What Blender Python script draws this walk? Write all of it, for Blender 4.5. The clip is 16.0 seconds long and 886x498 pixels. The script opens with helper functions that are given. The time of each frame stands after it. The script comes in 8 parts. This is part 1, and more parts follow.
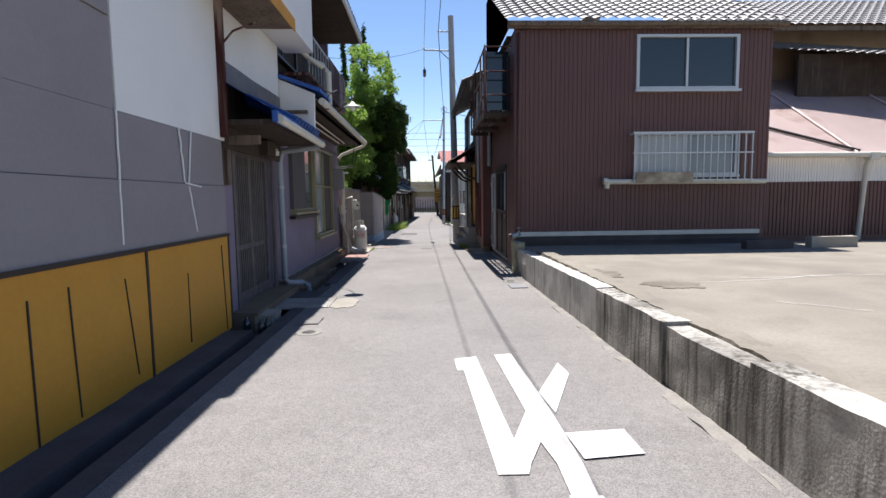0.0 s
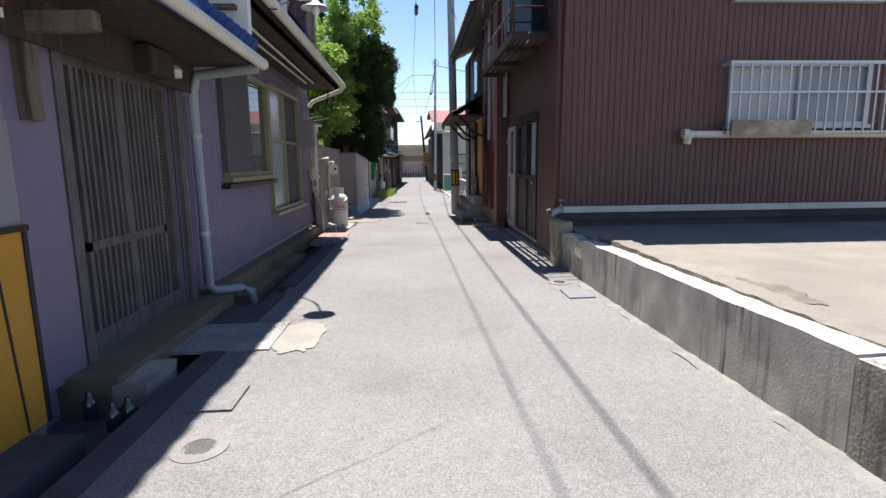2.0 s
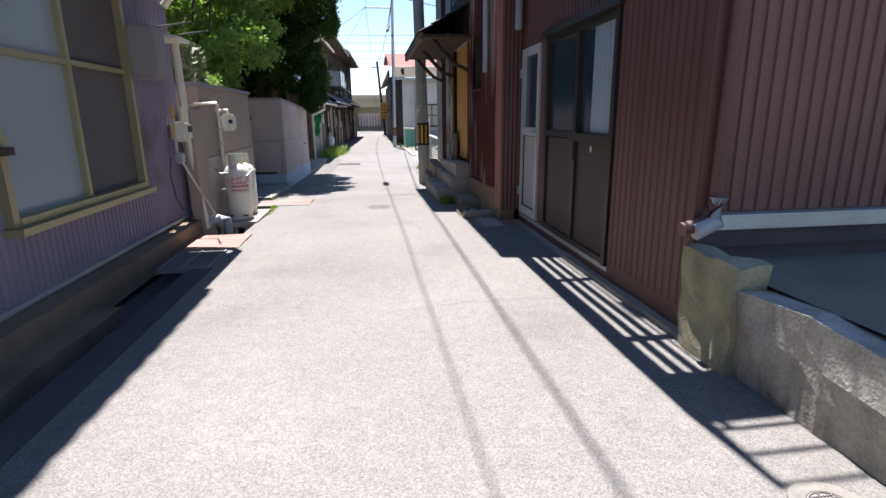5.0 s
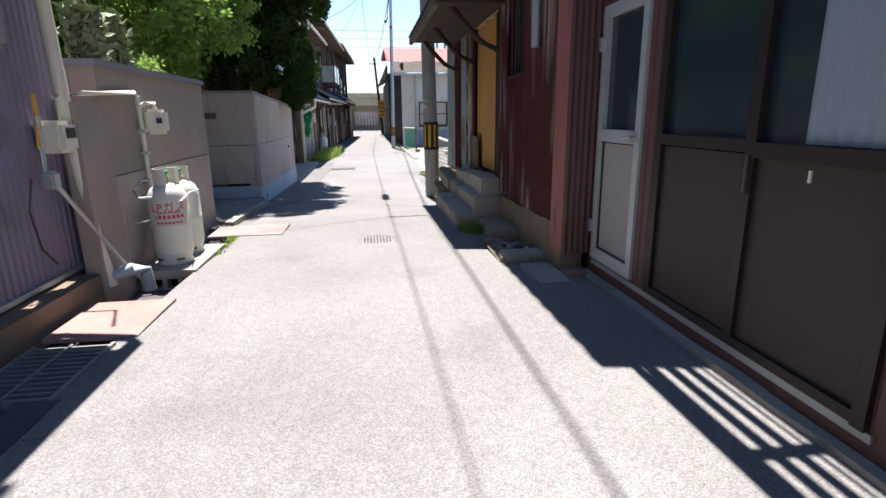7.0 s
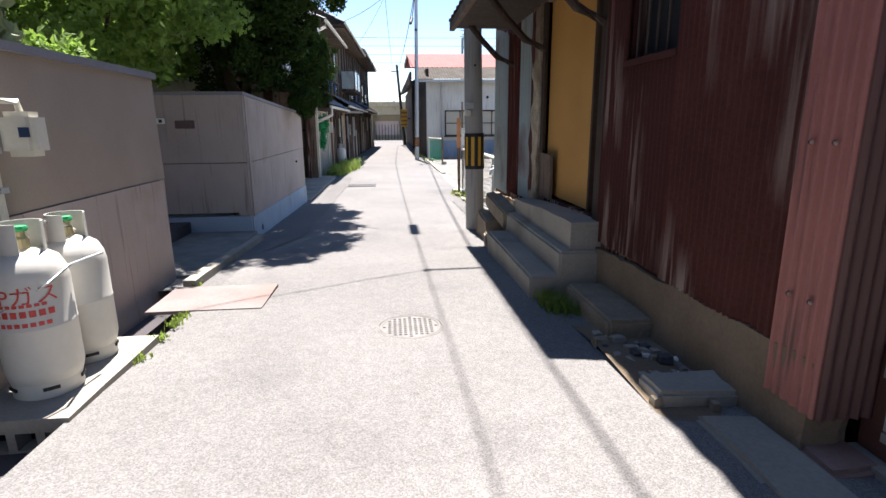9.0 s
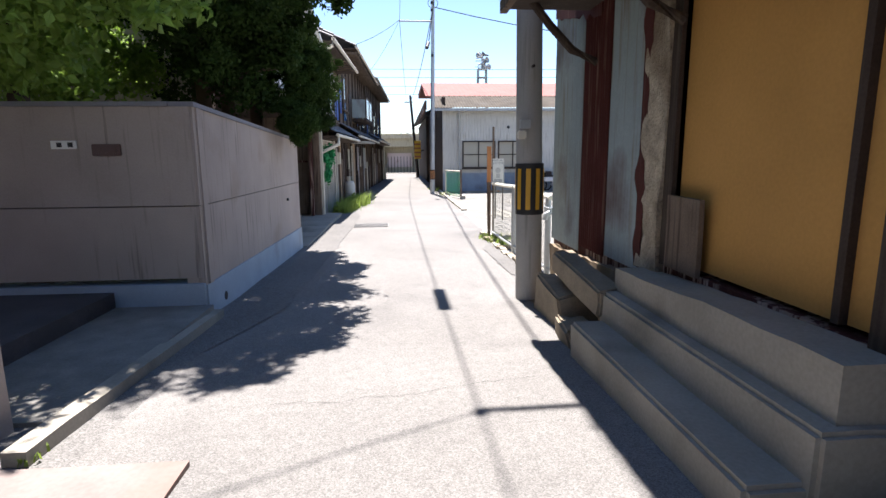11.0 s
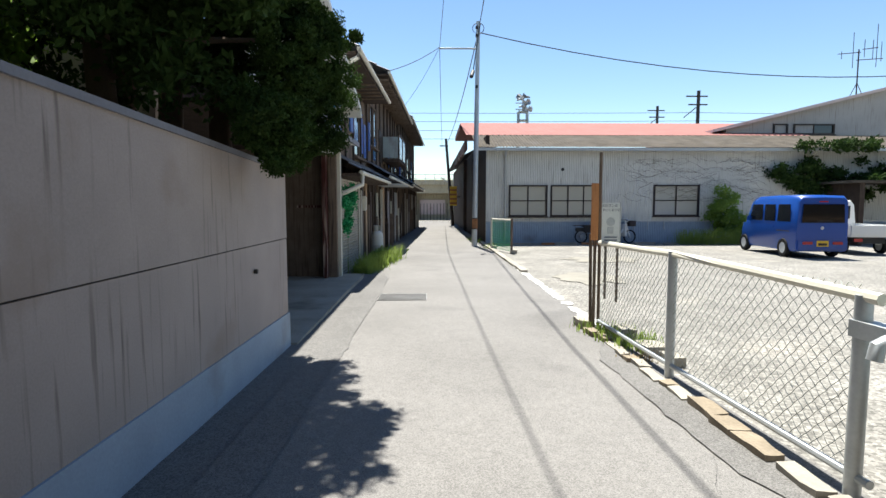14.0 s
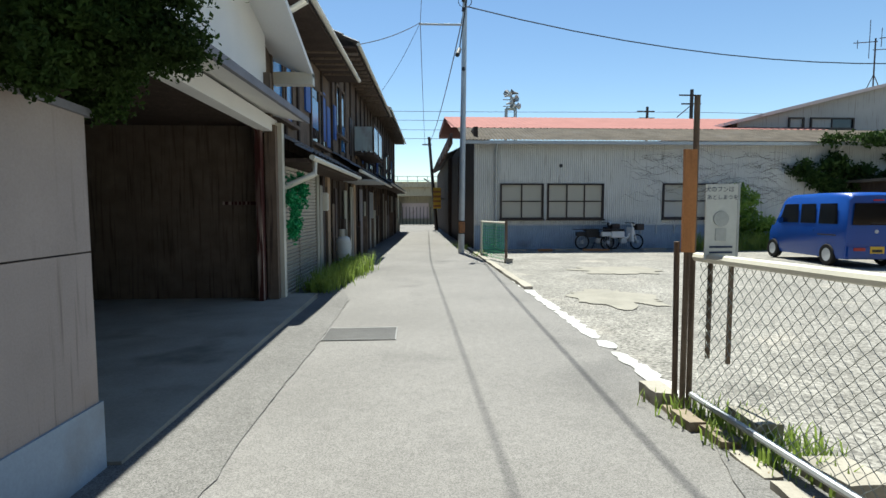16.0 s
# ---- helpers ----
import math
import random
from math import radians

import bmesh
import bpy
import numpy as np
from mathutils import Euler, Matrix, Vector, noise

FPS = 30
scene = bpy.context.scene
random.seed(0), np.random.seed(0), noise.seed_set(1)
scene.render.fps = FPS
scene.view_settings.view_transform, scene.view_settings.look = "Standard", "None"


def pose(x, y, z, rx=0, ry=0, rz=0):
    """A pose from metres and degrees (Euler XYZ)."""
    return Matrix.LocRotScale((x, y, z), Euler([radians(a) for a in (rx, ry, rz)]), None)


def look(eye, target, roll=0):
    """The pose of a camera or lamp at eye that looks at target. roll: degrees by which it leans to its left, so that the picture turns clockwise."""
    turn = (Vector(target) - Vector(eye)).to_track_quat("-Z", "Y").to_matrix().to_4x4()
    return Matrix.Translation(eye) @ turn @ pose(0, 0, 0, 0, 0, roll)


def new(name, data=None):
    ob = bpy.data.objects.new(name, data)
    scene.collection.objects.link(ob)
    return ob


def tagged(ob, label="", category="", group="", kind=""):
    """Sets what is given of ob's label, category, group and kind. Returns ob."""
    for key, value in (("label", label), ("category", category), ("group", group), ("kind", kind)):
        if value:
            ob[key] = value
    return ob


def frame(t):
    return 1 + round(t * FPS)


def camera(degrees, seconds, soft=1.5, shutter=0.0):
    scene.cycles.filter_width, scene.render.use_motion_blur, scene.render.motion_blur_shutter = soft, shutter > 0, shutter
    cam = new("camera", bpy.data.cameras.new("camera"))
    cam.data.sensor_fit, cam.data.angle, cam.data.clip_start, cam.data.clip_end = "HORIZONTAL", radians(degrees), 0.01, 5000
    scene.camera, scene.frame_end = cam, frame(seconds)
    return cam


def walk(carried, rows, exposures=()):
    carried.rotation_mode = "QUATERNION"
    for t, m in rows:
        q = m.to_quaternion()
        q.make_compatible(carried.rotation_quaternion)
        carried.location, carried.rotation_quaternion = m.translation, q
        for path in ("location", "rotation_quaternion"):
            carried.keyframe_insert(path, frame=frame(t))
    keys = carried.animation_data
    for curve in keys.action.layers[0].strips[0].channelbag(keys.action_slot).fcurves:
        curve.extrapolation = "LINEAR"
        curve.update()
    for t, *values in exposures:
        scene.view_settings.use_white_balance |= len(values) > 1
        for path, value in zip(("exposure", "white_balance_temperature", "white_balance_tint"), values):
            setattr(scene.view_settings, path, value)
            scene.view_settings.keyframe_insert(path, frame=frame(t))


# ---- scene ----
cam = camera(80.3, 16.0)
METRES, EYE, TILT, LEAN, TURN = 21.3, 1.32, 0.0, 0.0, -1.8
ROWS = [
    (0.0, 0.0, 0.0, 0.0, -0.07, -5.49, 0.71),
    (0.5, -0.0032, 0.0356, 0.0, -0.41, -7.04, 0.61),
    (1.0, -0.0078, 0.0721, -0.0002, -1.11, -8.02, 0.69),
    (1.5, -0.0106, 0.1073, -0.0005, -1.19, -8.14, 0.57),
    (2.0, -0.0148, 0.1432, -0.0032, -1.51, -9.27, 0.63),
    (2.5, -0.0141, 0.1792, -0.0052, -1.91, -11.62, 0.65),
    (3.0, -0.0134, 0.2153, -0.0043, -2.54, -13.02, 0.72),
    (3.5, -0.0115, 0.2507, -0.005, -4.2, -13.51, 0.75),
    (4.0, -0.0135, 0.2871, -0.0047, -5.0, -13.85, 0.67),
    (6.5, -0.0151, 0.4325, -0.0069, -6.52, -14.41, 0.71),
    (7.0, -0.0165, 0.4605, -0.0065, -6.18, -14.37, 0.64),
    (7.5, -0.0145, 0.4888, -0.0053, -5.97, -14.26, 0.82),
    (8.0, -0.0181, 0.5159, -0.0048, -5.61, -13.9, 0.6),
    (8.5, -0.0192, 0.5438, -0.0056, -5.07, -13.61, 0.58),
    (9.0, -0.0226, 0.5718, -0.0067, -4.02, -13.37, 0.49),
    (11.5, -0.0311, 0.711, -0.0098, -2.05, -8.66, 0.37),
    (12.0, -0.0333, 0.7396, -0.0106, -0.93, -7.5, 0.26),
    (12.5, -0.0341, 0.7686, -0.0125, -0.6, -7.01, 0.24),
    (13.0, -0.0406, 0.7992, -0.0118, 0.1, -6.74, 0.0),
    (13.5, -0.042, 0.8298, -0.0125, 0.36, -6.05, 0.11),
    (14.0, -0.0465, 0.8635, -0.0123, 0.45, -4.81, 0.05),
    (14.5, -0.0441, 0.8969, -0.0125, 0.09, -3.54, 0.23),
    (15.0, -0.047, 0.9308, -0.0169, -0.05, -3.39, 0.09),
    (15.5, -0.0439, 0.9632, -0.0175, -0.84, -3.79, 0.19),
    (16.0, -0.0438, 0.9959, -0.0187, -1.27, -4.29, 0.09),
]
EXPOSURES = [(0, 1.15, 6350, 14), (2, 1.36, 6350, 15), (3.5, 1.5, 6350, 15), (7, 1.72, 6350, 14), (9, 1.74, 6400, 14), (11.5, 1.85, 6450, 14), (12.5, 1.86, 6450, 14), (13.4, 1.66, 6470, 11), (14, 1.38, 6520, 6), (16, 1.09, 6430, 1)]
walk(cam, [(t, pose(0, 0, EYE, TILT, LEAN, TURN) @ pose(METRES * x, METRES * y, METRES * z, 90 + pitch, roll, yaw)) for t, x, y, z, yaw, pitch, roll in ROWS], EXPOSURES)

# ---- light ----
SUN = Vector((-0.087, 1.1, 2.9)).normalized()
world = bpy.data.worlds.new("sky")
scene.world = world
world.use_nodes = True
wn = world.node_tree.nodes
sky = wn.new("ShaderNodeTexSky")
sky.sky_type = "NISHITA"
sky.sun_disc = False
sky.air_density, sky.dust_density, sky.ozone_density = 0.95, 0.05, 0.15
sky.sun_elevation = math.asin(SUN.z)
sky.sun_rotation = math.atan2(SUN.x, SUN.y)
tone = wn.new("ShaderNodeHueSaturation")
tone.inputs["Hue"].default_value, tone.inputs["Saturation"].default_value = 0.503, 1.12
world.node_tree.links.new(sky.outputs[0], tone.inputs["Color"])
world.node_tree.links.new(tone.outputs[0], wn["Background"].inputs[0])
wn["Background"].inputs[1].default_value = 0.073
sun = new("sun", bpy.data.lights.new("sun", "SUN"))
sun.data.energy, sun.data.angle, sun.data.color = 5.0, radians(0.53), (1.0, 0.96, 0.9)
sun.matrix_world = look((0, 0, 30), Vector((0, 0, 30)) - SUN)

# ---- materials ----
def mat(name, col, rough=0.8, metal=0.0, var=0.25, scale=3.0, fine=60.0, bump=0.3, streak=0.0, streak_col=(0.05, 0.035, 0.03), stains=0.0, stain_col=(0.1, 0.09, 0.08), rand=0.0, bump_dist=0.004, masked=False, crisp=0.0):
    """A worn surface: coarse and fine colour noise, upright streaks, stains and a fine relief."""
    m = bpy.data.materials.new(name)
    m.use_nodes = True
    n, l = m.node_tree.nodes, m.node_tree.links
    b = n["Principled BSDF"]
    b.inputs["Roughness"].default_value, b.inputs["Metallic"].default_value = rough, metal
    if rough >= 0.75:
        b.inputs["Specular IOR Level"].default_value = 0.15
    tc = n.new("ShaderNodeTexCoord")
    def noise_at(sc, detail=5.0, stretch=None):
        t = n.new("ShaderNodeTexNoise")
        t.inputs["Scale"].default_value, t.inputs["Detail"].default_value = sc, detail
        if stretch:
            mp = n.new("ShaderNodeMapping")
            mp.inputs["Scale"].default_value = stretch
            l.new(tc.outputs["Object"], mp.inputs[0]); l.new(mp.outputs[0], t.inputs["Vector"])
        else:
            l.new(tc.outputs["Object"], t.inputs["Vector"])
        return t.outputs["Fac"]
    def ramp(fac, lo, hi):
        r = n.new("ShaderNodeMapRange")
        r.inputs["From Min"].default_value, r.inputs["From Max"].default_value = lo, hi
        l.new(fac, r.inputs["Value"])
        return r.outputs[0]
    def mixed(fac, a, c):
        x = n.new("ShaderNodeMix"); x.data_type = "RGBA"
        for sock, v in ((x.inputs[0], fac), (x.inputs[6], a), (x.inputs[7], c)):
            if hasattr(v, "links"): l.new(v, sock)
            else: sock.default_value = v if isinstance(v, (int, float)) else (*v, 1)
        return x.outputs[2]
    dark, light = [c * (1 - var) for c in col], [min(1, c * (1 + var)) for c in col]
    c = mixed(ramp(noise_at(scale), 0.3, 0.7), dark, light)
    f = noise_at(fine, 3.0)
    c2 = mixed(ramp(f, 0.3, 0.7), [v * (1 - var * 0.8) for v in col], [min(1, v * (1 + var * 0.8)) for v in col])
    c = mixed(0.45, c, c2)
    if streak:
        s1 = ramp(noise_at(4.0, 4.0, (6, 6, 0.3)), 0.62 - 0.25 * streak, 0.75 - crisp)
        if masked:
            mm = n.new("ShaderNodeMath"); mm.operation = "MULTIPLY"
            l.new(ramp(noise_at(1.1, 3.0, (1, 1, 0.4)), 0.4, 0.54), mm.inputs[0]); l.new(s1, mm.inputs[1])
            s1 = mm.outputs[0]
        c = mixed(s1, c, streak_col)
    if stains:
        s2 = ramp(noise_at(1.1, 6.0), 0.66 - 0.22 * stains, 0.8 - 0.1 * stains)
        c = mixed(s2, c, stain_col)
    if rand:
        oi = n.new("ShaderNodeObjectInfo")
        hv = n.new("ShaderNodeHueSaturation")
        l.new(c, hv.inputs["Color"])
        r = n.new("ShaderNodeMapRange")
        r.inputs["To Min"].default_value, r.inputs["To Max"].default_value = 1 - rand, 1 + rand
        l.new(oi.outputs["Random"], r.inputs["Value"]); l.new(r.outputs[0], hv.inputs["Value"])
        c = hv.outputs[0]
    l.new(c, b.inputs["Base Color"])
    if bump:
        bp = n.new("ShaderNodeBump")
        bp.inputs["Strength"].default_value, bp.inputs["Distance"].default_value = bump, bump_dist
        l.new(f, bp.inputs["Height"]); l.new(bp.outputs[0], b.inputs["Normal"])
    return m

def glass_mat(name, col=(0.02, 0.03, 0.035), rough=0.04):
    m = bpy.data.materials.new(name)
    m.use_nodes = True
    b = m.node_tree.nodes["Principled BSDF"]
    b.inputs["Base Color"].default_value = (*col, 1)
    b.inputs["Roughness"].default_value = rough
    b.inputs["Specular IOR Level"].default_value = 0.7
    return m

def asphalt_mat(name="asphalt", col=(0.178, 0.17, 0.162), chips=170, low=0.72, high=1.3, stain=0.4, stain_col=(0.138, 0.132, 0.127), coarse=0.7, var=0.18):
    """Sun-bleached asphalt: pale and dark chips, faint patches and worn wheel tracks."""
    m = mat(name, col, 0.9, var=var, scale=coarse, fine=14, bump=0, stains=stain, stain_col=stain_col)
    n, l = m.node_tree.nodes, m.node_tree.links
    b = n["Principled BSDF"]
    src = b.inputs["Base Color"].links[0].from_socket
    tc = n.new("ShaderNodeTexCoord")
    vo = n.new("ShaderNodeTexVoronoi"); vo.inputs["Scale"].default_value = chips
    l.new(tc.outputs["Object"], vo.inputs["Vector"])
    hs = n.new("ShaderNodeSeparateColor"); l.new(vo.outputs["Color"], hs.inputs[0])
    mr = n.new("ShaderNodeMapRange"); mr.inputs["To Min"].default_value, mr.inputs["To Max"].default_value = low, high
    l.new(hs.outputs[0], mr.inputs["Value"])
    hv = n.new("ShaderNodeHueSaturation"); l.new(src, hv.inputs["Color"]); l.new(mr.outputs[0], hv.inputs["Value"])
    l.new(hv.outputs[0], b.inputs["Base Color"])
    bp = n.new("ShaderNodeBump"); bp.inputs["Strength"].default_value, bp.inputs["Distance"].default_value = 0.5, 0.005
    l.new(hs.outputs[1], bp.inputs["Height"]); l.new(bp.outputs[0], b.inputs["Normal"])
    return m

ASPHALT = asphalt_mat()
CONCRETE = mat("concrete", (0.306, 0.281, 0.238), 0.9, var=0.22, scale=2, fine=50, bump=0.4, stains=0.5, stain_col=(0.13, 0.12, 0.1))
LOTCON = mat("lot_concrete", (0.2, 0.182, 0.15), 0.92, var=0.24, scale=2.2, fine=40, bump=0.5, stains=0.7, stain_col=(0.15, 0.135, 0.115))
OLDWALL = mat("old_concrete_wall", (0.36, 0.345, 0.31), 0.92, var=0.4, scale=7, fine=60, bump=0.9, streak=0.7, streak_col=(0.055, 0.05, 0.042), masked=True, crisp=0.06, stains=0.8, stain_col=(0.08, 0.074, 0.062), bump_dist=0.006)
STUCCO = mat("stucco", (0.3, 0.25, 0.21), 0.95, var=0.14, scale=2, fine=120, bump=0.8, stains=0.15, stain_col=(0.22, 0.185, 0.16))
RENDERED = mat("rendered_wall", (0.351, 0.299, 0.271), 0.95, var=0.14, scale=2, fine=90, bump=0.4, streak=0.2, streak_col=(0.16, 0.135, 0.12), masked=True, stains=0.2, stain_col=(0.28, 0.22, 0.18))
GREYWALL = mat("grey_board", (0.25, 0.228, 0.232), 0.85, var=0.08, scale=2, fine=30, bump=0.1, stains=0.2, stain_col=(0.18, 0.17, 0.16))
WHITEWALL = mat("white_plaster", (0.718, 0.708, 0.681), 0.85, var=0.05, scale=2, fine=40, bump=0.15, stains=0.15, stain_col=(0.66, 0.65, 0.62))
YELLOW = mat("yellow_panel", (0.5, 0.235, 0.018), 0.6, var=0.12, scale=2, fine=25, bump=0.1, stains=0.25, stain_col=(0.3, 0.14, 0.02))
PURPLE = mat("purple_siding", (0.19, 0.155, 0.22), 0.6, var=0.12, scale=2, fine=40, bump=0.1, stains=0.2, stain_col=(0.08, 0.06, 0.05))
BROWN = mat("brown_siding", (0.115, 0.052, 0.045), 0.55, var=0.1, scale=1.5, fine=30, bump=0.08, streak=0.15, streak_col=(0.07, 0.035, 0.03))
RUST = mat("rusty_siding", (0.062, 0.02, 0.017), 0.75, var=0.35, scale=1.2, fine=60, bump=0.4, streak=0.6, streak_col=(0.4, 0.31, 0.26), masked=True, crisp=0.2)
RUSTPALE = mat("streaked_rusty_siding", (0.075, 0.024, 0.019), 0.75, var=0.4, scale=1.5, fine=60, bump=0.4, streak=1.0, streak_col=(0.4, 0.32, 0.27), masked=True, crisp=0.2)
PINK = mat("pink_siding", (0.32, 0.12, 0.1), 0.6, var=0.12, scale=3, fine=40, bump=0.1, streak=0.2)
PALEBLUE = mat("pale_blue_siding", (0.3, 0.36, 0.37), 0.55, var=0.14, scale=3, fine=40, bump=0.2, streak=0.45, streak_col=(0.2, 0.16, 0.1), masked=True, stains=0.6, stain_col=(0.09, 0.03, 0.022))
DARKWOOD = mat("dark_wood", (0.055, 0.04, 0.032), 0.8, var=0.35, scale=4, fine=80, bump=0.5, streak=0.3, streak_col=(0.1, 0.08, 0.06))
LATTICE = mat("grey_lattice_wood", (0.13, 0.115, 0.11), 0.85, var=0.35, scale=5, fine=80, bump=0.4, streak=0.3, streak_col=(0.07, 0.06, 0.06))
GREYWOOD = mat("weathered_wood", (0.16, 0.12, 0.09), 0.85, var=0.35, scale=4, fine=80, bump=0.5, streak=0.4)
PLY = mat("ochre_plywood", (0.5, 0.27, 0.08), 0.75, var=0.14, scale=2, fine=50, bump=0.2, stains=0.2, stain_col=(0.3, 0.16, 0.06))
ALU = mat("aluminium", (0.5, 0.52, 0.53), 0.45, 0.3, var=0.08, scale=3, fine=40, bump=0.05)
GALV = mat("galvanised", (0.42, 0.44, 0.45), 0.5, 0.6, var=0.15, scale=6, fine=50, bump=0.1)
PVC = mat("grey_plastic", (0.3, 0.33, 0.36), 0.5, var=0.1, scale=4, fine=40, bump=0.05)
CREAM = mat("cream_plastic", (0.6, 0.57, 0.48), 0.5, var=0.1, scale=4, fine=40, bump=0.05)
WHITEPAINT = mat("road_paint", (0.51, 0.501, 0.484), 0.75, var=0.2, scale=9, fine=70, bump=0.5, stains=0.85, stain_col=(0.33, 0.32, 0.3), bump_dist=0.003)
TILE = mat("roof_tile", (0.13, 0.125, 0.125), 0.55, var=0.35, scale=5, fine=40, bump=0.2)
BLUETILE = mat("blue_tile", (0.01, 0.06, 0.22), 0.35, var=0.25, scale=5, fine=40, bump=0.1)
TARP = mat("blue_tarp", (0.02, 0.09, 0.35), 0.5, var=0.15, scale=4, fine=30, bump=0.2)
REDROOF = mat("red_roof", (0.27, 0.12, 0.105), 0.85, var=0.15, scale=1.5, fine=30, bump=0.1)
SLATE = mat("corrugated_slate", (0.08, 0.068, 0.055), 0.9, var=0.5, scale=2, fine=40, bump=0.3, stains=0.4)
PINKROOF = mat("pink_tin_roof", (0.634, 0.51, 0.475), 0.6, var=0.08, scale=1, fine=30, bump=0.1, stains=0.25, stain_col=(0.45, 0.3, 0.25))
WINGLASS = glass_mat("window_glass")
FROST = glass_mat("frosted_glass", (0.25, 0.29, 0.31), 0.25)
BLACK = mat("black_plastic", (0.012, 0.012, 0.013), 0.6, var=0.1, bump=0.05)
POLE = mat("pole_concrete", (0.33, 0.32, 0.3), 0.8, var=0.1, scale=2, fine=60, bump=0.2, streak=0.2, streak_col=(0.2, 0.19, 0.18))
SHEDWALL = mat("shed_siding", (0.57, 0.561, 0.515), 0.8, var=0.1, scale=1, fine=30, bump=0.1, streak=0.2, streak_col=(0.3, 0.28, 0.24))
GRAVEL = asphalt_mat("gravel", (0.2, 0.19, 0.172), 42, 0.55, 1.5, 0.4, (0.27, 0.25, 0.22), 1.3, 0.3)
BARK = mat("bark", (0.09, 0.065, 0.045), 0.9, var=0.3, scale=6, fine=50, bump=0.6)
LEAF = mat("leaf", (0.165, 0.255, 0.045), 0.7, var=0.45, scale=1.6, fine=12, bump=0)
LEAFDARK = mat("juniper_leaf", (0.032, 0.06, 0.013), 0.85, var=0.5, scale=2, fine=12, bump=0)
WEED = mat("weed", (0.16, 0.22, 0.04), 0.6, var=0.4, scale=4, fine=20, bump=0)
TANKW = mat("tank_paint", (0.546, 0.528, 0.475), 0.5, var=0.06, scale=4, fine=30, bump=0.05, stains=0.2, stain_col=(0.45, 0.4, 0.33))
VANBLUE = mat("van_blue", (0.006, 0.055, 0.28), 0.25, var=0.05, bump=0)
RUBBER = mat("rubber", (0.015, 0.015, 0.015), 0.8, var=0.2, bump=0.1)

# ---- mesh helpers ----
def gz(y):
    """Height of the ground along the lane."""
    ks = [(-40, 0.0), (1, 0.0), (5, -0.05), (9, -0.1), (14, -0.13), (17, -0.2), (20, -0.34), (24, -0.46), (30, -0.52), (40, -0.56), (90, -0.6), (3000, -0.6)]
    return float(np.interp(y, [k[0] for k in ks], [k[1] for k in ks]))

def box(bm, x0, x1, y0, y1, z0, z1):
    vs = [bm.verts.new((x, y, z)) for x in (x0, x1) for y in (y0, y1) for z in (z0, z1)]
    for f in ((0, 1, 3, 2), (4, 6, 7, 5), (0, 4, 5, 1), (2, 3, 7, 6), (0, 2, 6, 4), (1, 5, 7, 3)):
        bm.faces.new([vs[i] for i in f])
    return bm

def bx(*a):
    return box(bmesh.new(), *a)

def tube(bm, pts, r, seg=10, r1=None):
    """A round bar through points, with closed ends."""
    pts = [Vector(p) for p in pts]
    r1 = r if r1 is None else r1
    rings = []
    for i, p in enumerate(pts):
        d = (pts[min(i + 1, len(pts) - 1)] - pts[max(i - 1, 0)]).normalized()
        a = d.orthogonal().normalized() if abs(d.z) < 0.99 else Vector((1, 0, 0))
        b = d.cross(a).normalized()
        a = b.cross(d)
        rr = r + (r1 - r) * i / max(1, len(pts) - 1)
        rings.append([bm.verts.new(p + rr * (math.cos(2 * math.pi * k / seg) * a + math.sin(2 * math.pi * k / seg) * b)) for k in range(seg)])
    for q, w in zip(rings, rings[1:]):
        # rings can be turned against each other: join nearest
        o = min(range(seg), key=lambda s: (w[s].co - q[0].co).length - 0)
        for k in range(seg):
            bm.faces.new((q[k], q[(k + 1) % seg], w[(k + 1 + o) % seg], w[(k + o) % seg]))
    bm.faces.new(rings[0][::-1]); bm.faces.new(rings[-1])
    return bm

def lathe(prof, seg=24, at=(0, 0, 0), hollow=False):
    """A turned shape from (radius, height) pairs."""
    bm = bmesh.new()
    rings = [[bm.verts.new((at[0] + r * math.cos(2 * math.pi * k / seg), at[1] + r * math.sin(2 * math.pi * k / seg), at[2] + z)) for k in range(seg)] for r, z in prof]
    for q, w in zip(rings, rings[1:]):
        for k in range(seg):
            bm.faces.new((q[k], q[(k + 1) % seg], w[(k + 1) % seg], w[k]))
    if hollow:
        for k in range(seg):
            bm.faces.new((rings[-1][k], rings[-1][(k + 1) % seg], rings[0][(k + 1) % seg], rings[0][k]))
    else:
        bm.faces.new(rings[0][::-1]); bm.faces.new(rings[-1])
    return bm

def part(name, bm, material, parent=None, label="", smooth=False, bevel=0.0):
    bmesh.ops.recalc_face_normals(bm, faces=bm.faces)
    if bevel:
        bmesh.ops.bevel(bm, geom=bm.edges[:], offset=bevel, segments=2, affect="EDGES", clamp_overlap=True)
    me = bpy.data.meshes.new(name)
    bm.to_mesh(me); bm.free()
    me.materials.append(material)
    if smooth:
        for p in me.polygons:
            p.use_smooth = True
        me.set_sharp_from_angle(angle=radians(40))
    ob = new(name, me)
    if parent:
        ob.parent = parent
    if label:
        ob["label"] = label
    return ob

def thing(name, label, category, group="", kind=""):
    return tagged(new(name), label, category, group, kind)

def cells(u0, u1, z0, z1, holes):
    """The rectangle less its holes, as rectangles."""
    us = sorted({u0, u1, *[h[0] for h in holes], *[h[1] for h in holes]})
    zs = sorted({z0, z1, *[h[2] for h in holes], *[h[3] for h in holes]})
    for a, b in zip(us, us[1:]):
        for c, d in zip(zs, zs[1:]):
            if a >= u0 and b <= u1 and c >= z0 and d <= z1 and not any(h[0] <= a and b <= h[1] and h[2] <= c and d <= h[3] for h in holes):
                yield a, b, c, d

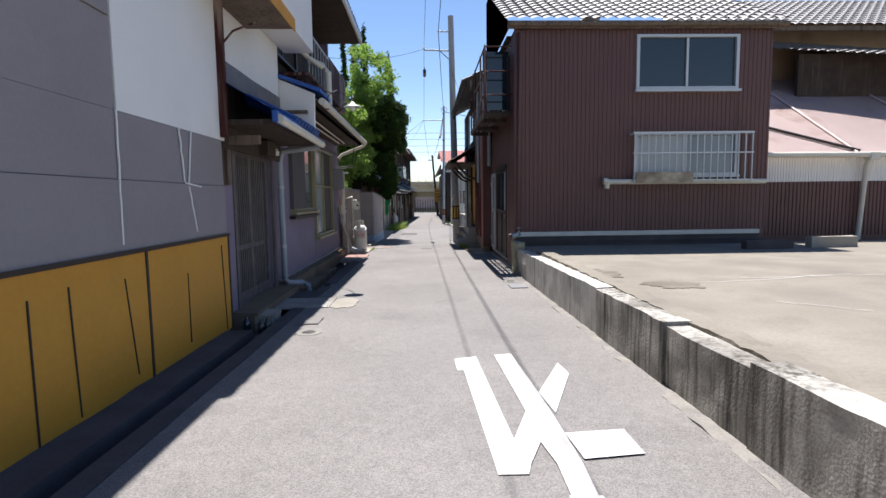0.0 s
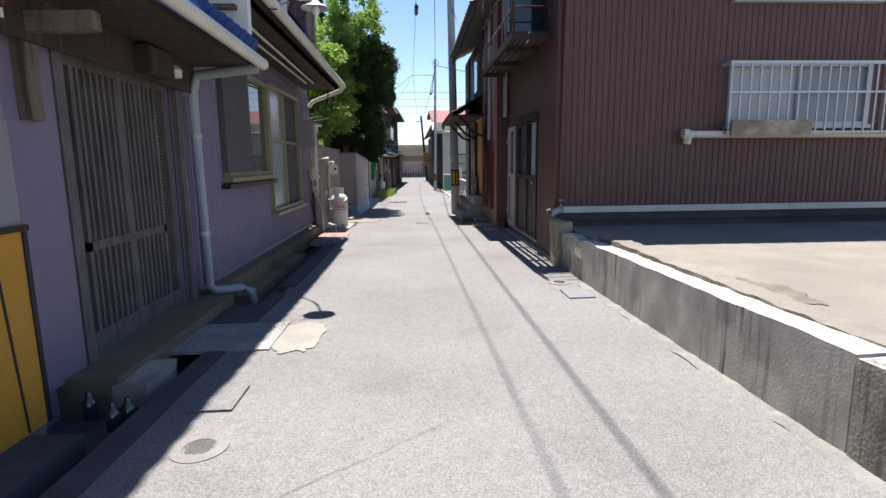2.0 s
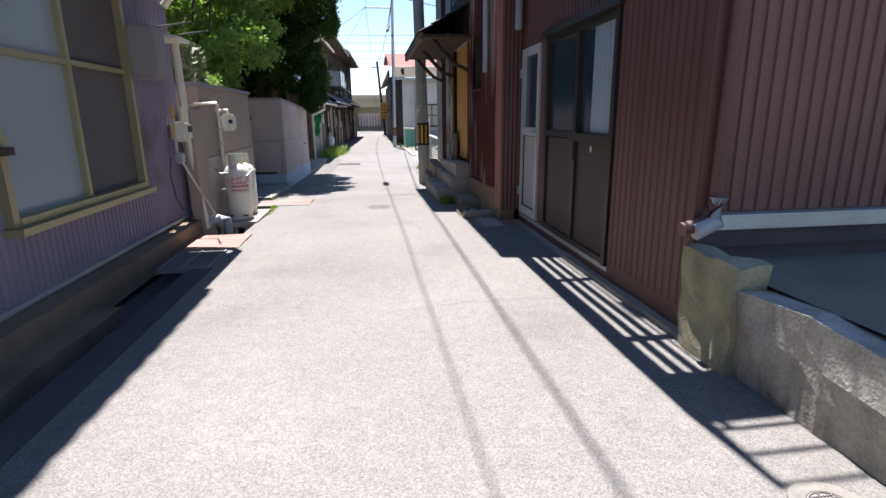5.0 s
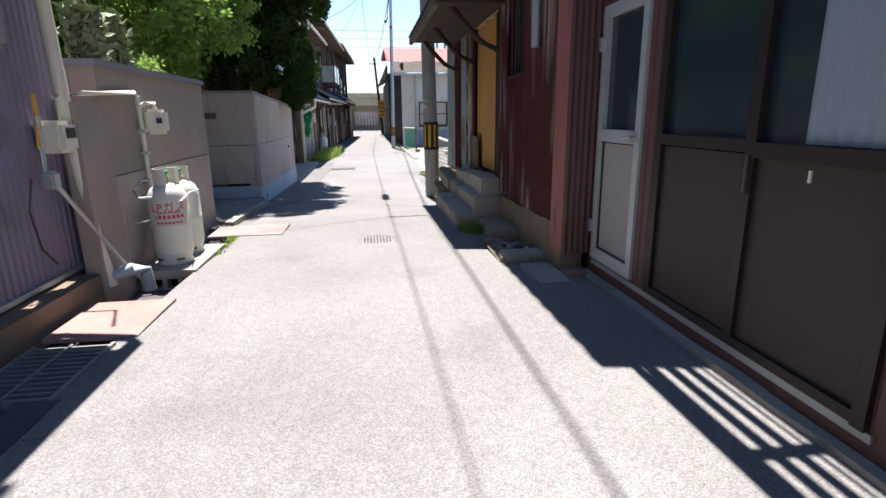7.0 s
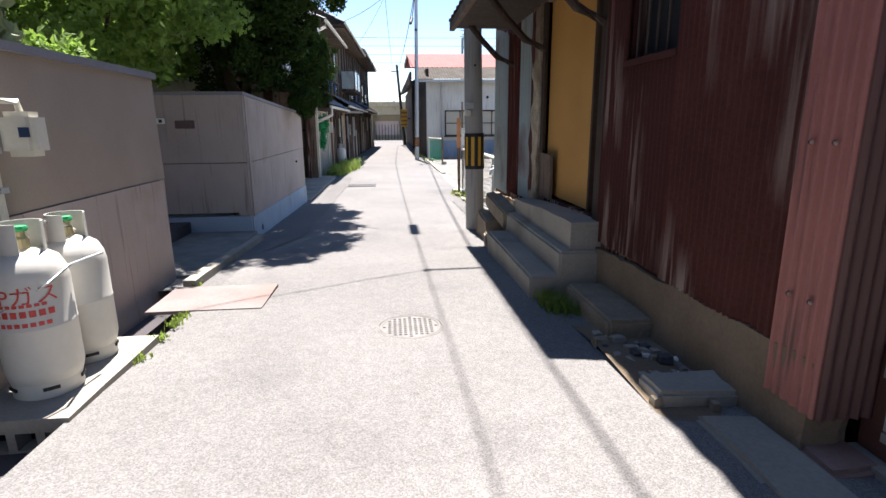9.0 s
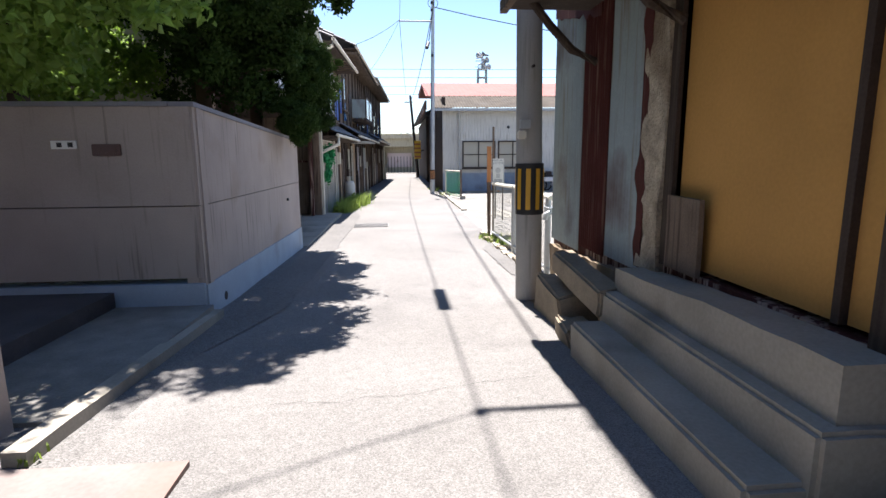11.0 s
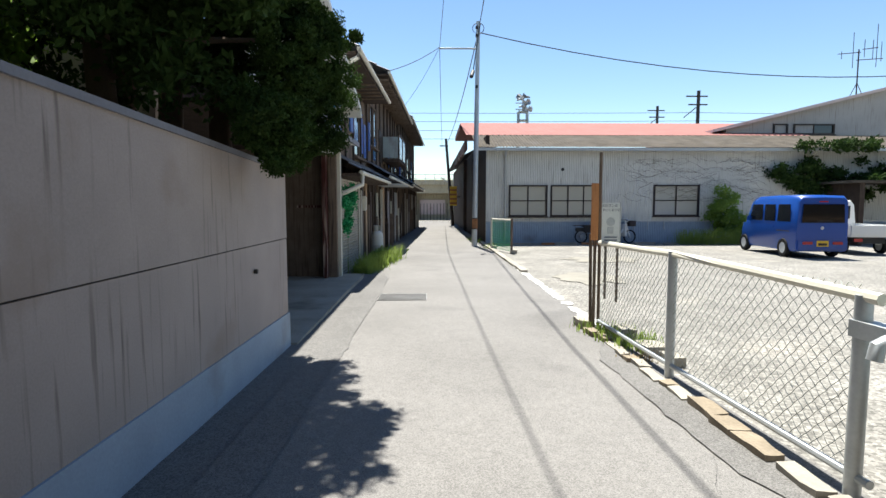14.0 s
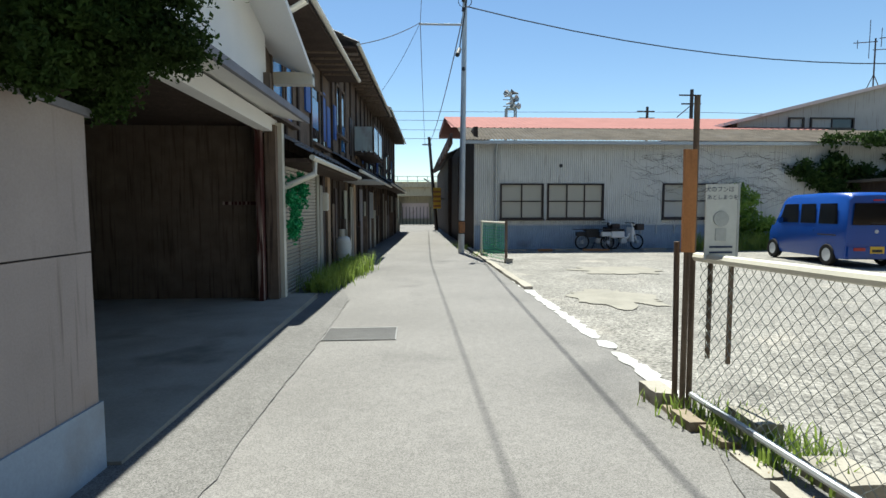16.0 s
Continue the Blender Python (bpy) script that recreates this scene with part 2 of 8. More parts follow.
def wall(bm, axis, face, back, u0, u1, z0, z1, holes=()):
    """A thick wall with openings. axis 'x': it faces along x, between x=face and x=back, and runs in y."""
    at, front = {}, []
    def vert(u, z):
        if (u, z) not in at:
            at[u, z] = bm.verts.new((face, u, z) if axis == "x" else (u, face, z))
        return at[u, z]
    for a, b, c, d in cells(u0, u1, z0, z1, holes):
        front.append(bm.faces.new((vert(a, c), vert(b, c), vert(b, d), vert(a, d))))
    ext = bmesh.ops.extrude_face_region(bm, geom=front, use_keep_orig=True)
    off = Vector((back - face, 0, 0)) if axis == "x" else Vector((0, back - face, 0))
    bmesh.ops.translate(bm, vec=off, verts=[v for v in ext["geom"] if isinstance(v, bmesh.types.BMVert)])
    return bm

def ribbed(bm, axis, face, out, u0, u1, z0, z1, pitch=0.08, depth=0.012, holes=(), round_=False):
    """A ribbed sheet in front of a wall face; out is +1 or -1, the way it faces."""
    for a, b, c, d in cells(u0, u1, z0, z1, holes):
        prof, u = [], a
        steps = [(0, 0), (0.2, 0), (0.32, 1), (0.88, 1), (1.0, 0)] if not round_ else [(k / 8, 0.5 - 0.5 * math.cos(2 * math.pi * k / 8)) for k in range(9)]
        k = math.floor(a / pitch)
        while k * pitch < b:
            prof += [((k + s) * pitch, h) for s, h in steps[:-1]]
            k += 1
        prof = [(min(max(q, a), b), h) for q, h in prof if a - pitch <= q <= b + pitch]
        prof.append((b, 0.5))
        prev = None
        for q, h in prof:
            if prev and q - prev[2] < 1e-4:
                continue
            o = face + out * (0.003 + depth * h)
            p = (o, q) if axis == "x" else (q, o)
            v = (bm.verts.new((*p, c)), bm.verts.new((*p, d)), q)
            if prev:
                bm.faces.new((prev[0], v[0], v[1], prev[1]))
            prev = v
    return bm

def sheet_roof(bm, p0, p1, p2, p3, rows, cols, amp=0.03, thick=0.02, step=0.02):
    """A wavy tiled roof over the quad p0 p1 (eave) p2 p3 (ridge): cols waves along the eave, rows of tiles up the slope."""
    p0, p1, p2, p3 = map(Vector, (p0, p1, p2, p3))
    nrm = (p1 - p0).cross(p3 - p0).normalized()
    if nrm.z < 0:
        nrm = -nrm
    prof = [0.0, 0.55, 0.9, 1.0, 0.9, 0.55]
    n = cols * len(prof)
    last = None
    for r in range(rows):
        for e in (0, 1):
            v = (r + e) / rows
            ring = []
            for i in range(n + 1):
                u = i / n
                q = (p0.lerp(p1, u)).lerp(p3.lerp(p2, u), v)
                ring.append(bm.verts.new(q + nrm * (amp * prof[i % len(prof)] + (step if e == 0 else 0))))
            if last:
                for i in range(n):
                    bm.faces.new((last[i], last[i + 1], ring[i + 1], ring[i]))
            last = ring
    return bm

# ---- more helpers ----
def ab(bm, axis, out, face, d0, d1, u0, u1, z0, z1):
    """A box on a wall face: d is measured outward from it, u along it."""
    a, b = sorted((face + out * d0, face + out * d1))
    return box(bm, a, b, u0, u1, z0, z1) if axis == "x" else box(bm, u0, u1, a, b, z0, z1)

def window(parent, axis, out, face, u0, u1, z0, z1, panes, frame_mat, glass, label, f=0.045, sill=True, rail=None, name="window", depth=0.05):
    """A framed window set into a wall opening; panes: fractions of the width."""
    w = part(name, ab(bmesh.new(), axis, out, face, -0.06, depth, u0 - 0.01, u0 + f, z0, z1), frame_mat, parent, label)
    part("frame", ab(bmesh.new(), axis, out, face, -0.06, depth, u1 - f, u1 + 0.01, z0, z1), frame_mat, w)
    part("frame", ab(bmesh.new(), axis, out, face, -0.06, depth, u0 + f, u1 - f, z1 - f, z1), frame_mat, w)
    part("frame", ab(bmesh.new(), axis, out, face, -0.06, depth + 0.01, u0 + f, u1 - f, z0, z0 + f), frame_mat, w)
    if sill:
        part("sill", ab(bmesh.new(), axis, out, face, -0.05, depth + 0.06, u0 - 0.04, u1 + 0.04, z0 - 0.05, z0 - 0.003), frame_mat, w)
    edges = [u0 + f + (u1 - u0 - 2 * f) * k for k in np.cumsum([0, *panes])]
    for k, (a, b) in enumerate(zip(edges, edges[1:])):
        o = 0.012 * (k % 2)
        g = glass[k % len(glass)] if isinstance(glass, (list, tuple)) else glass
        part("pane", ab(bmesh.new(), axis, out, face, -0.03 + o, -0.024 + o, a + 0.005, b - 0.005, z0 + f, z1 - f), g, w)
        bm = bmesh.new()
        if k:
            ab(bm, axis, out, face, -0.035, 0.02, a - 0.022, a + 0.022, z0 + f, z1 - f)
        if rail:
            ab(bm, axis, out, face, -0.033 + o, 0.012 + o, a + 0.02, b - 0.02, rail - 0.02, rail + 0.02)
        if bm.verts:
            part("mullion", bm, frame_mat, w)
        else:
            bm.free()
    return w

def leaves_mesh(name, blobs, count, size, material, parent=None, seed=1, kind="", up=0.0):
    """Small folded leaves scattered through soft clumps; blobs: centre, radii, weight."""
    rng = np.random.default_rng(seed)
    wts = np.array([b[2] for b in blobs], float)
    pick = rng.choice(len(blobs), count, p=wts / wts.sum())
    cen = np.array([b[0] for b in blobs])[pick]
    rad = np.array([b[1] for b in blobs])[pick]
    d = rng.normal(size=(count, 3))
    d /= np.linalg.norm(d, axis=1)[:, None]
    # small sub-clumps give an uneven outline
    sub = rng.normal(size=(len(blobs), 26, 3))
    sub /= np.linalg.norm(sub, axis=2)[:, :, None]
    s = sub[pick, rng.integers(0, 26, count)]
    p = cen + rad * (0.82 * s * rng.uniform(0.45, 1.0, (count, 1)) + 0.3 * d * rng.uniform(0.2, 1, (count, 1)))
    a = rng.normal(size=(count, 3)); a[:, 2] += up
    a /= np.linalg.norm(a, axis=1)[:, None]
    b = np.cross(a, rng.normal(size=(count, 3)))
    b /= np.linalg.norm(b, axis=1)[:, None]
    c = np.cross(a, b)
    L = (size * rng.uniform(0.6, 1.4, count))[:, None]
    v = np.stack([p, p + a * L * 0.5 + b * L * 0.28 + c * L * 0.1, p + a * L, p + a * L * 0.5 - b * L * 0.28 + c * L * 0.1], 1).reshape(-1, 3)
    i = np.arange(count) * 4
    faces = np.concatenate([np.stack([i, i + 1, i + 2], 1), np.stack([i, i + 2, i + 3], 1)])
    me = bpy.data.meshes.new(name)
    me.from_pydata(v.tolist(), [], faces.tolist())
    me.materials.append(material)
    ob = new(name, me)
    if parent:
        ob.parent = parent
    if kind:
        ob["kind"] = kind
    return ob

def blades(name, spots, count, height, material, label, spread=0.25, seed=3):
    """Bent grass blades round spots (x, y, z), as one tuft."""
    rng = np.random.default_rng(seed)
    v, f = [], []
    for k in range(count):
        x, y, z = spots[rng.integers(0, len(spots))]
        p = np.array([x + rng.normal() * spread, y + rng.normal() * spread * 1.3, z])
        h = height * rng.uniform(0.35, 1.1)
        a = rng.uniform(0, 6.28)
        lean = np.array([math.cos(a), math.sin(a), 0]) * h * rng.uniform(0.1, 0.6)
        w = np.array([-math.sin(a), math.cos(a), 0]) * 0.007
        n = len(v)
        v += [p - w, p + w, p + lean * 0.4 + (0, 0, h * 0.6) + w * 0.8, p + lean * 0.4 + (0, 0, h * 0.6) - w * 0.8, p + lean + (0, 0, h * 0.9)]
        f += [(n, n + 1, n + 2, n + 3), (n + 3, n + 2, n + 4)]
    me = bpy.data.meshes.new(name)
    me.from_pydata([tuple(map(float, q)) for q in v], [], f)
    me.materials.append(material)
    return tagged(new(name, me), label, "weeds", kind="stuff")

def wire(bm, a, b, sag, r=0.012, n=12):
    a, b = Vector(a), Vector(b)
    return tube(bm, [a.lerp(b, k / n) - Vector((0, 0, sag * 4 * (k / n) * (1 - k / n))) for k in range(n + 1)], r, 5)

def uneven(bm, amount, scale=3.0, cuts=0, seed=0.0):
    """Cut long edges and push the points about, for worn stone and concrete."""
    if cuts:
        bmesh.ops.subdivide_edges(bm, edges=bm.edges[:], cuts=cuts, use_grid_fill=True)
    for v in bm.verts:
        v.co += amount * noise.noise_vector(v.co * scale + Vector((seed, 0, 0)))
    return bm

def long_box(x0, x1, y0, y1, z0, z1, step, amount, scale=3.0, sx=2, sz=2, slope=True):
    """A long kerb or wall along y, cut up along its length, following the ground, with worn faces."""
    bm = bmesh.new()
    n = max(1, int((y1 - y0) / step))
    xs = [x0 + (x1 - x0) * i / sx for i in range(sx + 1)]
    zs = [z0 + (z1 - z0) * i / sz for i in range(sz + 1)]
    loop = [(x, z0) for x in xs[:-1]] + [(x1, z) for z in zs[:-1]] + [(x, z1) for x in xs[:0:-1]] + [(x0, z) for z in zs[:0:-1]]
    rings = []
    for j in range(n + 1):
        y = y0 + (y1 - y0) * j / n
        ring = []
        for x, z in loop:
            p = Vector((x, y, z + (gz(y) if slope else 0)))
            ring.append(bm.verts.new(p + amount * noise.noise_vector(p * scale)))
        rings.append(ring)
    m = len(loop)
    for q, w in zip(rings, rings[1:]):
        for k in range(m):
            bm.faces.new((q[k], q[(k + 1) % m], w[(k + 1) % m], w[k]))
    bm.faces.new(rings[0][::-1]); bm.faces.new(rings[-1])
    return bm

def text_mesh(body, size):
    """The outlines of a text as vertices and faces in its own plane."""
    cu = bpy.data.curves.new("letters", "FONT")
    cu.body, cu.size, cu.align_x, cu.align_y = body, size, "CENTER", "CENTER"
    ob = bpy.data.objects.new("letters", cu)
    me = bpy.data.meshes.new_from_object(ob)
    vs, fs = [v.co.copy() for v in me.vertices], [tuple(p.vertices) for p in me.polygons]
    bpy.data.objects.remove(ob); bpy.data.curves.remove(cu); bpy.data.meshes.remove(me)
    return vs, fs

def letters(name, body, size, place, material, parent):
    """A text as a mesh part; place maps (x, y) of the text to a point."""
    vs, fs = text_mesh(body, size)
    me = bpy.data.meshes.new(name)
    me.from_pydata([tuple(place(v.x, v.y)) for v in vs], [], fs)
    me.materials.append(material)
    ob = new(name, me)
    ob.parent = parent
    return ob

for m in (LEAF, LEAFDARK, WEED):
    n, l = m.node_tree.nodes, m.node_tree.links
    b, o = n["Principled BSDF"], n["Material Output"]
    tr, mx = n.new("ShaderNodeBsdfTranslucent"), n.new("ShaderNodeMixShader")
    mx.inputs[0].default_value = 0.12 if m is LEAFDARK else 0.4
    src = b.inputs["Base Color"].links[0].from_socket
    hs = n.new("ShaderNodeHueSaturation")
    hs.inputs["Value"].default_value = 1.8
    l.new(src, hs.inputs["Color"]); l.new(hs.outputs[0], tr.inputs[0])
    l.new(b.outputs[0], mx.inputs[1]); l.new(tr.outputs[0], mx.inputs[2]); l.new(mx.outputs[0], o.inputs[0])

# Concrete with the shade along the left houses put into its dark colour.
DARKCON = mat("shade_dark_concrete", (0.0825, 0.075, 0.0788), 0.85, var=0.25, scale=3, fine=50, bump=0.5, stains=0.4, stain_col=(0.06, 0.055, 0.055))
RED = mat("red_paint", (0.5, 0.05, 0.04), 0.6, var=0.2, scale=20, fine=80, bump=0)
STRIPE = mat("yellow_stripe", (0.6, 0.32, 0.02), 0.45, var=0.1, bump=0.05)
SCREEN = mat("insect_screen", (0.105, 0.095, 0.092), 0.9, var=0.1, fine=300, bump=0.2)
GOLDFRAME = mat("bronze_frame", (0.32, 0.28, 0.16), 0.45, 0.4, var=0.1, scale=4, fine=40, bump=0.05)
DARKFRAME = mat("dark_bronze_frame", (0.028, 0.02, 0.019), 0.45, 0.3, var=0.15, scale=4, fine=40, bump=0.05)
DOORPANEL = mat("dark_door_panel", (0.048, 0.03, 0.025), 0.6, 0.0, var=0.12, scale=2, fine=20, bump=0.03)
DOORGLASS = glass_mat("door_glass", (0.022, 0.04, 0.055), 0.15)
METALPLATE = mat("steel_plate", (0.22, 0.215, 0.21), 0.6, 0.3, var=0.2, scale=3, fine=60, bump=0.3, stains=0.3, stain_col=(0.15, 0.08, 0.05))
HATCH = mat("galvanised_lid", (0.15, 0.155, 0.16), 0.6, 0.2, var=0.15, scale=5, fine=60, bump=0.3)
RUSTPLATE = mat("rusted_plate", (0.27, 0.175, 0.15), 0.8, var=0.2, scale=3, fine=40, bump=0.3, stains=0.8, stain_col=(0.3, 0.12, 0.09))
PINKPLATE = mat("pink_stained_plate", (0.215, 0.178, 0.165), 0.8, var=0.2, scale=4, fine=40, bump=0.3, stains=0.6, stain_col=(0.24, 0.14, 0.115))
CAP = mat("painted_cap", (0.2, 0.2, 0.22), 0.8, var=0.15, scale=3, fine=40, bump=0.2)
BLUEBASE = mat("pale_blue_base", (0.3, 0.36, 0.43), 0.85, var=0.12, scale=3, fine=60, bump=0.3, stains=0.2, stain_col=(0.2, 0.2, 0.19))
PLATE = mat("name_plate", (0.75, 0.74, 0.7), 0.4, var=0.04, bump=0)
BRONZE = mat("brown_plate", (0.09, 0.05, 0.045), 0.4, var=0.2, bump=0.1)
SIGNWHITE = mat("sign_board", (0.6, 0.62, 0.6), 0.5, var=0.08, scale=4, fine=40, bump=0.05, stains=0.25, stain_col=(0.42, 0.42, 0.38))
INK = mat("dark_blue_ink", (0.01, 0.03, 0.09), 0.6, var=0.05, bump=0)
ORANGEWOOD = mat("orange_wood", (0.42, 0.19, 0.08), 0.8, var=0.2, scale=5, fine=70, bump=0.3, streak=0.3, streak_col=(0.25, 0.12, 0.06))
GREENNET = mat("green_net", (0.02, 0.3, 0.1), 0.7, var=0.2, scale=6, fine=60, bump=0.2)
BLUEWIN = glass_mat("blue_window", (0.04, 0.17, 0.4), 0.15)
SHUTTER = mat("shutter_steel", (0.36, 0.34, 0.29), 0.55, 0.2, var=0.12, scale=3, fine=40, bump=0.1, streak=0.3, streak_col=(0.2, 0.15, 0.1))
TAIL = mat("tail_lamp", (0.35, 0.01, 0.01), 0.2, var=0.02, bump=0)
PLATEY = mat("plate_yellow", (0.7, 0.45, 0.03), 0.5, var=0.02, bump=0)
TRUCKW = mat("truck_white", (0.68, 0.68, 0.66), 0.3, var=0.03, bump=0)
RUBBLE = mat("stone", (0.234, 0.194, 0.144), 0.92, var=0.3, scale=5, fine=50, bump=0.6, stains=0.3, stain_col=(0.12, 0.1, 0.07))
FLAKED = mat("flaking_wall", (0.44, 0.375, 0.28), 0.9, var=0.5, scale=9, fine=50, bump=1.0, stains=0.95, stain_col=(0.12, 0.075, 0.045), bump_dist=0.02)
FLOODBASE = mat("house_base", (0.19, 0.145, 0.1), 0.92, var=0.25, scale=3, fine=50, bump=0.6, stains=0.5, stain_col=(0.1, 0.08, 0.06))
TANWALL = mat("tan_clay_wall", (0.34, 0.24, 0.16), 0.9, var=0.2, scale=2, fine=50, bump=0.3, stains=0.5, stain_col=(0.2, 0.13, 0.09))
VIADUCT = mat("viaduct_concrete", (0.42, 0.38, 0.28), 0.9, var=0.12, scale=0.6, fine=20, bump=0.2, streak=0.2)
FROSTW = glass_mat("white_frosted_glass", (0.42, 0.45, 0.45), 0.3)
CURTAIN = glass_mat("curtained_glass", (0.4, 0.38, 0.31), 0.3)
GLAZE = glass_mat("lamp_bulb", (0.7, 0.7, 0.66), 0.2)

MOSSY = mat("mossy_concrete", (0.3, 0.285, 0.2), 0.92, var=0.35, scale=6, fine=50, bump=0.8, stains=0.5, stain_col=(0.13, 0.13, 0.06))
DOORGREY = mat("grey_door_panel", (0.36, 0.345, 0.32), 0.6, var=0.05, scale=2, fine=30, bump=0.03)
PALECON = mat("pale_cement", (0.238, 0.223, 0.191), 0.92, var=0.2, scale=3, fine=40, bump=0.5, stains=0.4, stain_col=(0.22, 0.21, 0.19))
COVER = mat("worn_cast_iron", (0.2, 0.19, 0.18), 0.8, var=0.25, scale=8, fine=60, bump=0.4)
FOOT = mat("gritty_cement", (0.196, 0.187, 0.17), 0.92, var=0.3, scale=6, fine=60, bump=0.6, stains=0.3, stain_col=(0.14, 0.135, 0.125))
# Paler base and fewer stains than OLDWALL, for the stretch beyond y = 5.
PALEWALL = mat("streaked_concrete_wall", (0.43, 0.415, 0.385), 0.92, var=0.22, scale=6, fine=70, bump=0.5, streak=0.42, streak_col=(0.09, 0.085, 0.075), masked=True, crisp=0.03, stains=0.25, stain_col=(0.2, 0.19, 0.165))
OLDASPHALT = asphalt_mat("old_asphalt", (0.15, 0.144, 0.138), 140, 0.66, 1.35, 0.3, (0.14, 0.135, 0.13), 0.8, 0.2)
# Curtain colour with the door glass's sky reflection mixed into it.
CURTAINBLUE = glass_mat("curtain_sky_reflection", (0.3, 0.36, 0.42), 0.3)
MAROON = mat("maroon_rust", (0.075, 0.022, 0.018), 0.8, var=0.4, scale=2, fine=60, bump=0.4, streak=0.15, streak_col=(0.2, 0.13, 0.1), masked=True)
# ---- ground ----
def strip(x0, x1, y0, y1, dz, nx=4, dy=0.5, bumpy=0.0):
    bm = bmesh.new()
    ny = max(1, int((y1 - y0) / dy))
    g = [[bm.verts.new((x0 + (x1 - x0) * i / nx, y0 + (y1 - y0) * j / ny, gz(y0 + (y1 - y0) * j / ny) + dz + bumpy * noise.noise((2.1 * (x0 + (x1 - x0) * i / nx), 1.3 * (y0 + (y1 - y0) * j / ny), 4)))) for i in range(nx + 1)] for j in range(ny + 1)]
    for j in range(ny):
        for i in range(nx):
            bm.faces.new((g[j][i], g[j][i + 1], g[j + 1][i + 1], g[j + 1][i]))
    return bm

bm = bmesh.new()
gy = [-2000, -60, -40, 1, 5, 9, 14, 17, 20, 24, 30, 40, 90, 2500]
rows_ = [[bm.verts.new((x, y, gz(y) - 0.22)) for x in (-2500, 2500)] for y in gy]
for q, w in zip(rows_, rows_[1:]):
    bm.faces.new((q[0], q[1], w[1], w[0]))
tagged(part("ground", bm, GRAVEL), "bare grey earth and gravel round the lane", "ground", kind="structure")
tagged(part("road", strip(-1.62, 1.72, -30, 74, 0.0, 12, 0.5, 0.006), ASPHALT, smooth=True), "sun-bleached grey asphalt lane between old houses", "road", kind="structure")
tagged(part("parking_ground", strip(1.72, 34, 20.3, 41.5, -0.008, 60, 0.5, 0.006), GRAVEL, smooth=True), "pale gravel parking lot with worn patches", "ground", kind="structure")
tagged(part("verge", strip(-2.6, -1.62, 16.75, 74, -0.012, 3, 0.5, 0.01), OLDASPHALT), "grey asphalt strip along the house fronts", "pavement", kind="structure")
# Drain and kerbs carry the house's shade in their dark concrete colour.
tagged(part("drain_channel", strip(-2.4, -1.62, -30, 16.75, -0.16, 2, 0.5, 0.01), DARKCON), "bottom of an open roadside drain, shade put into its dark colour", "drain", kind="structure")
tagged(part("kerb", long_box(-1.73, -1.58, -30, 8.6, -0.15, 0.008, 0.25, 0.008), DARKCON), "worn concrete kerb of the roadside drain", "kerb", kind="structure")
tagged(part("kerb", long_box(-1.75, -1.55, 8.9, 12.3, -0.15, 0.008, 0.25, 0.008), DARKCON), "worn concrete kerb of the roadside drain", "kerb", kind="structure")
# rough darker asphalt along both edges of the lane
def rough_edge(x_out, x_in, y0, y1, seed):
    bm = bmesh.new()
    last, n = None, int((y1 - y0) / 0.12)
    for k in range(n + 1):
        y = y0 + (y1 - y0) * k / n
        taper = min(1, k / 12, (n - k) / 12)
        xi = x_out + (x_in - x_out) * taper + taper * (0.05 * noise.noise((y * 0.5, seed, 0)) + 0.03 * noise.noise((y * 5, seed, 3)))
        v2 = (bm.verts.new((x_out, y, gz(y) + 0.009)), bm.verts.new((xi, y, gz(y) + 0.009)))
        if last:
            bm.faces.new((last[0], last[1], v2[1], v2[0]))
        last = v2
    bmesh.ops.recalc_face_normals(bm, faces=bm.faces[:])
    tagged(part("asphalt_patch", bm, OLDASPHALT), "strip of older coarse dark asphalt at the lane's edge", "road patch", "patches in the lane", "structure")
rough_edge(1.7, 1.22, 19.6, 24.8, 1)
rough_edge(-1.62, -1.3, 18.2, 31, 5)
# patches on the gravel lot
for k, (x, y, rx, ry) in enumerate(((3.0, 29.6, 0.7, 0.9), (4.6, 33.5, 1.0, 0.8))):
    bm = bmesh.new()
    rim = []
    for j in range(60):
        q = 2 * math.pi * j / 60
        w_ = 1 + 0.5 * noise.noise((math.cos(q) * 2, math.sin(q) * 2, k)) + 0.25 * noise.noise((math.cos(q) * 9, math.sin(q) * 9, k))
        rim.append(bm.verts.new((x + rx * math.cos(q) * w_, y + ry * math.sin(q) * w_, gz(y + ry * math.sin(q) * w_) + 0.007)))
    bm.faces.new(rim)
    tagged(part("concrete_patch", bm, PALECON), "pale worn concrete patch in the gravel lot", "patch", "patches in the lot", "structure")
# painted edge line of the lot
rng = random.Random(5)
line = thing("edge_line", "broken white painted line along the lane's edge", "road marking", kind="structure")
y = 24.9
while y < 37:
    ln = rng.uniform(0.3, 1.9)
    bm = bmesh.new()
    n = max(3, int(ln / 0.09))
    left, right = [], []
    for k in range(n + 1):
        yy = y + ln * k / n
        x = 1.62 + (yy - 25) * 0.012
        left.append((x + rng.uniform(-0.025, 0.025) + (0.04 if k in (0, n) else 0), yy + rng.uniform(-0.02, 0.02)))
        right.append((x + 0.16 + rng.uniform(-0.05, 0.02) - (0.03 if k in (0, n) else 0), yy + rng.uniform(-0.02, 0.02)))
    for k in range(n):
        q = [left[k], right[k], right[k + 1], left[k + 1]]
        bm.faces.new([bm.verts.new((u, v, gz(v) + 0.008)) for u, v in q])
    bmesh.ops.remove_doubles(bm, verts=bm.verts[:], dist=0.0005)
    part("dash", bm, WHITEPAINT, line)
    y += ln + rng.choice((0.015, 0.03, 0.08, 0.16))

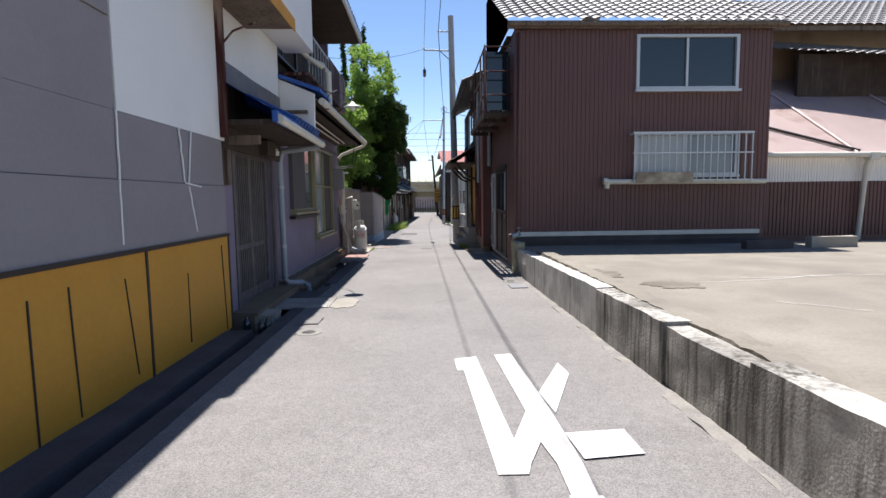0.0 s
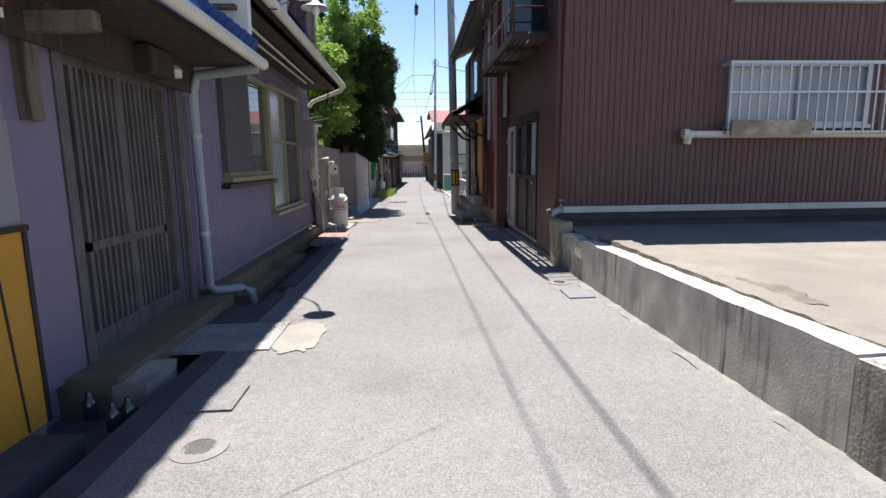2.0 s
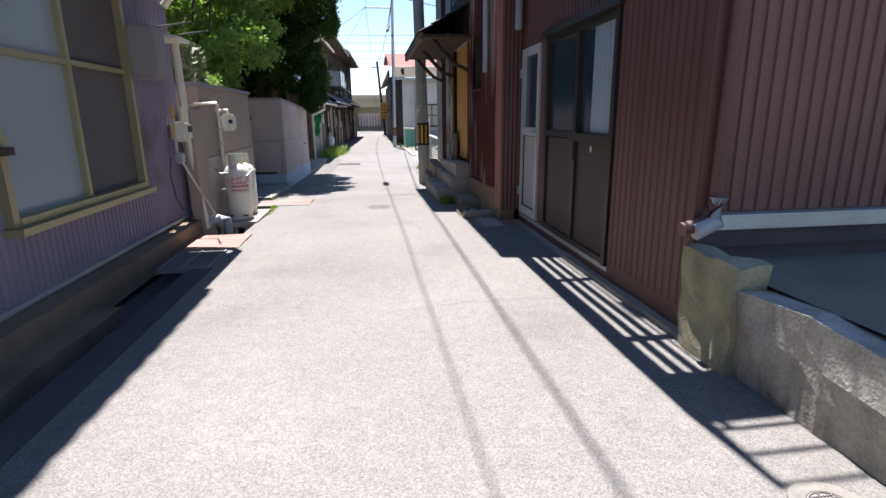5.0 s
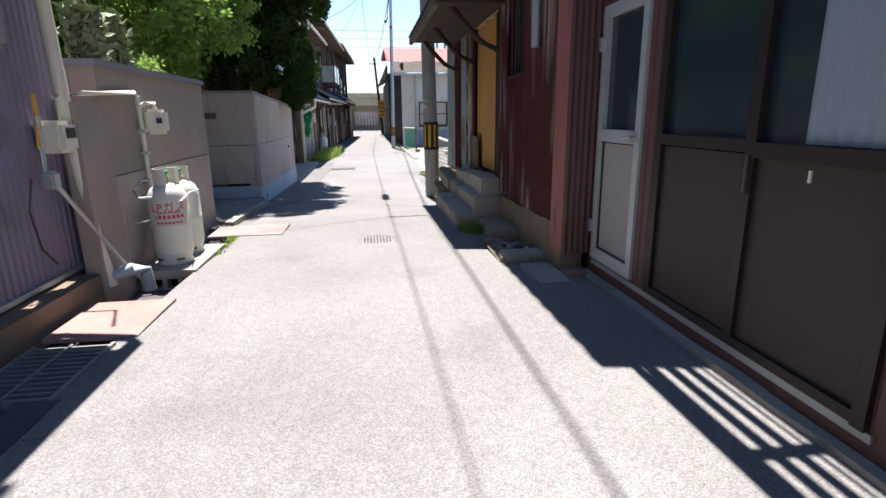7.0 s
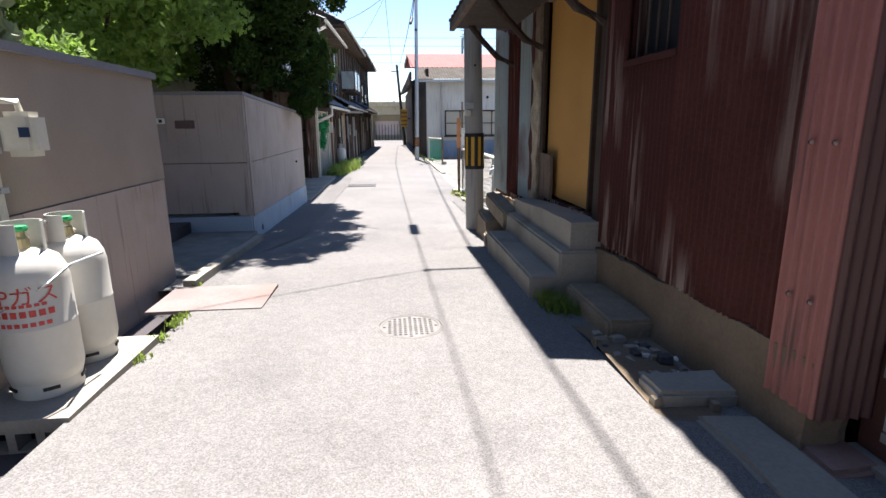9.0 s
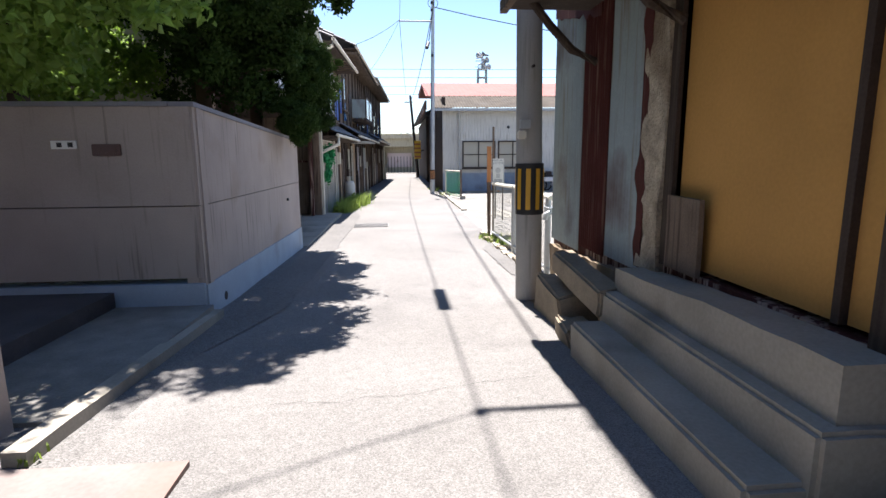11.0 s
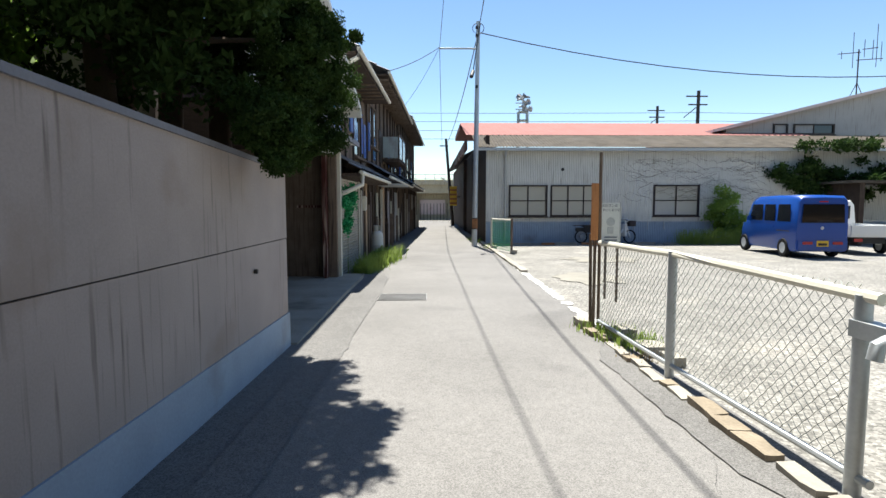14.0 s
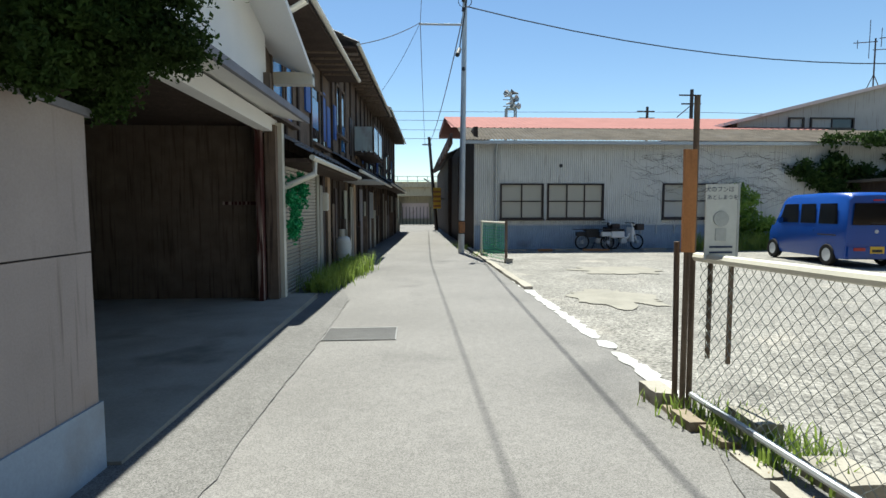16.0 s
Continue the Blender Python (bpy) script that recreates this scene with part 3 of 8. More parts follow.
# road character, painted
mark = thing("road_marking", "white painted road character, partly worn", "road marking", kind="structure")
def stroke(pts):
    bm = bmesh.new()
    lift = 0.0006 * len(mark.children)
    bm.faces.new([bm.verts.new((x, y, gz(y) + 0.007 + lift)) for x, y in pts])
    part("stroke", bm, WHITEPAINT, mark)
stroke([(0.22, 4.34), (0.41, 4.40), (0.47, 2.79), (0.48, 2.41), (0.33, 2.41), (0.28, 4.03), (0.23, 4.03)])
stroke([(0.57, 4.43), (0.72, 4.46), (0.76, 3.50), (0.77, 3.11), (0.77, 2.85), (0.77, 2.50), (0.75, 2.19), (0.63, 2.19), (0.64, 2.50), (0.61, 2.75), (0.61, 3.18)])
stroke([(0.76, 3.50), (1.06, 4.17), (1.08, 3.89), (0.79, 3.14)])
stroke([(0.61, 3.18), (0.64, 2.82), (0.51, 2.51), (0.48, 2.41), (0.47, 2.79)])
stroke([(0.77, 2.85), (1.12, 2.88), (1.12, 2.58), (0.79, 2.54)])
stroke([(0.62, 2.21), (0.77, 2.2), (0.77, 1.1), (0.62, 1.1)])

# manholes, plates and covers in the road
def round_cover(x, y, r, ring, label):
    c = thing("manhole_cover", label, "manhole cover", "covers in the road")
    z = gz(y)
    part("surround", lathe([(r * ring, -0.05), (r * ring, 0.006), (r * 1.02, 0.008), (r * 1.02, -0.03)], 32, (x, y, z)), FOOT, c)
    part("plate", lathe([(r, -0.03), (r, 0.007), (r * 0.93, 0.009), (r * 0.9, 0.004)], 32, (x, y, z)), COVER, c)
    bm = bmesh.new()
    for i in range(-5, 6):
        for j in range(-5, 6):
            px, py = i * r / 6, j * r / 6
            if px * px + py * py < (0.84 * r) ** 2:
                box(bm, x + px - r * 0.05, x + px + r * 0.05, y + py - r * 0.03, y + py + r * 0.03, z + 0.002, z + 0.0095)
    part("studs", bm, COVER, c)["kind"] = "stuff"
round_cover(0.01, 15.56, 0.21, 1.08, "round cast-iron manhole cover set in asphalt")
round_cover(-1.24, 5.4, 0.075, 1.75, "small round iron cover in a concrete collar")
round_cover(1.42, 8.79, 0.075, 1.75, "small round iron cover in a concrete collar")
def flat_plate(x0, x1, y0, y1, material, label, ribs=True, name="cover_plate"):
    c = thing(name, label, "plate", kind="structure")
    z = gz((y0 + y1) / 2)
    part("sheet", uneven(bx(x0, x1, y0, y1, z - 0.01, z + 0.016), 0.004, 2, 2), material, c)
    if ribs:
        bm = bmesh.new()
        k = y0 + 0.02
        while k < y1 - 0.02:
            box(bm, x0 + 0.01, x1 - 0.01, k, k + 0.012, z + 0.012, z + 0.022)
            k += 0.035
        part("ribs", bm, material, c)["kind"] = "stuff"
flat_plate(-1.28, -0.48, 26.85, 27.45, METALPLATE, "dark chequered steel plate let into the lane")
flat_plate(1.31, 1.57, 8.03, 8.4, HATCH, "pale galvanised chequered lid in the asphalt", False)
flat_plate(-1.95, -1.1, 16.1, 16.72, PINKPLATE, "rusty pink-stained steel plate bridging the drain", False)
flat_plate(-2.05, -1.5, 13.05, 13.72, RUSTPLATE, "broken reddish concrete slab over the drain", False)
CHEQUER = mat("worn_chequer_plate", (0.3, 0.289, 0.27), 0.7, 0.1, var=0.3, scale=7, fine=60, bump=0.4, stains=0.6, stain_col=(0.17, 0.15, 0.13))
flat_plate(-1.98, -1.28, 6.76, 7.42, CHEQUER, "chequered steel plate bridging the drain at a door", False, "chequer_plate")
bm = bmesh.new()
for i in range(20):
    for j in range(18):
        x, y = -1.95 + 0.034 * i + 0.017 * (j % 2), 6.79 + 0.0345 * j
        t_, q = (0.011, 0.004) if (i + j) % 2 else (0.004, 0.011)
        box(bm, x - t_, x + t_, y - q, y + q, gz(7.1) + 0.01, gz(7.1) + 0.021)
part("studs", bm, CHEQUER, bpy.data.objects["chequer_plate"])["kind"] = "stuff"
flat_plate(-2.0, -1.6, 7.46, 8.05, DARKCON, "grey concrete slab over the drain by the downpipe", False)
flat_plate(-1.48, -1.22, 5.78, 6.1, ASPHALT, "small concrete lid beside the drain", False)
bm = bmesh.new()
bm.faces.new([bm.verts.new((-1.13 + 0.17 * math.copysign(abs(math.cos(q)) ** 0.6, math.cos(q)) * (1 + 0.35 * noise.noise((math.cos(q) * 3, math.sin(q) * 3, 5))), 7.07 + 0.37 * math.copysign(abs(math.sin(q)) ** 0.6, math.sin(q)) * (1 + 0.25 * noise.noise((math.cos(q) * 3, math.sin(q) * 3, 8))), gz(6.93) + 0.009)) for q in [2 * math.pi * k / 48 for k in range(48)]])
for v in bm.verts:
    v.co.z = gz(v.co.y) + 0.007
tagged(part("cement_patch", bm, PALECON), "cream cement patch at the lane's edge", "patch", kind="structure")
grate = thing("drain_grate", "dark steel grating over the roadside drain", "grate")
for k in range(12):
    part("bar", bx(-2.02, -1.6, 12.3 + 0.055 * k, 12.312 + 0.055 * k, gz(12.5) - 0.03, gz(12.5) + 0.015), METALPLATE, grate)
for x in (-2.03, -1.83, -1.6):
    part("rail", bx(x, x + 0.02, 12.28, 12.94, gz(12.5) - 0.03, gz(12.5) + 0.02), METALPLATE, grate)

# fine cracks in the asphalt
rng = random.Random(17)
for x0, y0, dx, dy, n in ((-0.9, 17.3, 0.16, 0.01, 10), (0.0, 10.9, 0.14, 0.02, 10), (-0.9, 4.9, 0.1, 0.08, 9), (0.9, 20.6, 0.05, 0.12, 8), (-0.7, 29.0, 0.14, 0.0, 9), (-0.6, 33.2, 0.12, 0.01, 9)):
    bm = bmesh.new()
    x, y, last = x0, y0, None
    for k in range(n * 3):
        w_ = 0.0014 * rng.uniform(0.4, 1.3)
        v2 = (bm.verts.new((x, y - w_, gz(y) + 0.0065)), bm.verts.new((x, y + w_, gz(y) + 0.0065)))
        if last:
            bm.faces.new((last[0], v2[0], v2[1], last[1]))
        last = v2
        x, y = x + dx / 3, y + dy / 3 + rng.uniform(-0.025, 0.025)
    tagged(part("asphalt_crack", bm, RUBBER), "thin dark crack in the asphalt", "crack", "cracks in the lane", "structure")

# ---- raised lot and its low wall ----
def lot_z(x, y):
    return 0.37 + 0.012 * noise.noise((x * 0.5, y * 0.5, 2))
bm = bmesh.new()
g = [[bm.verts.new((1.84 + 32 * (i / 40) ** 1.6, -30 + 40.4 * j / 60, lot_z(1.84 + 32 * (i / 40) ** 1.6, -30 + 40.4 * j / 60))) for i in range(41)] for j in range(61)]
for j in range(60):
    for i in range(40):
        bm.faces.new((g[j][i], g[j][i + 1], g[j + 1][i + 1], g[j + 1][i]))
tagged(part("lot_slab", bm, LOTCON, smooth=True), "stained pale concrete surface of a raised lot", "slab", kind="structure")
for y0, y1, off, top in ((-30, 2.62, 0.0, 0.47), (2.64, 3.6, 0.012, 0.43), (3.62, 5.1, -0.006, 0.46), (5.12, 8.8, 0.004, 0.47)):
    tagged(part("low_wall", long_box(1.68 + off, 1.88, y0, y1, -0.3, top, 0.06, 0.009, 5, 4, 7), PALEWALL if y0 > 5 else OLDWALL, smooth=True), "weathered low concrete wall with dark streaks", "wall", "low wall pieces", "structure")
rng = random.Random(77)
tagged(part("mortar_edge", long_box(1.86, 2.06, -6, 8.8, 0.3, 0.425, 0.05, 0.018, 8, 4, 2, False), LOTCON), "crumbling mortar edge behind the low wall", "mortar", kind="structure")
def pale_crack(x, y, dx, dy, n, w):
    bm, last = bmesh.new(), None
    for k in range(n):
        v2 = [bm.verts.new((x + o * dy / 0.2, y - o, lot_z(x, y) + 0.006)) for o in (-w, w)]
        if last:
            bm.faces.new((last[0], v2[0], v2[1], last[1]))
        last = v2
        x, y = x + dx + rng.uniform(-0.04, 0.04), y + dy + rng.uniform(-0.05, 0.05)
    tagged(part("filled_crack", bm, WHITEPAINT), "pale filled crack in the concrete lot", "crack", "cracks in the lot", "structure")
DAMP = mat("damp_lot_concrete", (0.145, 0.13, 0.105), 0.9, var=0.35, scale=4, fine=40, bump=0.5)
for k, (x, y, rx, ry) in enumerate(((2.2, 6.42, 0.17, 0.36), (2.62, 5.48, 0.3, 0.26))):
    bm = bmesh.new()
    rim = []
    for j in range(60):
        q = 2 * math.pi * j / 60
        w_ = 1 + 0.6 * noise.noise((math.cos(q) * 2, math.sin(q) * 2, 3 + k)) + 0.3 * noise.noise((math.cos(q) * 8, math.sin(q) * 8, k))
        u, v = x + rx * math.cos(q) * w_, y + ry * math.sin(q) * w_
        rim.append(bm.verts.new((u, v, lot_z(u, v) + 0.006)))
    bm.faces.new(rim)
    tagged(part("damp_stain", bm, DAMP), "dark damp stain on the concrete lot", "stain", "stains on the lot", "structure")
pale_crack(3.0, 5.6, 0.2, 0.02, 12, 0.005)
pale_crack(3.6, 5.9, 0.22, -0.01, 14, 0.006)
pale_crack(3.1, 4.5, 0.07, -0.06, 8, 0.005)
tagged(part("wall_footing", long_box(1.58, 1.75, -30, 8.8, -0.2, 0.0, 0.1, 0.02, 6, 3, 1), FOOT), "rough crumbling footing of the low wall", "footing", kind="structure")
tagged(part("wall_stump", uneven(bx(1.66, 1.84, 9.7, 10.14, -0.3, 0.47), 0.045, 5, 5), MOSSY), "broken mossy stump of a concrete wall", "wall", kind="structure")
tagged(part("wall_break", uneven(bx(1.7, 1.92, 8.78, 9.72, -0.3, 0.36), 0.035, 5, 6), OLDWALL), "dark broken stretch of low wall", "wall", kind="structure")
for x0, x1, yy in ((5.62, 6.45, 9.0), (6.87, 7.72, 9.12)):
    ob = part("wheel_stop", uneven(bx(x0, x1, yy, yy + 0.16, 0.36, 0.36 + (0.15 if x0 < 6 else 0.2)), 0.012, 5, 3), DARKCON if x0 < 6 else CONCRETE)
    tagged(ob, "worn concrete wheel stop lying on the lot", "wheel stop", "wheel stops on the lot")
# ---- brown house ----
RY, RX = 10.2, 1.75
h = thing("brown_house", "two-storey house clad in brown ribbed metal with grey tile roof", "house")
W_UP, W_LO = (4.06, 6.03, 3.35, 4.37), (4.07, 6.06, 1.72, 2.53)
D1, D2 = (11.3, 12.95, 0.02, 1.95), (13.12, 13.78, 0.04, 1.93)
WB = (10.9, 13.4, 3.1, 4.15)
part("wall", wall(bmesh.new(), "y", RY, RY + 0.15, RX, 6.7, -0.2, 4.56, [W_UP, W_LO]), BROWN, h)
part("wall", wall(bmesh.new(), "x", RX, RX + 0.15, RY + 0.15, 13.9, -0.2, 4.5, [D1, D2, WB]), BROWN, h)
part("inner_wall", bx(1.9, 6.7, 12.6, 12.7, 0, 4.5), TANWALL, h)
part("side_wall", bx(6.6, 6.7, RY + 0.15, 14, 0, 4.5), BROWN, h)
part("siding", ribbed(bmesh.new(), "y", RY, -1, RX - 0.01, 6.7, 0.66, 4.56, 0.083, 0.01, [W_UP, W_LO]), BROWN, h)
part("siding", ribbed(bmesh.new(), "x", RX, -1, RY - 0.01, 13.9, 0.06, 4.5, 0.083, 0.009, [D1, D2, WB]), BROWN, h)
part("corner_trim", ab(bmesh.new(), "y", -1, RY, -0.03, 0.03, RX - 0.035, RX + 0.06, 0.62, 4.5), BROWN, h, bevel=0.006)
part("base_flashing", ab(bmesh.new(), "y", -1, RY, 0.0, 0.1, RX, 6.55, 0.565, 0.65), GALV, h, "pale grey base flashing", bevel=0.01)
part("base_board", ab(bmesh.new(), "y", -1, RY, 0.0, 0.06, RX, 6.55, 0.46, 0.555), DARKCON, h)
part("foundation", bx(RX, 6.7, RY - 0.02, RY + 0.14, 0.2, 0.46), DARKCON, h)
window(h, "y", -1, RY, *W_UP, (0.5, 0.5), ALU, WINGLASS, "aluminium sliding window", 0.05)
window(h, "y", -1, RY, *W_LO, (0.5, 0.5), ALU, [FROSTW, FROST], "aluminium sliding window with frosted pane", 0.04)
# curtains behind the panes
part("curtain", bx(5.1, 5.95, RY + 0.2, RY + 0.22, 3.4, 4.3), FLAKED, h)
# window guard
guard = part("window_guard", ab(bmesh.new(), "y", -1, RY, 0.2, 0.24, 3.95, 6.28, 2.49, 2.53), ALU, h, "aluminium window guard with thin bars")
for k in range(18):
    u = 3.97 + k * 2.28 / 17
    part("bar", ab(bmesh.new(), "y", -1, RY, 0.21, 0.23, u, u + 0.02, 1.58, 2.49), ALU, guard)
for z in (1.6, 2.12):
    part("rail", ab(bmesh.new(), "y", -1, RY, 0.195, 0.245, 3.95, 6.28, z, z + 0.025), ALU, guard)
for u in (3.95, 6.26):
    part("bracket", ab(bmesh.new(), "y", -1, RY, 0.0, 0.2, u, u + 0.025, 2.48, 2.52), ALU, guard)
    part("bracket", ab(bmesh.new(), "y", -1, RY, 0.0, 0.2, u, u + 0.025, 1.6, 1.63), ALU, guard)
part("flower_box", ab(bmesh.new(), "y", -1, RY, 0.25, 0.28, 4.0, 5.1, 1.57, 1.77), FLAKED, guard, "weathered wooden box")
pipe = part("pipe", tube(bmesh.new(), [(3.5, RY - 0.12, 1.6), (6.6, RY - 0.12, 1.58)], 0.05, 12), CREAM, h, "cream plastic pipe", smooth=True)
part("elbow", tube(bmesh.new(), [(3.56, RY - 0.12, 1.6), (3.5, RY - 0.12, 1.58), (3.49, RY - 0.1, 1.48)], 0.055, 12), CREAM, pipe, smooth=True)
part("cap", tube(bmesh.new(), [(3.42, RY - 0.12, 1.61), (3.5, RY - 0.12, 1.61)], 0.065, 12), CREAM, pipe, smooth=True)
# roof
part("roof", sheet_roof(bmesh.new(), (1.55, 10.05, 4.6), (6.95, 10.05, 4.6), (6.95, 13.3, 6.3), (1.55, 13.3, 6.3), 13, 23, 0.035, step=0.025), TILE, h)["kind"] = "stuff"
bm = bmesh.new()
bm.faces.new([bm.verts.new(q) for q in ((1.62, 10.0, 4.5), (1.62, 13.9, 4.5), (1.62, 13.9, 6.25), (1.62, 13.2, 6.25))])
bmesh.ops.solidify(bm, geom=bm.faces[:], thickness=0.08)
part("gable", bm, DARKWOOD, h, "dark timber gable")
part("side_roof", sheet_roof(bmesh.new(), (1.42, 12.9, 6.09), (1.55, 12.9, 6.09), (1.55, 13.3, 6.3), (1.42, 13.3, 6.3), 2, 1, 0.035, step=0.025), TILE, h)["kind"] = "stuff"
part("fascia", bx(1.58, 6.9, 10.08, 10.12, 4.46, 4.6), GREYWOOD, h)
part("soffit", bx(1.58, 6.9, 10.12, RY, 4.52, 4.56), GREYWOOD, h)
part("side_eave", bx(1.66, 1.75, 10.75, 13.9, 4.45, 4.52), DARKWOOD, h)
part("gutter", tube(bmesh.new(), [(1.6, 10.04, 4.53), (6.9, 10.04, 4.53)], 0.045, 10), GREYWOOD, h, smooth=True)
part("downpipe", tube(bmesh.new(), [(1.8, RY - 0.08, 4.4), (1.8, RY - 0.08, 0.7), (1.76, RY - 0.1, 0.62), (1.6, RY - 0.1, 0.58)], 0.04, 12), BROWN, h, smooth=True)
part("drain_elbow", tube(bmesh.new(), [(1.8, RY - 0.1, 0.75), (1.79, RY - 0.11, 0.62), (1.66, RY - 0.12, 0.57)], 0.05, 12), PVC, h, smooth=True)
part("downpipe", tube(bmesh.new(), [(1.66, 13.75, 4.4), (1.66, 13.75, 2.15)], 0.045, 12), PVC, h, "grey plastic downpipe", smooth=True)
# glazed sliding door
door = part("sliding_door", ab(bmesh.new(), "x", -1, RX, -0.05, 0.03, 11.3, 11.36, 0.02, 1.95), DARKFRAME, h, "dark bronze sliding door with glass above solid panels")
for a, b, z0, z1 in ((12.88, 12.95, 0.02, 1.95), (11.36, 12.88, 1.89, 1.95), (11.36, 12.88, 0.02, 0.07), (12.07, 12.14, 0.07, 1.89), (11.36, 12.07, 0.97, 1.04), (12.14, 12.88, 0.99, 1.05)):
    part("frame", ab(bmesh.new(), "x", -1, RX, -0.05, 0.025 if b < 12.1 else 0.015, a, b, z0, z1), DARKFRAME, door)
for a, b in ((11.36, 12.07), (12.14, 12.88)):
    part("panel", ab(bmesh.new(), "x", -1, RX, -0.03, -0.01, a, b, 0.07, 0.98), DOORPANEL, door)
    part("pane", ab(bmesh.new(), "x", -1, RX, -0.035, -0.025, a, b, 1.04, 1.89), DOORGLASS, door)
# Curtain set before the pane; its pale blue includes the reflected sky.
bm = bmesh.new()
fold = [bm.verts.new((RX + 0.012 + 0.006 * math.sin(k * 1.3), 11.36 + 0.46 * k / 30, z)) for k in range(31) for z in (1.045, 1.885)]
for k in range(30):
    bm.faces.new((fold[2 * k], fold[2 * k + 2], fold[2 * k + 3], fold[2 * k + 1]))
part("curtain", bm, CURTAINBLUE, door, "pleated curtain against the glass, sky reflection put into its pale blue", smooth=True)
part("door_pull", ab(bmesh.new(), "x", -1, RX, 0.015, 0.03, 12.09, 12.11, 0.8, 0.98), BRONZE, door)
part("latch", ab(bmesh.new(), "x", -1, RX, -0.01, 0.0, 11.75, 11.762, 0.89, 0.94), PLATE, door)
part("lintel", ab(bmesh.new(), "x", -1, RX, 0.0, 0.06, 11.26, 12.99, 1.953, 2.01), DARKFRAME, h)
part("threshold", ab(bmesh.new(), "x", -1, RX, -0.02, 0.012, 11.28, 13.8, -0.02, 0.018), GALV, h)
# aluminium door
door = part("aluminium_door", ab(bmesh.new(), "x", -1, RX, -0.04, 0.03, 13.12, 13.19, 0.04, 1.93), ALU, h, "aluminium door with frosted glass and a lower panel")
for a, b, z0, z1 in ((13.71, 13.78, 0.04, 1.93), (13.19, 13.71, 1.85, 1.93), (13.19, 13.71, 0.04, 0.13), (13.19, 13.71, 0.97, 1.06)):
    part("frame", ab(bmesh.new(), "x", -1, RX, -0.04, 0.03, a, b, z0, z1), ALU, door)
part("panel", ab(bmesh.new(), "x", -1, RX, -0.02, 0.0, 13.19, 13.71, 0.13, 0.97), DOORGREY, door, "warm grey lower panel")
part("pane", ab(bmesh.new(), "x", -1, RX, -0.02, -0.01, 13.19, 13.71, 1.06, 1.85), DOORGLASS, door)
for a, b, z0, z1 in ((13.19, 13.2, 0.13, 0.97), (13.7, 13.71, 0.13, 0.97), (13.2, 13.7, 0.96, 0.97), (13.2, 13.7, 0.13, 0.14)):
    part("panel_gasket", ab(bmesh.new(), "x", -1, RX, 0.0, 0.012, a, b, z0, z1), BLACK, door)
part("handle_plate", ab(bmesh.new(), "x", -1, RX, 0.03, 0.036, 13.14, 13.3, 0.985, 1.045), GALV, door, bevel=0.002)
part("handle", tube(bmesh.new(), [(RX - 0.03, 13.17, 1.02), (RX - 0.075, 13.17, 1.02), (RX - 0.08, 13.2, 1.02), (RX - 0.08, 13.28, 1.015)], 0.011, 8), GALV, door, "chrome lever handle", smooth=True)
for z in (0.25, 1.62):
    part("hinge", ab(bmesh.new(), "x", -1, RX, 0.03, 0.05, 13.77, 13.8, z, z + 0.1), GALV, door)
part("step_slab", long_box(1.68, 1.78, 10.1, 13.9, -0.15, 0.03, 0.3, 0.012, 3, 2, 1), CONCRETE, h, "worn concrete strip under the doors")
# projecting balcony
bal = part("balcony", bx(1.18, 1.22, 10.55, 13.75, 2.93, 3.03), DARKWOOD, h, "dark timber and iron balcony")
for y in (10.55, 11.35, 12.55, 13.71):
    part("joist", bx(1.22, 1.75, y, y + 0.05, 2.92, 3.0), DARKWOOD, bal)
for x, w_ in ((1.25, 0.06), (1.345, 0.06), (1.44, 0.055), (1.53, 0.02), (1.57, 0.18)):
    part("slat", bx(x, x + w_, 10.55, 13.75, 3.0, 3.025), DARKWOOD, bal)
for y in (10.58, 11.4, 12.6, 13.68):
    part("post", tube(bmesh.new(), [(1.2, y, 3.0), (1.2, y, 4.3)], 0.02, 8), RUST, bal)
for z in (3.35, 3.8, 4.27):
    part("rail", tube(bmesh.new(), [(1.2, 10.58, z), (1.2, 13.7, z)], 0.016, 8), RUST, bal)
    part("rail", tube(bmesh.new(), [(1.2, 10.58, z), (1.75, 10.58, z)], 0.014, 8), RUST, bal)
part("screen", bx(1.2, 1.73, 10.98, 11.0, 3.12, 4.28), WINGLASS, bal, "dark glazed screen")
part("screen_frame", bx(1.24, 1.28, 10.95, 11.03, 3.05, 4.3), RUST, bal)
window(h, "x", -1, RX, *WB, (0.34, 0.33, 0.33), DARKFRAME, WINGLASS, "dark timber window")

# ---- annex and houses behind the lot ----
h = thing("annex", "low annex with ribbed walls and a faded pink tin roof", "house")
part("wall", bx(6.75, 20, 10.9, 11.0, 0.2, 2.1), BROWN, h)
part("siding", ribbed(bmesh.new(), "y", 10.9, -1, 6.75, 20, 0.45, 1.58, 0.083, 0.016), BROWN, h)
part("upper_siding", ribbed(bmesh.new(), "y", 10.9, -1, 6.75, 20, 1.58, 2.1, 0.06, 0.014, round_=True), WHITEWALL, h, "white corrugated band")
for k, (a, b) in enumerate(((6.75, 8.9), (8.94, 11.4), (11.44, 14), (14.04, 20))):
    bm = bmesh.new()
    bm.faces.new([bm.verts.new(p) for p in ((a, 10.7, 2.14), (b, 10.7, 2.14), (b, 14.48, 4.45), (a, 14.48, 4.45))])
    bmesh.ops.solidify(bm, geom=bm.faces[:], thickness=0.03)
    part("roof_sheet", bm, PINKROOF, h)
    part("roof_seam", tube(bmesh.new(), [(b + 0.02, 10.7, 2.17), (b + 0.02, 14.48, 4.48)], 0.025, 8), PINKROOF, h)
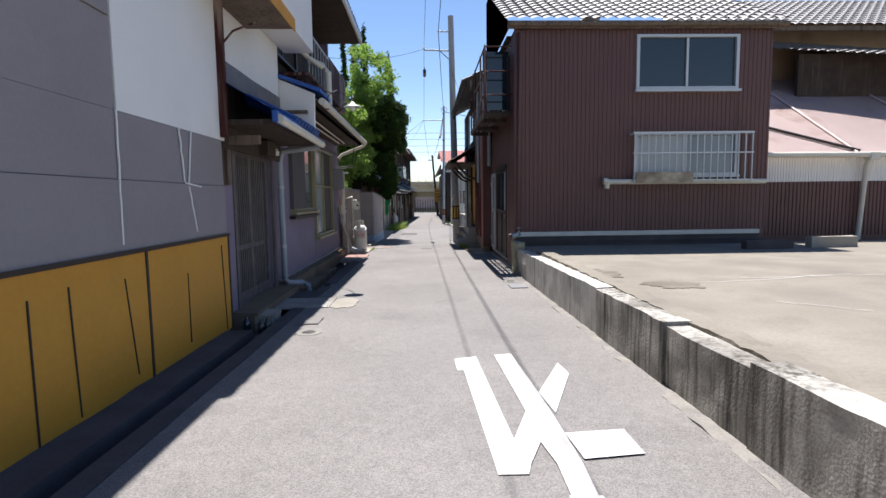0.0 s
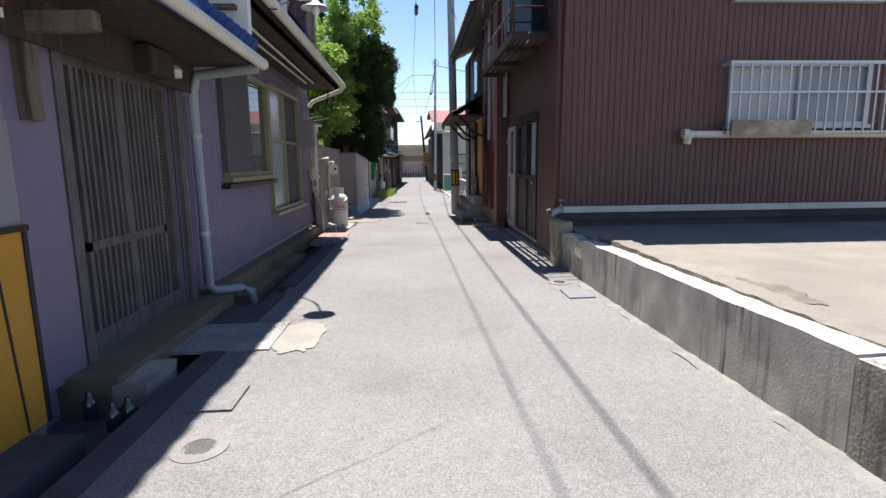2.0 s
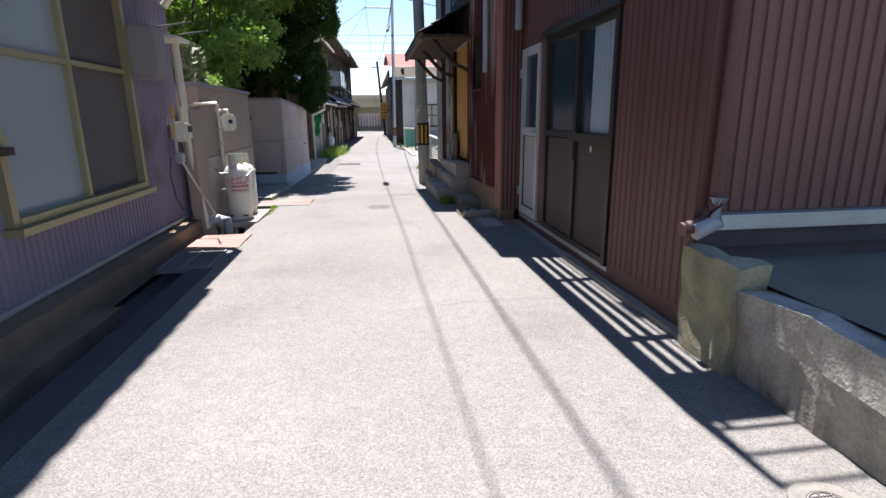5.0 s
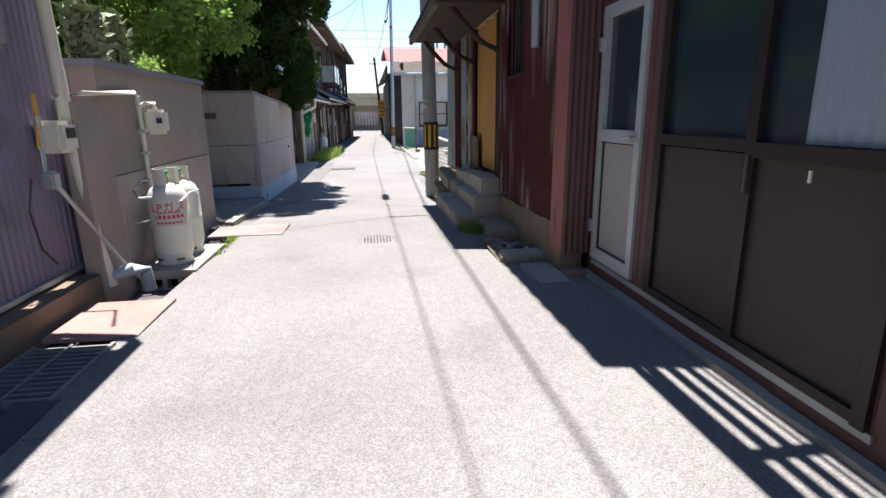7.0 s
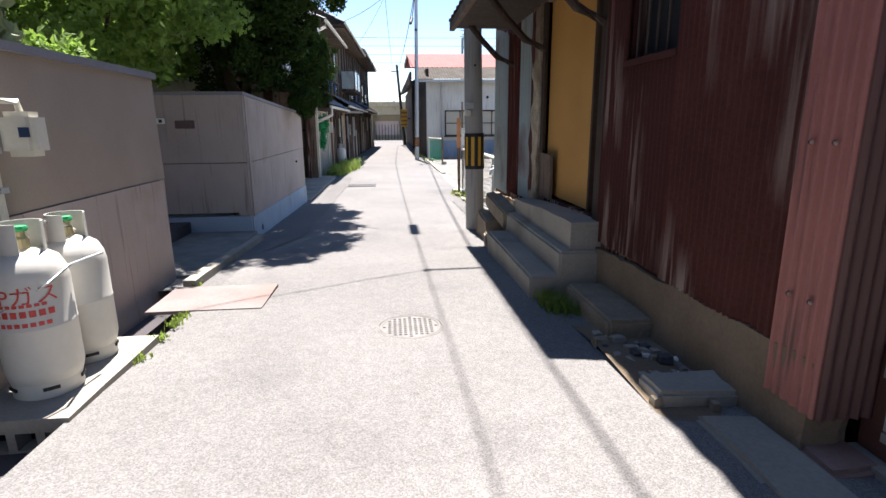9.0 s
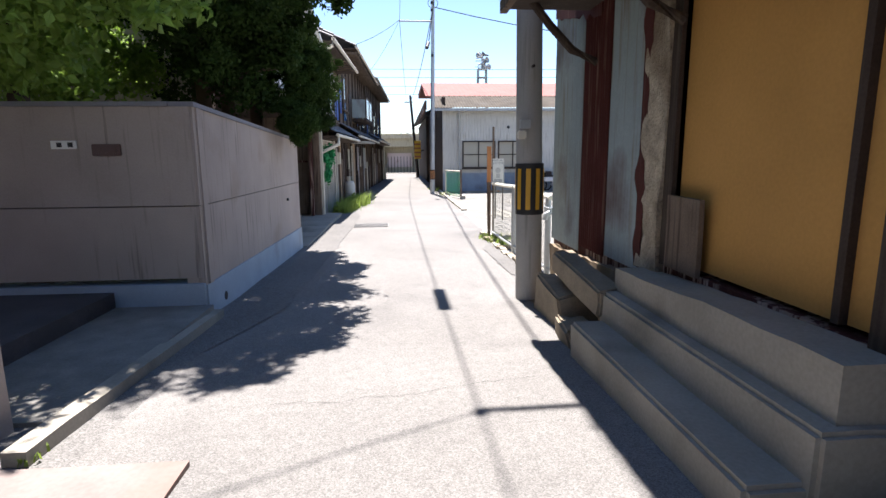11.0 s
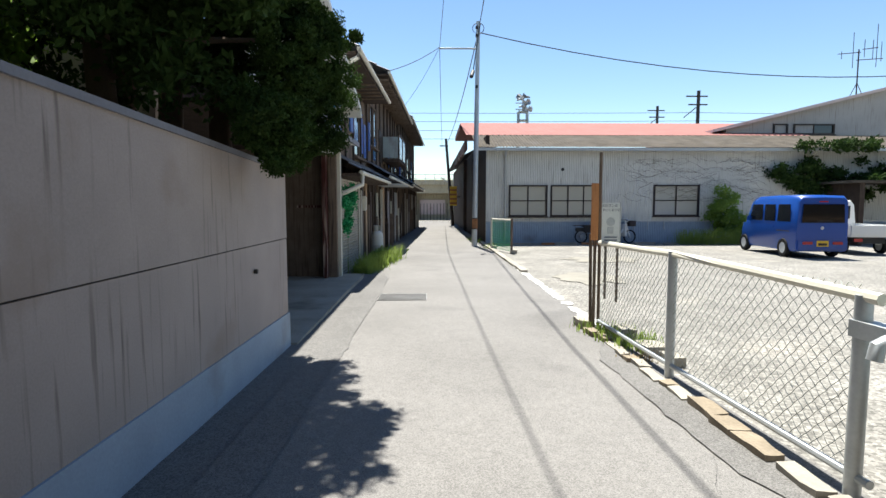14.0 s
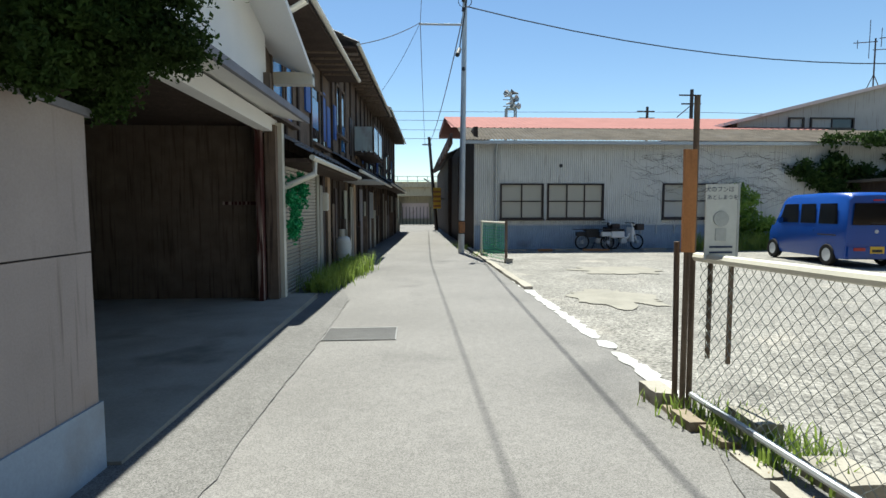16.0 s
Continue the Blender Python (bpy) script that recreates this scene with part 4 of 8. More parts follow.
part("gutter", tube(bmesh.new(), [(6.75, 10.62, 2.12), (20, 10.62, 2.08)], 0.06, 10), CREAM, h, "cream plastic gutter", smooth=True)
part("gutter_branch", tube(bmesh.new(), [(6.8, 12.4, 3.22), (9.0, 10.72, 2.2)], 0.03, 10), DARKFRAME, h, smooth=True)
part("downpipe", tube(bmesh.new(), [(9.2, 10.64, 2.1), (9.15, 10.72, 1.9), (9.12, 10.8, 0.35)], 0.05, 10), CREAM, h, smooth=True)
part("gutter_box", uneven(bx(9.08, 9.32, 10.55, 10.75, 2.0, 2.16), 0.005, 3, 1), CREAM, h, bevel=0.02)
h = thing("clay_house", "old tan clay-walled house with a grey tile roof", "house")
part("wall", wall(bmesh.new(), "y", 14.5, 14.7, 6.7, 26, 0, 6.06, [(8.6, 9.05, 5.0, 5.4)]), TANWALL, h)
part("vent", bx(8.6, 9.05, 14.62, 14.68, 5.0, 5.4), DARKWOOD, h, "dark vent opening")
part("roof", sheet_roof(bmesh.new(), (6.4, 13.6, 5.62), (26, 13.6, 5.62), (26, 17.5, 7.6), (6.4, 17.5, 7.6), 14, 76, 0.035, step=0.025), TILE, h)["kind"] = "stuff"
part("fascia", bx(6.4, 26, 13.65, 13.7, 5.5, 5.62), GREYWOOD, h)
part("lean_roof", sheet_roof(bmesh.new(), (9.0, 13.4, 4.95), (14, 11.6, 4.15), (14, 14.4, 5.1), (9.0, 14.4, 5.45), 8, 26, 0.035, step=0.025), TILE, h)["kind"] = "stuff"
# Dark wood colour stands in for the shade below the lean-to roof.
part("lean_wall", bx(9.5, 14, 13.4, 13.5, 2.8, 4.85), DARKWOOD, h, "wall under the lean-to roof, its shade put into a dark colour")

# ---- rusty house ----
QX = 1.53
h = thing("rusty_house", "old house clad in rusty corrugated metal sheets", "house")
SH, DO = (15.15, 15.78, 1.58, 2.35), (16.25, 17.72, 0.42, 2.35)
part("wall", wall(bmesh.new(), "x", QX + 0.02, QX + 0.17, 13.9, 20.3, 0.15, 4.3, [SH, DO]), RUST, h)
part("siding", ribbed(bmesh.new(), "x", QX - 0.006, -1, 14.13, 15.12, 0.25, 4.3, 0.05, 0.014, (), True), RUSTPALE, h, "rust-brown corrugated sheet worn pale in streaks")
part("siding", ribbed(bmesh.new(), "x", QX, -1, 15.1, 16.12, 0.27, 4.3, 0.05, 0.014, [SH], True), RUST, h, "rust-brown corrugated sheet with pale streaks")
part("pink_corner", ribbed(bmesh.new(), "x", QX - 0.02, -1, 13.86, 14.13, 0.05, 4.3, 0.05, 0.014, (), True), PINK, h, "faded pink corrugated corner sheet")
part("pink_return", ribbed(bmesh.new(), "y", 13.86, -1, 1.5, 1.76, 0.05, 4.3, 0.05, 0.014, (), True), BROWN, h)
for y0, y1, m, lab, z0 in ((18.1, 18.76, PALEBLUE, "pale blue corrugated sheet with rust", 0.3), (18.78, 19.4, MAROON, "rust-red corrugated sheet", 0.28), (19.42, 20.3, PALEBLUE, "pale green-blue corrugated sheet", 0.22)):
    part("sheet", ribbed(bmesh.new(), "x", QX, -1, y0, y1, z0, 4.3, 0.05, 0.013, (), True), m, h, lab)
def ragged(pairs, x, thick):
    """One thin upright sheet along y from pairs of edge points ((y, z), (y, z))."""
    bm = bmesh.new()
    vs = [[bm.verts.new((x + d, *p)) for d, p in ((0, a), (0, b), (thick, b), (thick, a))] for a, b in pairs]
    for q, w in zip(vs, vs[1:]):
        for k in range(4):
            bm.faces.new((q[k], q[(k + 1) % 4], w[(k + 1) % 4], w[k]))
    bm.faces.new(vs[0]); bm.faces.new(vs[-1][::-1])
    return bm
bm = ragged([((19.0 + 0.093 * k, 2.25 + 0.02 * k + 0.05 * noise.noise((k * 0.9, 2, 5))), (19.0 + 0.093 * k, 3.2)) for k in range(15)], QX - 0.024, 0.006)
part("rust_patch_sheet", bm, MAROON, h, "ragged rust-brown patch sheet")
bm = ragged([((18.06 - 0.07 * abs(noise.noise((k * 0.35, 1, 1))), 0.34 + 0.056 * k), (18.14 + 0.12 * max(0, noise.noise((k * 0.22, 7, 2))), 0.34 + 0.056 * k)) for k in range(41)], QX - 0.036, 0.008)
part("rust_edge", bm, MAROON, h, "rusted-through ragged sheet edge")
part("end_sheet", ribbed(bmesh.new(), "y", 20.3, 1, 1.55, 5.8, 0.22, 4.3, 0.06, 0.014, (), True), PALEBLUE, h)
part("flaking_post", uneven(bx(QX - 0.03, QX + 0.1, 17.82, 18.11, 0.35, 2.6), 0.03, 6, 9), FLAKED, h, "flaking clay wall")
part("flaking_wall", uneven(bx(QX + 0.0, QX + 0.1, 16.12, 17.72, 2.35, 2.9), 0.015, 5, 4), FLAKED, h)
part("door_post", bx(QX - 0.01, QX + 0.1, 17.72, 17.82, 0.42, 2.4), DARKWOOD, h)
part("door_post", bx(QX - 0.01, QX + 0.1, 16.12, 16.25, 0.42, 2.4), DARKWOOD, h)
d = part("door_board", bx(QX + 0.06, QX + 0.09, 16.25, 16.42, 0.45, 2.35), PLY, h, "ochre plywood boarding in a doorway")
part("board", bx(QX + 0.05, QX + 0.08, 16.46, 17.72, 0.45, 2.35), PLY, d)
part("batten", bx(QX + 0.02, QX + 0.07, 16.42, 16.46, 0.45, 2.35), DARKWOOD, d)
part("leaning_board", uneven(bx(QX - 0.03, QX + 0.0, 17.36, 17.72, 0.42, 0.87), 0.008, 3, 2), GREYWOOD, h, "grey weathered board leaning in the doorway")
part("door_sill", long_box(1.3, QX + 0.15, 16.1, 18.0, 0.35, 0.6, 0.2, 0.012, 4, 2, 1), CONCRETE, h)
part("shutter_recess", bx(QX + 0.1, QX + 0.12, 15.15, 15.78, 1.58, 2.35), BLACK, h)
w_ = part("window_bars", ab(bmesh.new(), "x", -1, QX, -0.02, 0.03, 15.12, 15.8, 1.54, 1.58), RUST, h, "rusty barred window")
for k in range(5):
    part("bar", tube(bmesh.new(), [(QX + 0.03, 15.2 + k * 0.13, 1.58), (QX + 0.03, 15.2 + k * 0.13, 2.35)], 0.012, 6), DARKWOOD, w_)
part("base_course", long_box(QX - 0.02, QX + 0.17, 13.9, 16.15, -0.2, 0.4, 0.1, 0.025, 6, 2, 4), FLOODBASE, h, "crumbling clay base course")
part("base_course", long_box(QX - 0.04, QX + 0.17, 17.9, 20.25, -0.2, 0.5, 0.1, 0.03, 6, 2, 4), FLOODBASE, h)
part("rear", bx(QX + 0.4, 5.8, 14.0, 20.15, -0.4, 4.3), DARKWOOD, h)
part("roof", sheet_roof(bmesh.new(), (1.0, 13.9, 4.35), (1.0, 20.5, 4.35), (5, 20.5, 6.3), (5, 13.9, 6.3), 14, 24, 0.035, step=0.025), TILE, h)["kind"] = "stuff"
part("fascia", bx(1.05, 1.1, 13.9, 20.5, 4.22, 4.34), DARKWOOD, h)
part("upper_board", bx(QX - 0.02, QX, 16.15, 17.9, 2.9, 4.3), DARKWOOD, h)
part("window_upper", bx(QX - 0.03, QX - 0.02, 16.6, 17.7, 3.1, 4.0), WINGLASS, h)
aw = part("awning", sheet_roof(bmesh.new(), (0.72, 15.9, 2.42), (0.72, 19.3, 2.42), (1.55, 19.3, 2.88), (1.55, 15.9, 2.88), 4, 14, 0.02, step=0.02), DARKWOOD, h, "sagging dark timber awning with old tiles")
part("board", bx(0.74, 1.55, 15.92, 19.28, 2.36, 2.4), DARKWOOD, aw)
part("edge_beam", bx(0.72, 0.78, 15.9, 19.3, 2.33, 2.43), GREYWOOD, aw)
for y in (16.2, 17.7, 19.1):
    part("bracket", tube(bmesh.new(), [(1.52, y, 1.9), (1.3, y, 2.0), (1.1, y, 2.2), (0.95, y, 2.38)], 0.035, 8), DARKWOOD, aw)
part("downpipe", tube(bmesh.new(), [(1.46, 14.6, 4.2), (1.46, 14.6, 1.75)], 0.04, 10), GALV, h, smooth=True)
for k, (z, y) in enumerate([(z, y) for z in (0.5, 1.1, 1.7, 2.3) for y in (13.95, 14.06)]):
    part("bolt", lathe([(0.0, 0), (0.012, 0), (0.008, 0.008), (0.0, 0.009)], 8), RUST, h).matrix_local = pose(QX - 0.04, y, z, 0, -90, 0)

# stone steps and rubble
def stone(name, x0, x1, y0, y1, z0, z1, amt, label, cat, tilt=0.0, material=RUBBLE, cuts=4):
    bm = bx(x0, x1, y0, y1, z0, z1)
    bmesh.ops.bevel(bm, geom=bm.edges[:], offset=0.02, segments=2, affect="EDGES")
    uneven(bm, amt, 5, 1)
    if tilt:
        bmesh.ops.rotate(bm, cent=((x0 + x1) / 2, (y0 + y1) / 2, z0), matrix=Matrix.Rotation(radians(tilt), 3, "X"), verts=bm.verts)
    return tagged(part(name, bm, material, smooth=True), label, cat, "stone steps")
stone("step", 0.98, 1.32, 16.08, 17.95, -0.4, 0.0, 0.008, "long worn concrete step below a boarded door", "step", material=CONCRETE)
stone("step", 1.2, 1.56, 16.05, 18.0, -0.35, 0.2, 0.008, "upper worn concrete step below a boarded door", "step", material=CONCRETE)
stone("step", 1.24, 1.54, 15.15, 15.97, -0.35, -0.03, 0.012, "low grey stone block beside the steps", "step")
stone("stone_slab", 1.16, 1.36, 17.95, 19.05, 0.06, 0.26, 0.02, "tilted broken stone slab", "stone", 5)
stone("stone", 1.08, 1.4, 18.55, 19.35, -0.5, 0.03, 0.05, "rough brown boulder beside a pole", "stone")
stone("stone", 1.02, 1.25, 18.05, 18.5, -0.45, -0.12, 0.05, "rough brown boulder by the steps", "stone")
stone("stone", 1.13, 1.64, 14.3, 14.54, -0.25, -0.06, 0.022, "broken pale concrete block on the ground", "block", material=CONCRETE)
stone("stone", 1.24, 1.52, 13.6, 14.2, -0.18, -0.105, 0.03, "flat broken concrete slab on the asphalt", "slab", material=CONCRETE)
stone("stone", 1.5, 1.72, 13.75, 14.1, -0.18, -0.09, 0.03, "broken piece of reddish paving slab", "slab", material=RUSTPLATE)
rng = random.Random(41)
for k in range(26):
    x, y, r = rng.uniform(1.12, 1.5), rng.uniform(14.2, 15.2), rng.uniform(0.012, 0.035)
    bm = uneven(bx(x - r, x + r * rng.uniform(0.8, 1.5), y - r, y + r, gz(y) - 0.01, gz(y) + 0.03 + r * 0.8), r * 0.5, 18, 1, k)
    tagged(part("rubble_chip", bm, (RUBBLE, CONCRETE, DARKCON)[k % 3]), "small chip of broken rubble on bare earth", "rubble", "rubble by the rusty house")
tagged(part("dirt_strip", strip(1.1, 1.6, 13.9, 20.2, 0.004, 6, 0.12, 0.05), FLOODBASE), "dark earth and litter along the rusty house", "dirt", kind="structure")
rng = random.Random(11)
for k in range(26):
    x, y = rng.uniform(1.15, 1.5), rng.uniform(14.55, 15.2)
    s = rng.uniform(0.015, 0.05)
    tagged(part("rubble", uneven(bx(x, x + s, y, y + s * 1.4, gz(y), gz(y) + s * 0.7), 0.01, 20, 1, k), CONCRETE if k % 3 else PLATE), "small broken bit of concrete and litter", "rubble", "litter by the steps")

# ---- plaster house ----
AX = -2.17
h = thing("plaster_house", "house with grey boards, white plaster and ochre panels", "house")
part("wall", bx(-6, AX - 0.02, -14, 5.78, -0.3, 6.2), GREYWALL, h)
for k, (z0, z1) in enumerate(((0.97, 1.48), (1.485, 1.965))):
    part("board", uneven(bx(AX - 0.02, AX + 0.012 * (1 - k), -14, 5.76, z0, z1), 0.003, 0.7), GREYWALL, h)
part("board", uneven(bx(AX - 0.02, AX - 0.005, -14, 3.84, 1.97, 2.6), 0.003, 0.7), GREYWALL, h)
part("board", uneven(bx(AX - 0.02, AX + 0.008, -14, 3.82, 2.605, 4.6), 0.003, 0.7), GREYWALL, h)
part("plaster", bx(AX - 0.02, AX - 0.004, 3.86, 5.86, 1.97, 4.6), WHITEWALL, h, "white plaster wall")
part("plaster", bx(AX - 0.02, AX - 0.004, 5.86, 8.12, 2.8, 4.6), WHITEWALL, h, "white plaster wall")
part("boarding", bx(AX - 0.04, AX - 0.02, 5.86, 8.12, 1.9, 2.8), DARKWOOD, h, "dark boards under the awning")
part("white_eave", uneven(box(bmesh.new(), AX, -1.72, 5.9, 8.5, 3.6, 4.9), 0.0), WHITEWALL, h, "white plastered eave soffit")
part("panel_trim", ab(bmesh.new(), "x", 1, AX, -0.01, 0.035, -14, 5.78, 0.945, 0.975), DARKFRAME, h)
PANEL = [(-4.2, -2.1), (-2.08, 0.0), (0.02, 2.2), (2.22, 4.06), (4.1, 5.74)]
for a, b in PANEL:
    part("panel", uneven(bx(AX - 0.02, AX + 0.02, a, b, -0.06, 0.945), 0.004, 1.5, 3), YELLOW, h, "ochre painted panel")
    part("joint", bx(AX - 0.01, AX + 0.028, b, b + 0.03, -0.06, 0.945), BLACK, h)
for y, z0, z1, lean in ((2.85, -0.1, 0.8, 0.0), (3.18, 0.0, 0.82, 0.03), (3.77, 0.05, 0.78, 0.1), (4.75, 0.05, 0.68, 0.0), (5.55, -0.05, 0.86, 0.06), (1.2, 0.0, 0.8, 0.0)):
    part("scratch", tube(bmesh.new(), [(AX + 0.022, y + lean, z0), (AX + 0.022, y, z1)], 0.007, 6), BLACK, h, "black upright crack")
for k, (y, z, dy, dz) in enumerate(((3.8, 1.02, 0.02, 0.95), (4.82, 1.5, -0.06, 0.46), (4.9, 1.49, 0.1, 0.48), (4.84, 1.49, 0.32, -0.03), (5.02, 1.04, -0.12, 0.42))):
    pts = [(AX + 0.013, y + dy * q / 10 + 0.015 * noise.noise((q * 0.6, k, 2)), z + dz * q / 10) for q in range(11)]
    part("repair_line", tube(bmesh.new(), pts, 0.008, 5), WHITEWALL, h, "white filler line")
# Base kerb has the same shade put into its colour.
part("base_kerb", long_box(-2.17, -1.88, -14, 5.6, -0.12, 0.0, 0.25, 0.012, 3, 2, 1), DARKCON, h, "worn concrete base kerb")
# Eave slab out of view, added so its shadow covers drain and kerb.
part("roof", bx(-6, -1.58, -14, 5.7, 4.62, 4.7), TILE, h, "unseen tiled eave that shades the lane's edge")
part("hood", uneven(bx(-2.2, -1.6, 5.2, 6.75, 3.42, 3.47), 0.01, 2, 2), GREYWOOD, h, "timber hood with yellow corrugated sheet")
part("hood_sheet", ribbed(bmesh.new(), "x", -1.6, 1, 5.2, 6.8, 3.4, 3.55, 0.05, 0.02, (), True), PLY, h)
part("hood_strut", tube(bmesh.new(), [(-2.16, 5.75, 2.9), (-2.0, 5.78, 3.1), (-1.75, 5.8, 3.2)], 0.012, 8), RUST, h)
part("post", bx(-2.2, -2.1, 5.74, 5.8, 2.0, 3.5), RUST, h)

# ---- purple house ----
BX = -2.3
h = thing("purple_house", "house clad in dull purple ribbed metal with blue tile awning", "house")
DOOR, WA, WBB = (6.42, 7.9, 0.02, 1.98), (9.05, 10.9, 1.12, 2.38), (10.95, 12.95, 0.56, 2.42)
part("wall", wall(bmesh.new(), "x", BX - 0.03, BX - 0.18, 5.78, 14.2, -0.3, 3.0, [DOOR, WA, WBB]), PURPLE, h)
part("siding", ribbed(bmesh.new(), "x", BX - 0.02, 1, 5.78, 14.2, 0.08, 2.6, 0.07, 0.014, [DOOR, WA, WBB]), PURPLE, h)
part("end_wall", wall(bmesh.new(), "y", 14.2, 14.05, -7, BX - 0.18, -0.3, 6.0), PURPLE, h)
part("inner_wall", bx(-4.0, -3.9, 5.8, 14.0, -0.3, 3.0), DARKWOOD, h)
part("floor_block", bx(-7, -2.5, 5.8, 14.0, -0.3, 0.0), DARKWOOD, h)
part("foundation", long_box(-2.42, -2.12, 8.3, 14.0, -0.1, 0.16, 0.25, 0.015, 3, 2, 2), FLOODBASE, h, "stained concrete foundation")
part("ledge", long_box(-2.15, -1.95, 8.6, 11.4, -0.15, -0.02, 0.25, 0.02, 3, 2, 1), FLOODBASE, h)
part("base_trim", bx(BX - 0.02, BX + 0.02, 8.2, 14.2, 0.05, 0.085), GALV, h)
part("step", uneven(bx(-2.35, -1.98, 6.1, 8.1, -0.3, 0.02), 0.012, 4, 3), FLOODBASE, h, "worn concrete door step")
part("step_block", uneven(bx(-2.02, -1.82, 6.1, 6.5, -0.3, -0.02), 0.02, 5, 3), CONCRETE, h)
# lattice door
d = part("lattice_door", bx(BX - 0.14, BX - 0.04, 6.42, 6.48, 0.02, 1.98), LATTICE, h, "weathered timber lattice sliding doors")
for a, b, z0, z1 in ((7.84, 7.9, 0.02, 1.98), (6.48, 7.84, 1.88, 1.98), (6.48, 7.84, 0.02, 0.16), (7.1, 7.2, 0.16, 1.88), (6.6, 7.1, 0.7, 0.76), (7.2, 7.7, 0.7, 0.76), (6.6, 6.64, 0.16, 1.88), (7.66, 7.7, 0.16, 1.88)):
    part("rail", bx(BX - 0.13, BX - 0.05, a, b, z0, z1), LATTICE, d)
for k in range(6):
    for a in (6.68, 7.24):
        y = a + 0.072 * k
        part("lattice_bar", bx(BX - 0.1, BX - 0.055, y, y + 0.026, 0.16, 1.88), LATTICE, d)
for a in (6.48, 7.7):
    bm = bmesh.new()
    for k in range(58):
        box(bm, BX - 0.11, BX - 0.085, a + 0.005, a + 0.125, 0.17 + 0.0295 * k, 0.182 + 0.0295 * k)
    part("fine_louvre", bm, LATTICE, d)["kind"] = "stuff"
part("backing", bx(BX - 0.15, BX - 0.14, 6.48, 7.84, 0.1, 1.9), DARKWOOD, d)
for y in (6.33, 7.92):
    part("door_post", bx(BX - 0.05, BX + 0.03, y, y + 0.09, 0.0, 2.1), LATTICE, h)
part("side_panel", bx(BX - 0.02, BX + 0.02, 5.8, 6.32, 0.0, 2.0), PURPLE, h)
part("lintel", bx(BX - 0.08, BX + 0.1, 5.85, 8.2, 2.0, 2.18), DARKWOOD, h)
part("bracket", uneven(bx(BX, -1.85, 6.02, 6.1, 1.95, 2.05), 0.01, 5, 2), GREYWOOD, h)
part("bracket_post", uneven(bx(BX, BX + 0.09, 6.02, 6.12, 1.5, 1.95), 0.012, 6, 2), GREYWOOD, h)
box_ = part("meter_box", bx(BX + 0.02, BX + 0.22, 7.1, 7.5, 1.92, 2.12), DARKWOOD, h, "old dark timber box with a lamp", bevel=0.01)
part("lamp", lathe([(0.0, 0), (0.05, 0.0), (0.055, 0.06), (0.03, 0.09), (0.0, 0.1)], 14, (BX + 0.2, 7.55, 1.95)), CREAM, box_, smooth=True)
part("doorbell", bx(BX + 0.012, BX + 0.025, 8.0, 8.03, 1.05, 1.14), CREAM, h)
# blue tiled awning
aw = part("awning", bx(BX - 0.05, -1.66, 5.85, 8.15, 2.14, 2.2), DARKWOOD, h, "timber awning with blue tiles and blue sheet")
for k in range(9):
    y = 6.72 + 0.165 * k
    part("tile", tube(bmesh.new(), [(-2.28, y, 2.62), (-1.6, y, 2.29)], 0.075, 12), BLUETILE, aw, smooth=True)
part("tile_bed", bx(-2.3, -1.62, 6.6, 8.18, 2.2, 2.24), BLUETILE, aw)
bm = bmesh.new()
gr = [[bm.verts.new((-2.3 + 0.72 * i / 6, 5.75 + 1.0 * j / 6, 2.68 - 0.4 * i / 6 + 0.02 * noise.noise((i * 0.9, j * 0.7, 3)))) for i in range(7)] for j in range(7)]
for j in range(6):
    for i in range(6):
        bm.faces.new((gr[j][i], gr[j][i + 1], gr[j + 1][i + 1], gr[j + 1][i]))
bmesh.ops.solidify(bm, geom=bm.faces[:], thickness=0.012)
part("tarpaulin", bm, TARP, aw, "wrinkled blue plastic sheet", smooth=True)
part("tarp_edge", bx(-1.62, -1.57, 5.75, 6.75, 2.16, 2.28), TARP, aw)
part("ridge_tile", uneven(bx(-2.3, -2.17, 5.78, 8.2, 2.62, 2.85), 0.02, 4, 3), TILE, aw, "grey ridge tiles")
part("gutter", tube(bmesh.new(), [(-1.56, 5.8, 2.2), (-1.56, 8.15, 2.16)], 0.05, 12), CREAM, aw, "cream plastic gutter", smooth=True)
part("downpipe", tube(bmesh.new(), [(-1.6, 8.1, 2.12), (-2.15, 8.12, 2.06), (-2.2, 8.12, 1.9), (-2.2, 8.13, 0.12), (-2.18, 8.2, 0.04), (-2.02, 8.5, 0.0), (-1.95, 8.6, -0.06), (-1.94, 8.62, -0.2)], 0.045, 12), PVC, h, "grey plastic downpipe with an elbow", smooth=True)
for z in (0.6, 1.5):
    part("clip", tube(bmesh.new(), [(-2.2, 8.125, z), (-2.2, 8.125, z + 0.04)], 0.052, 12), GALV, h)
# windows
window(h, "x", 1, BX, *WA, (0.53, 0.47), GOLDFRAME, [SCREEN, WINGLASS], "bronze-framed sliding window with an insect screen", 0.05)
window(h, "x", 1, BX, *WBB, (0.5, 0.5), GOLDFRAME, [FROST, SCREEN], "tall bronze-framed window with an insect screen", 0.05, rail=1.62)
part("storm_panel", ab(bmesh.new(), "x", 1, BX, 0.0, 0.062, 9.03, 9.95, 1.17, 2.4), SCREEN, h, "flat grey-brown storm panel")
part("window_ledge", bx(BX, BX + 0.1, 8.95, 11.0, 1.0, 1.05), DARKFRAME, h)
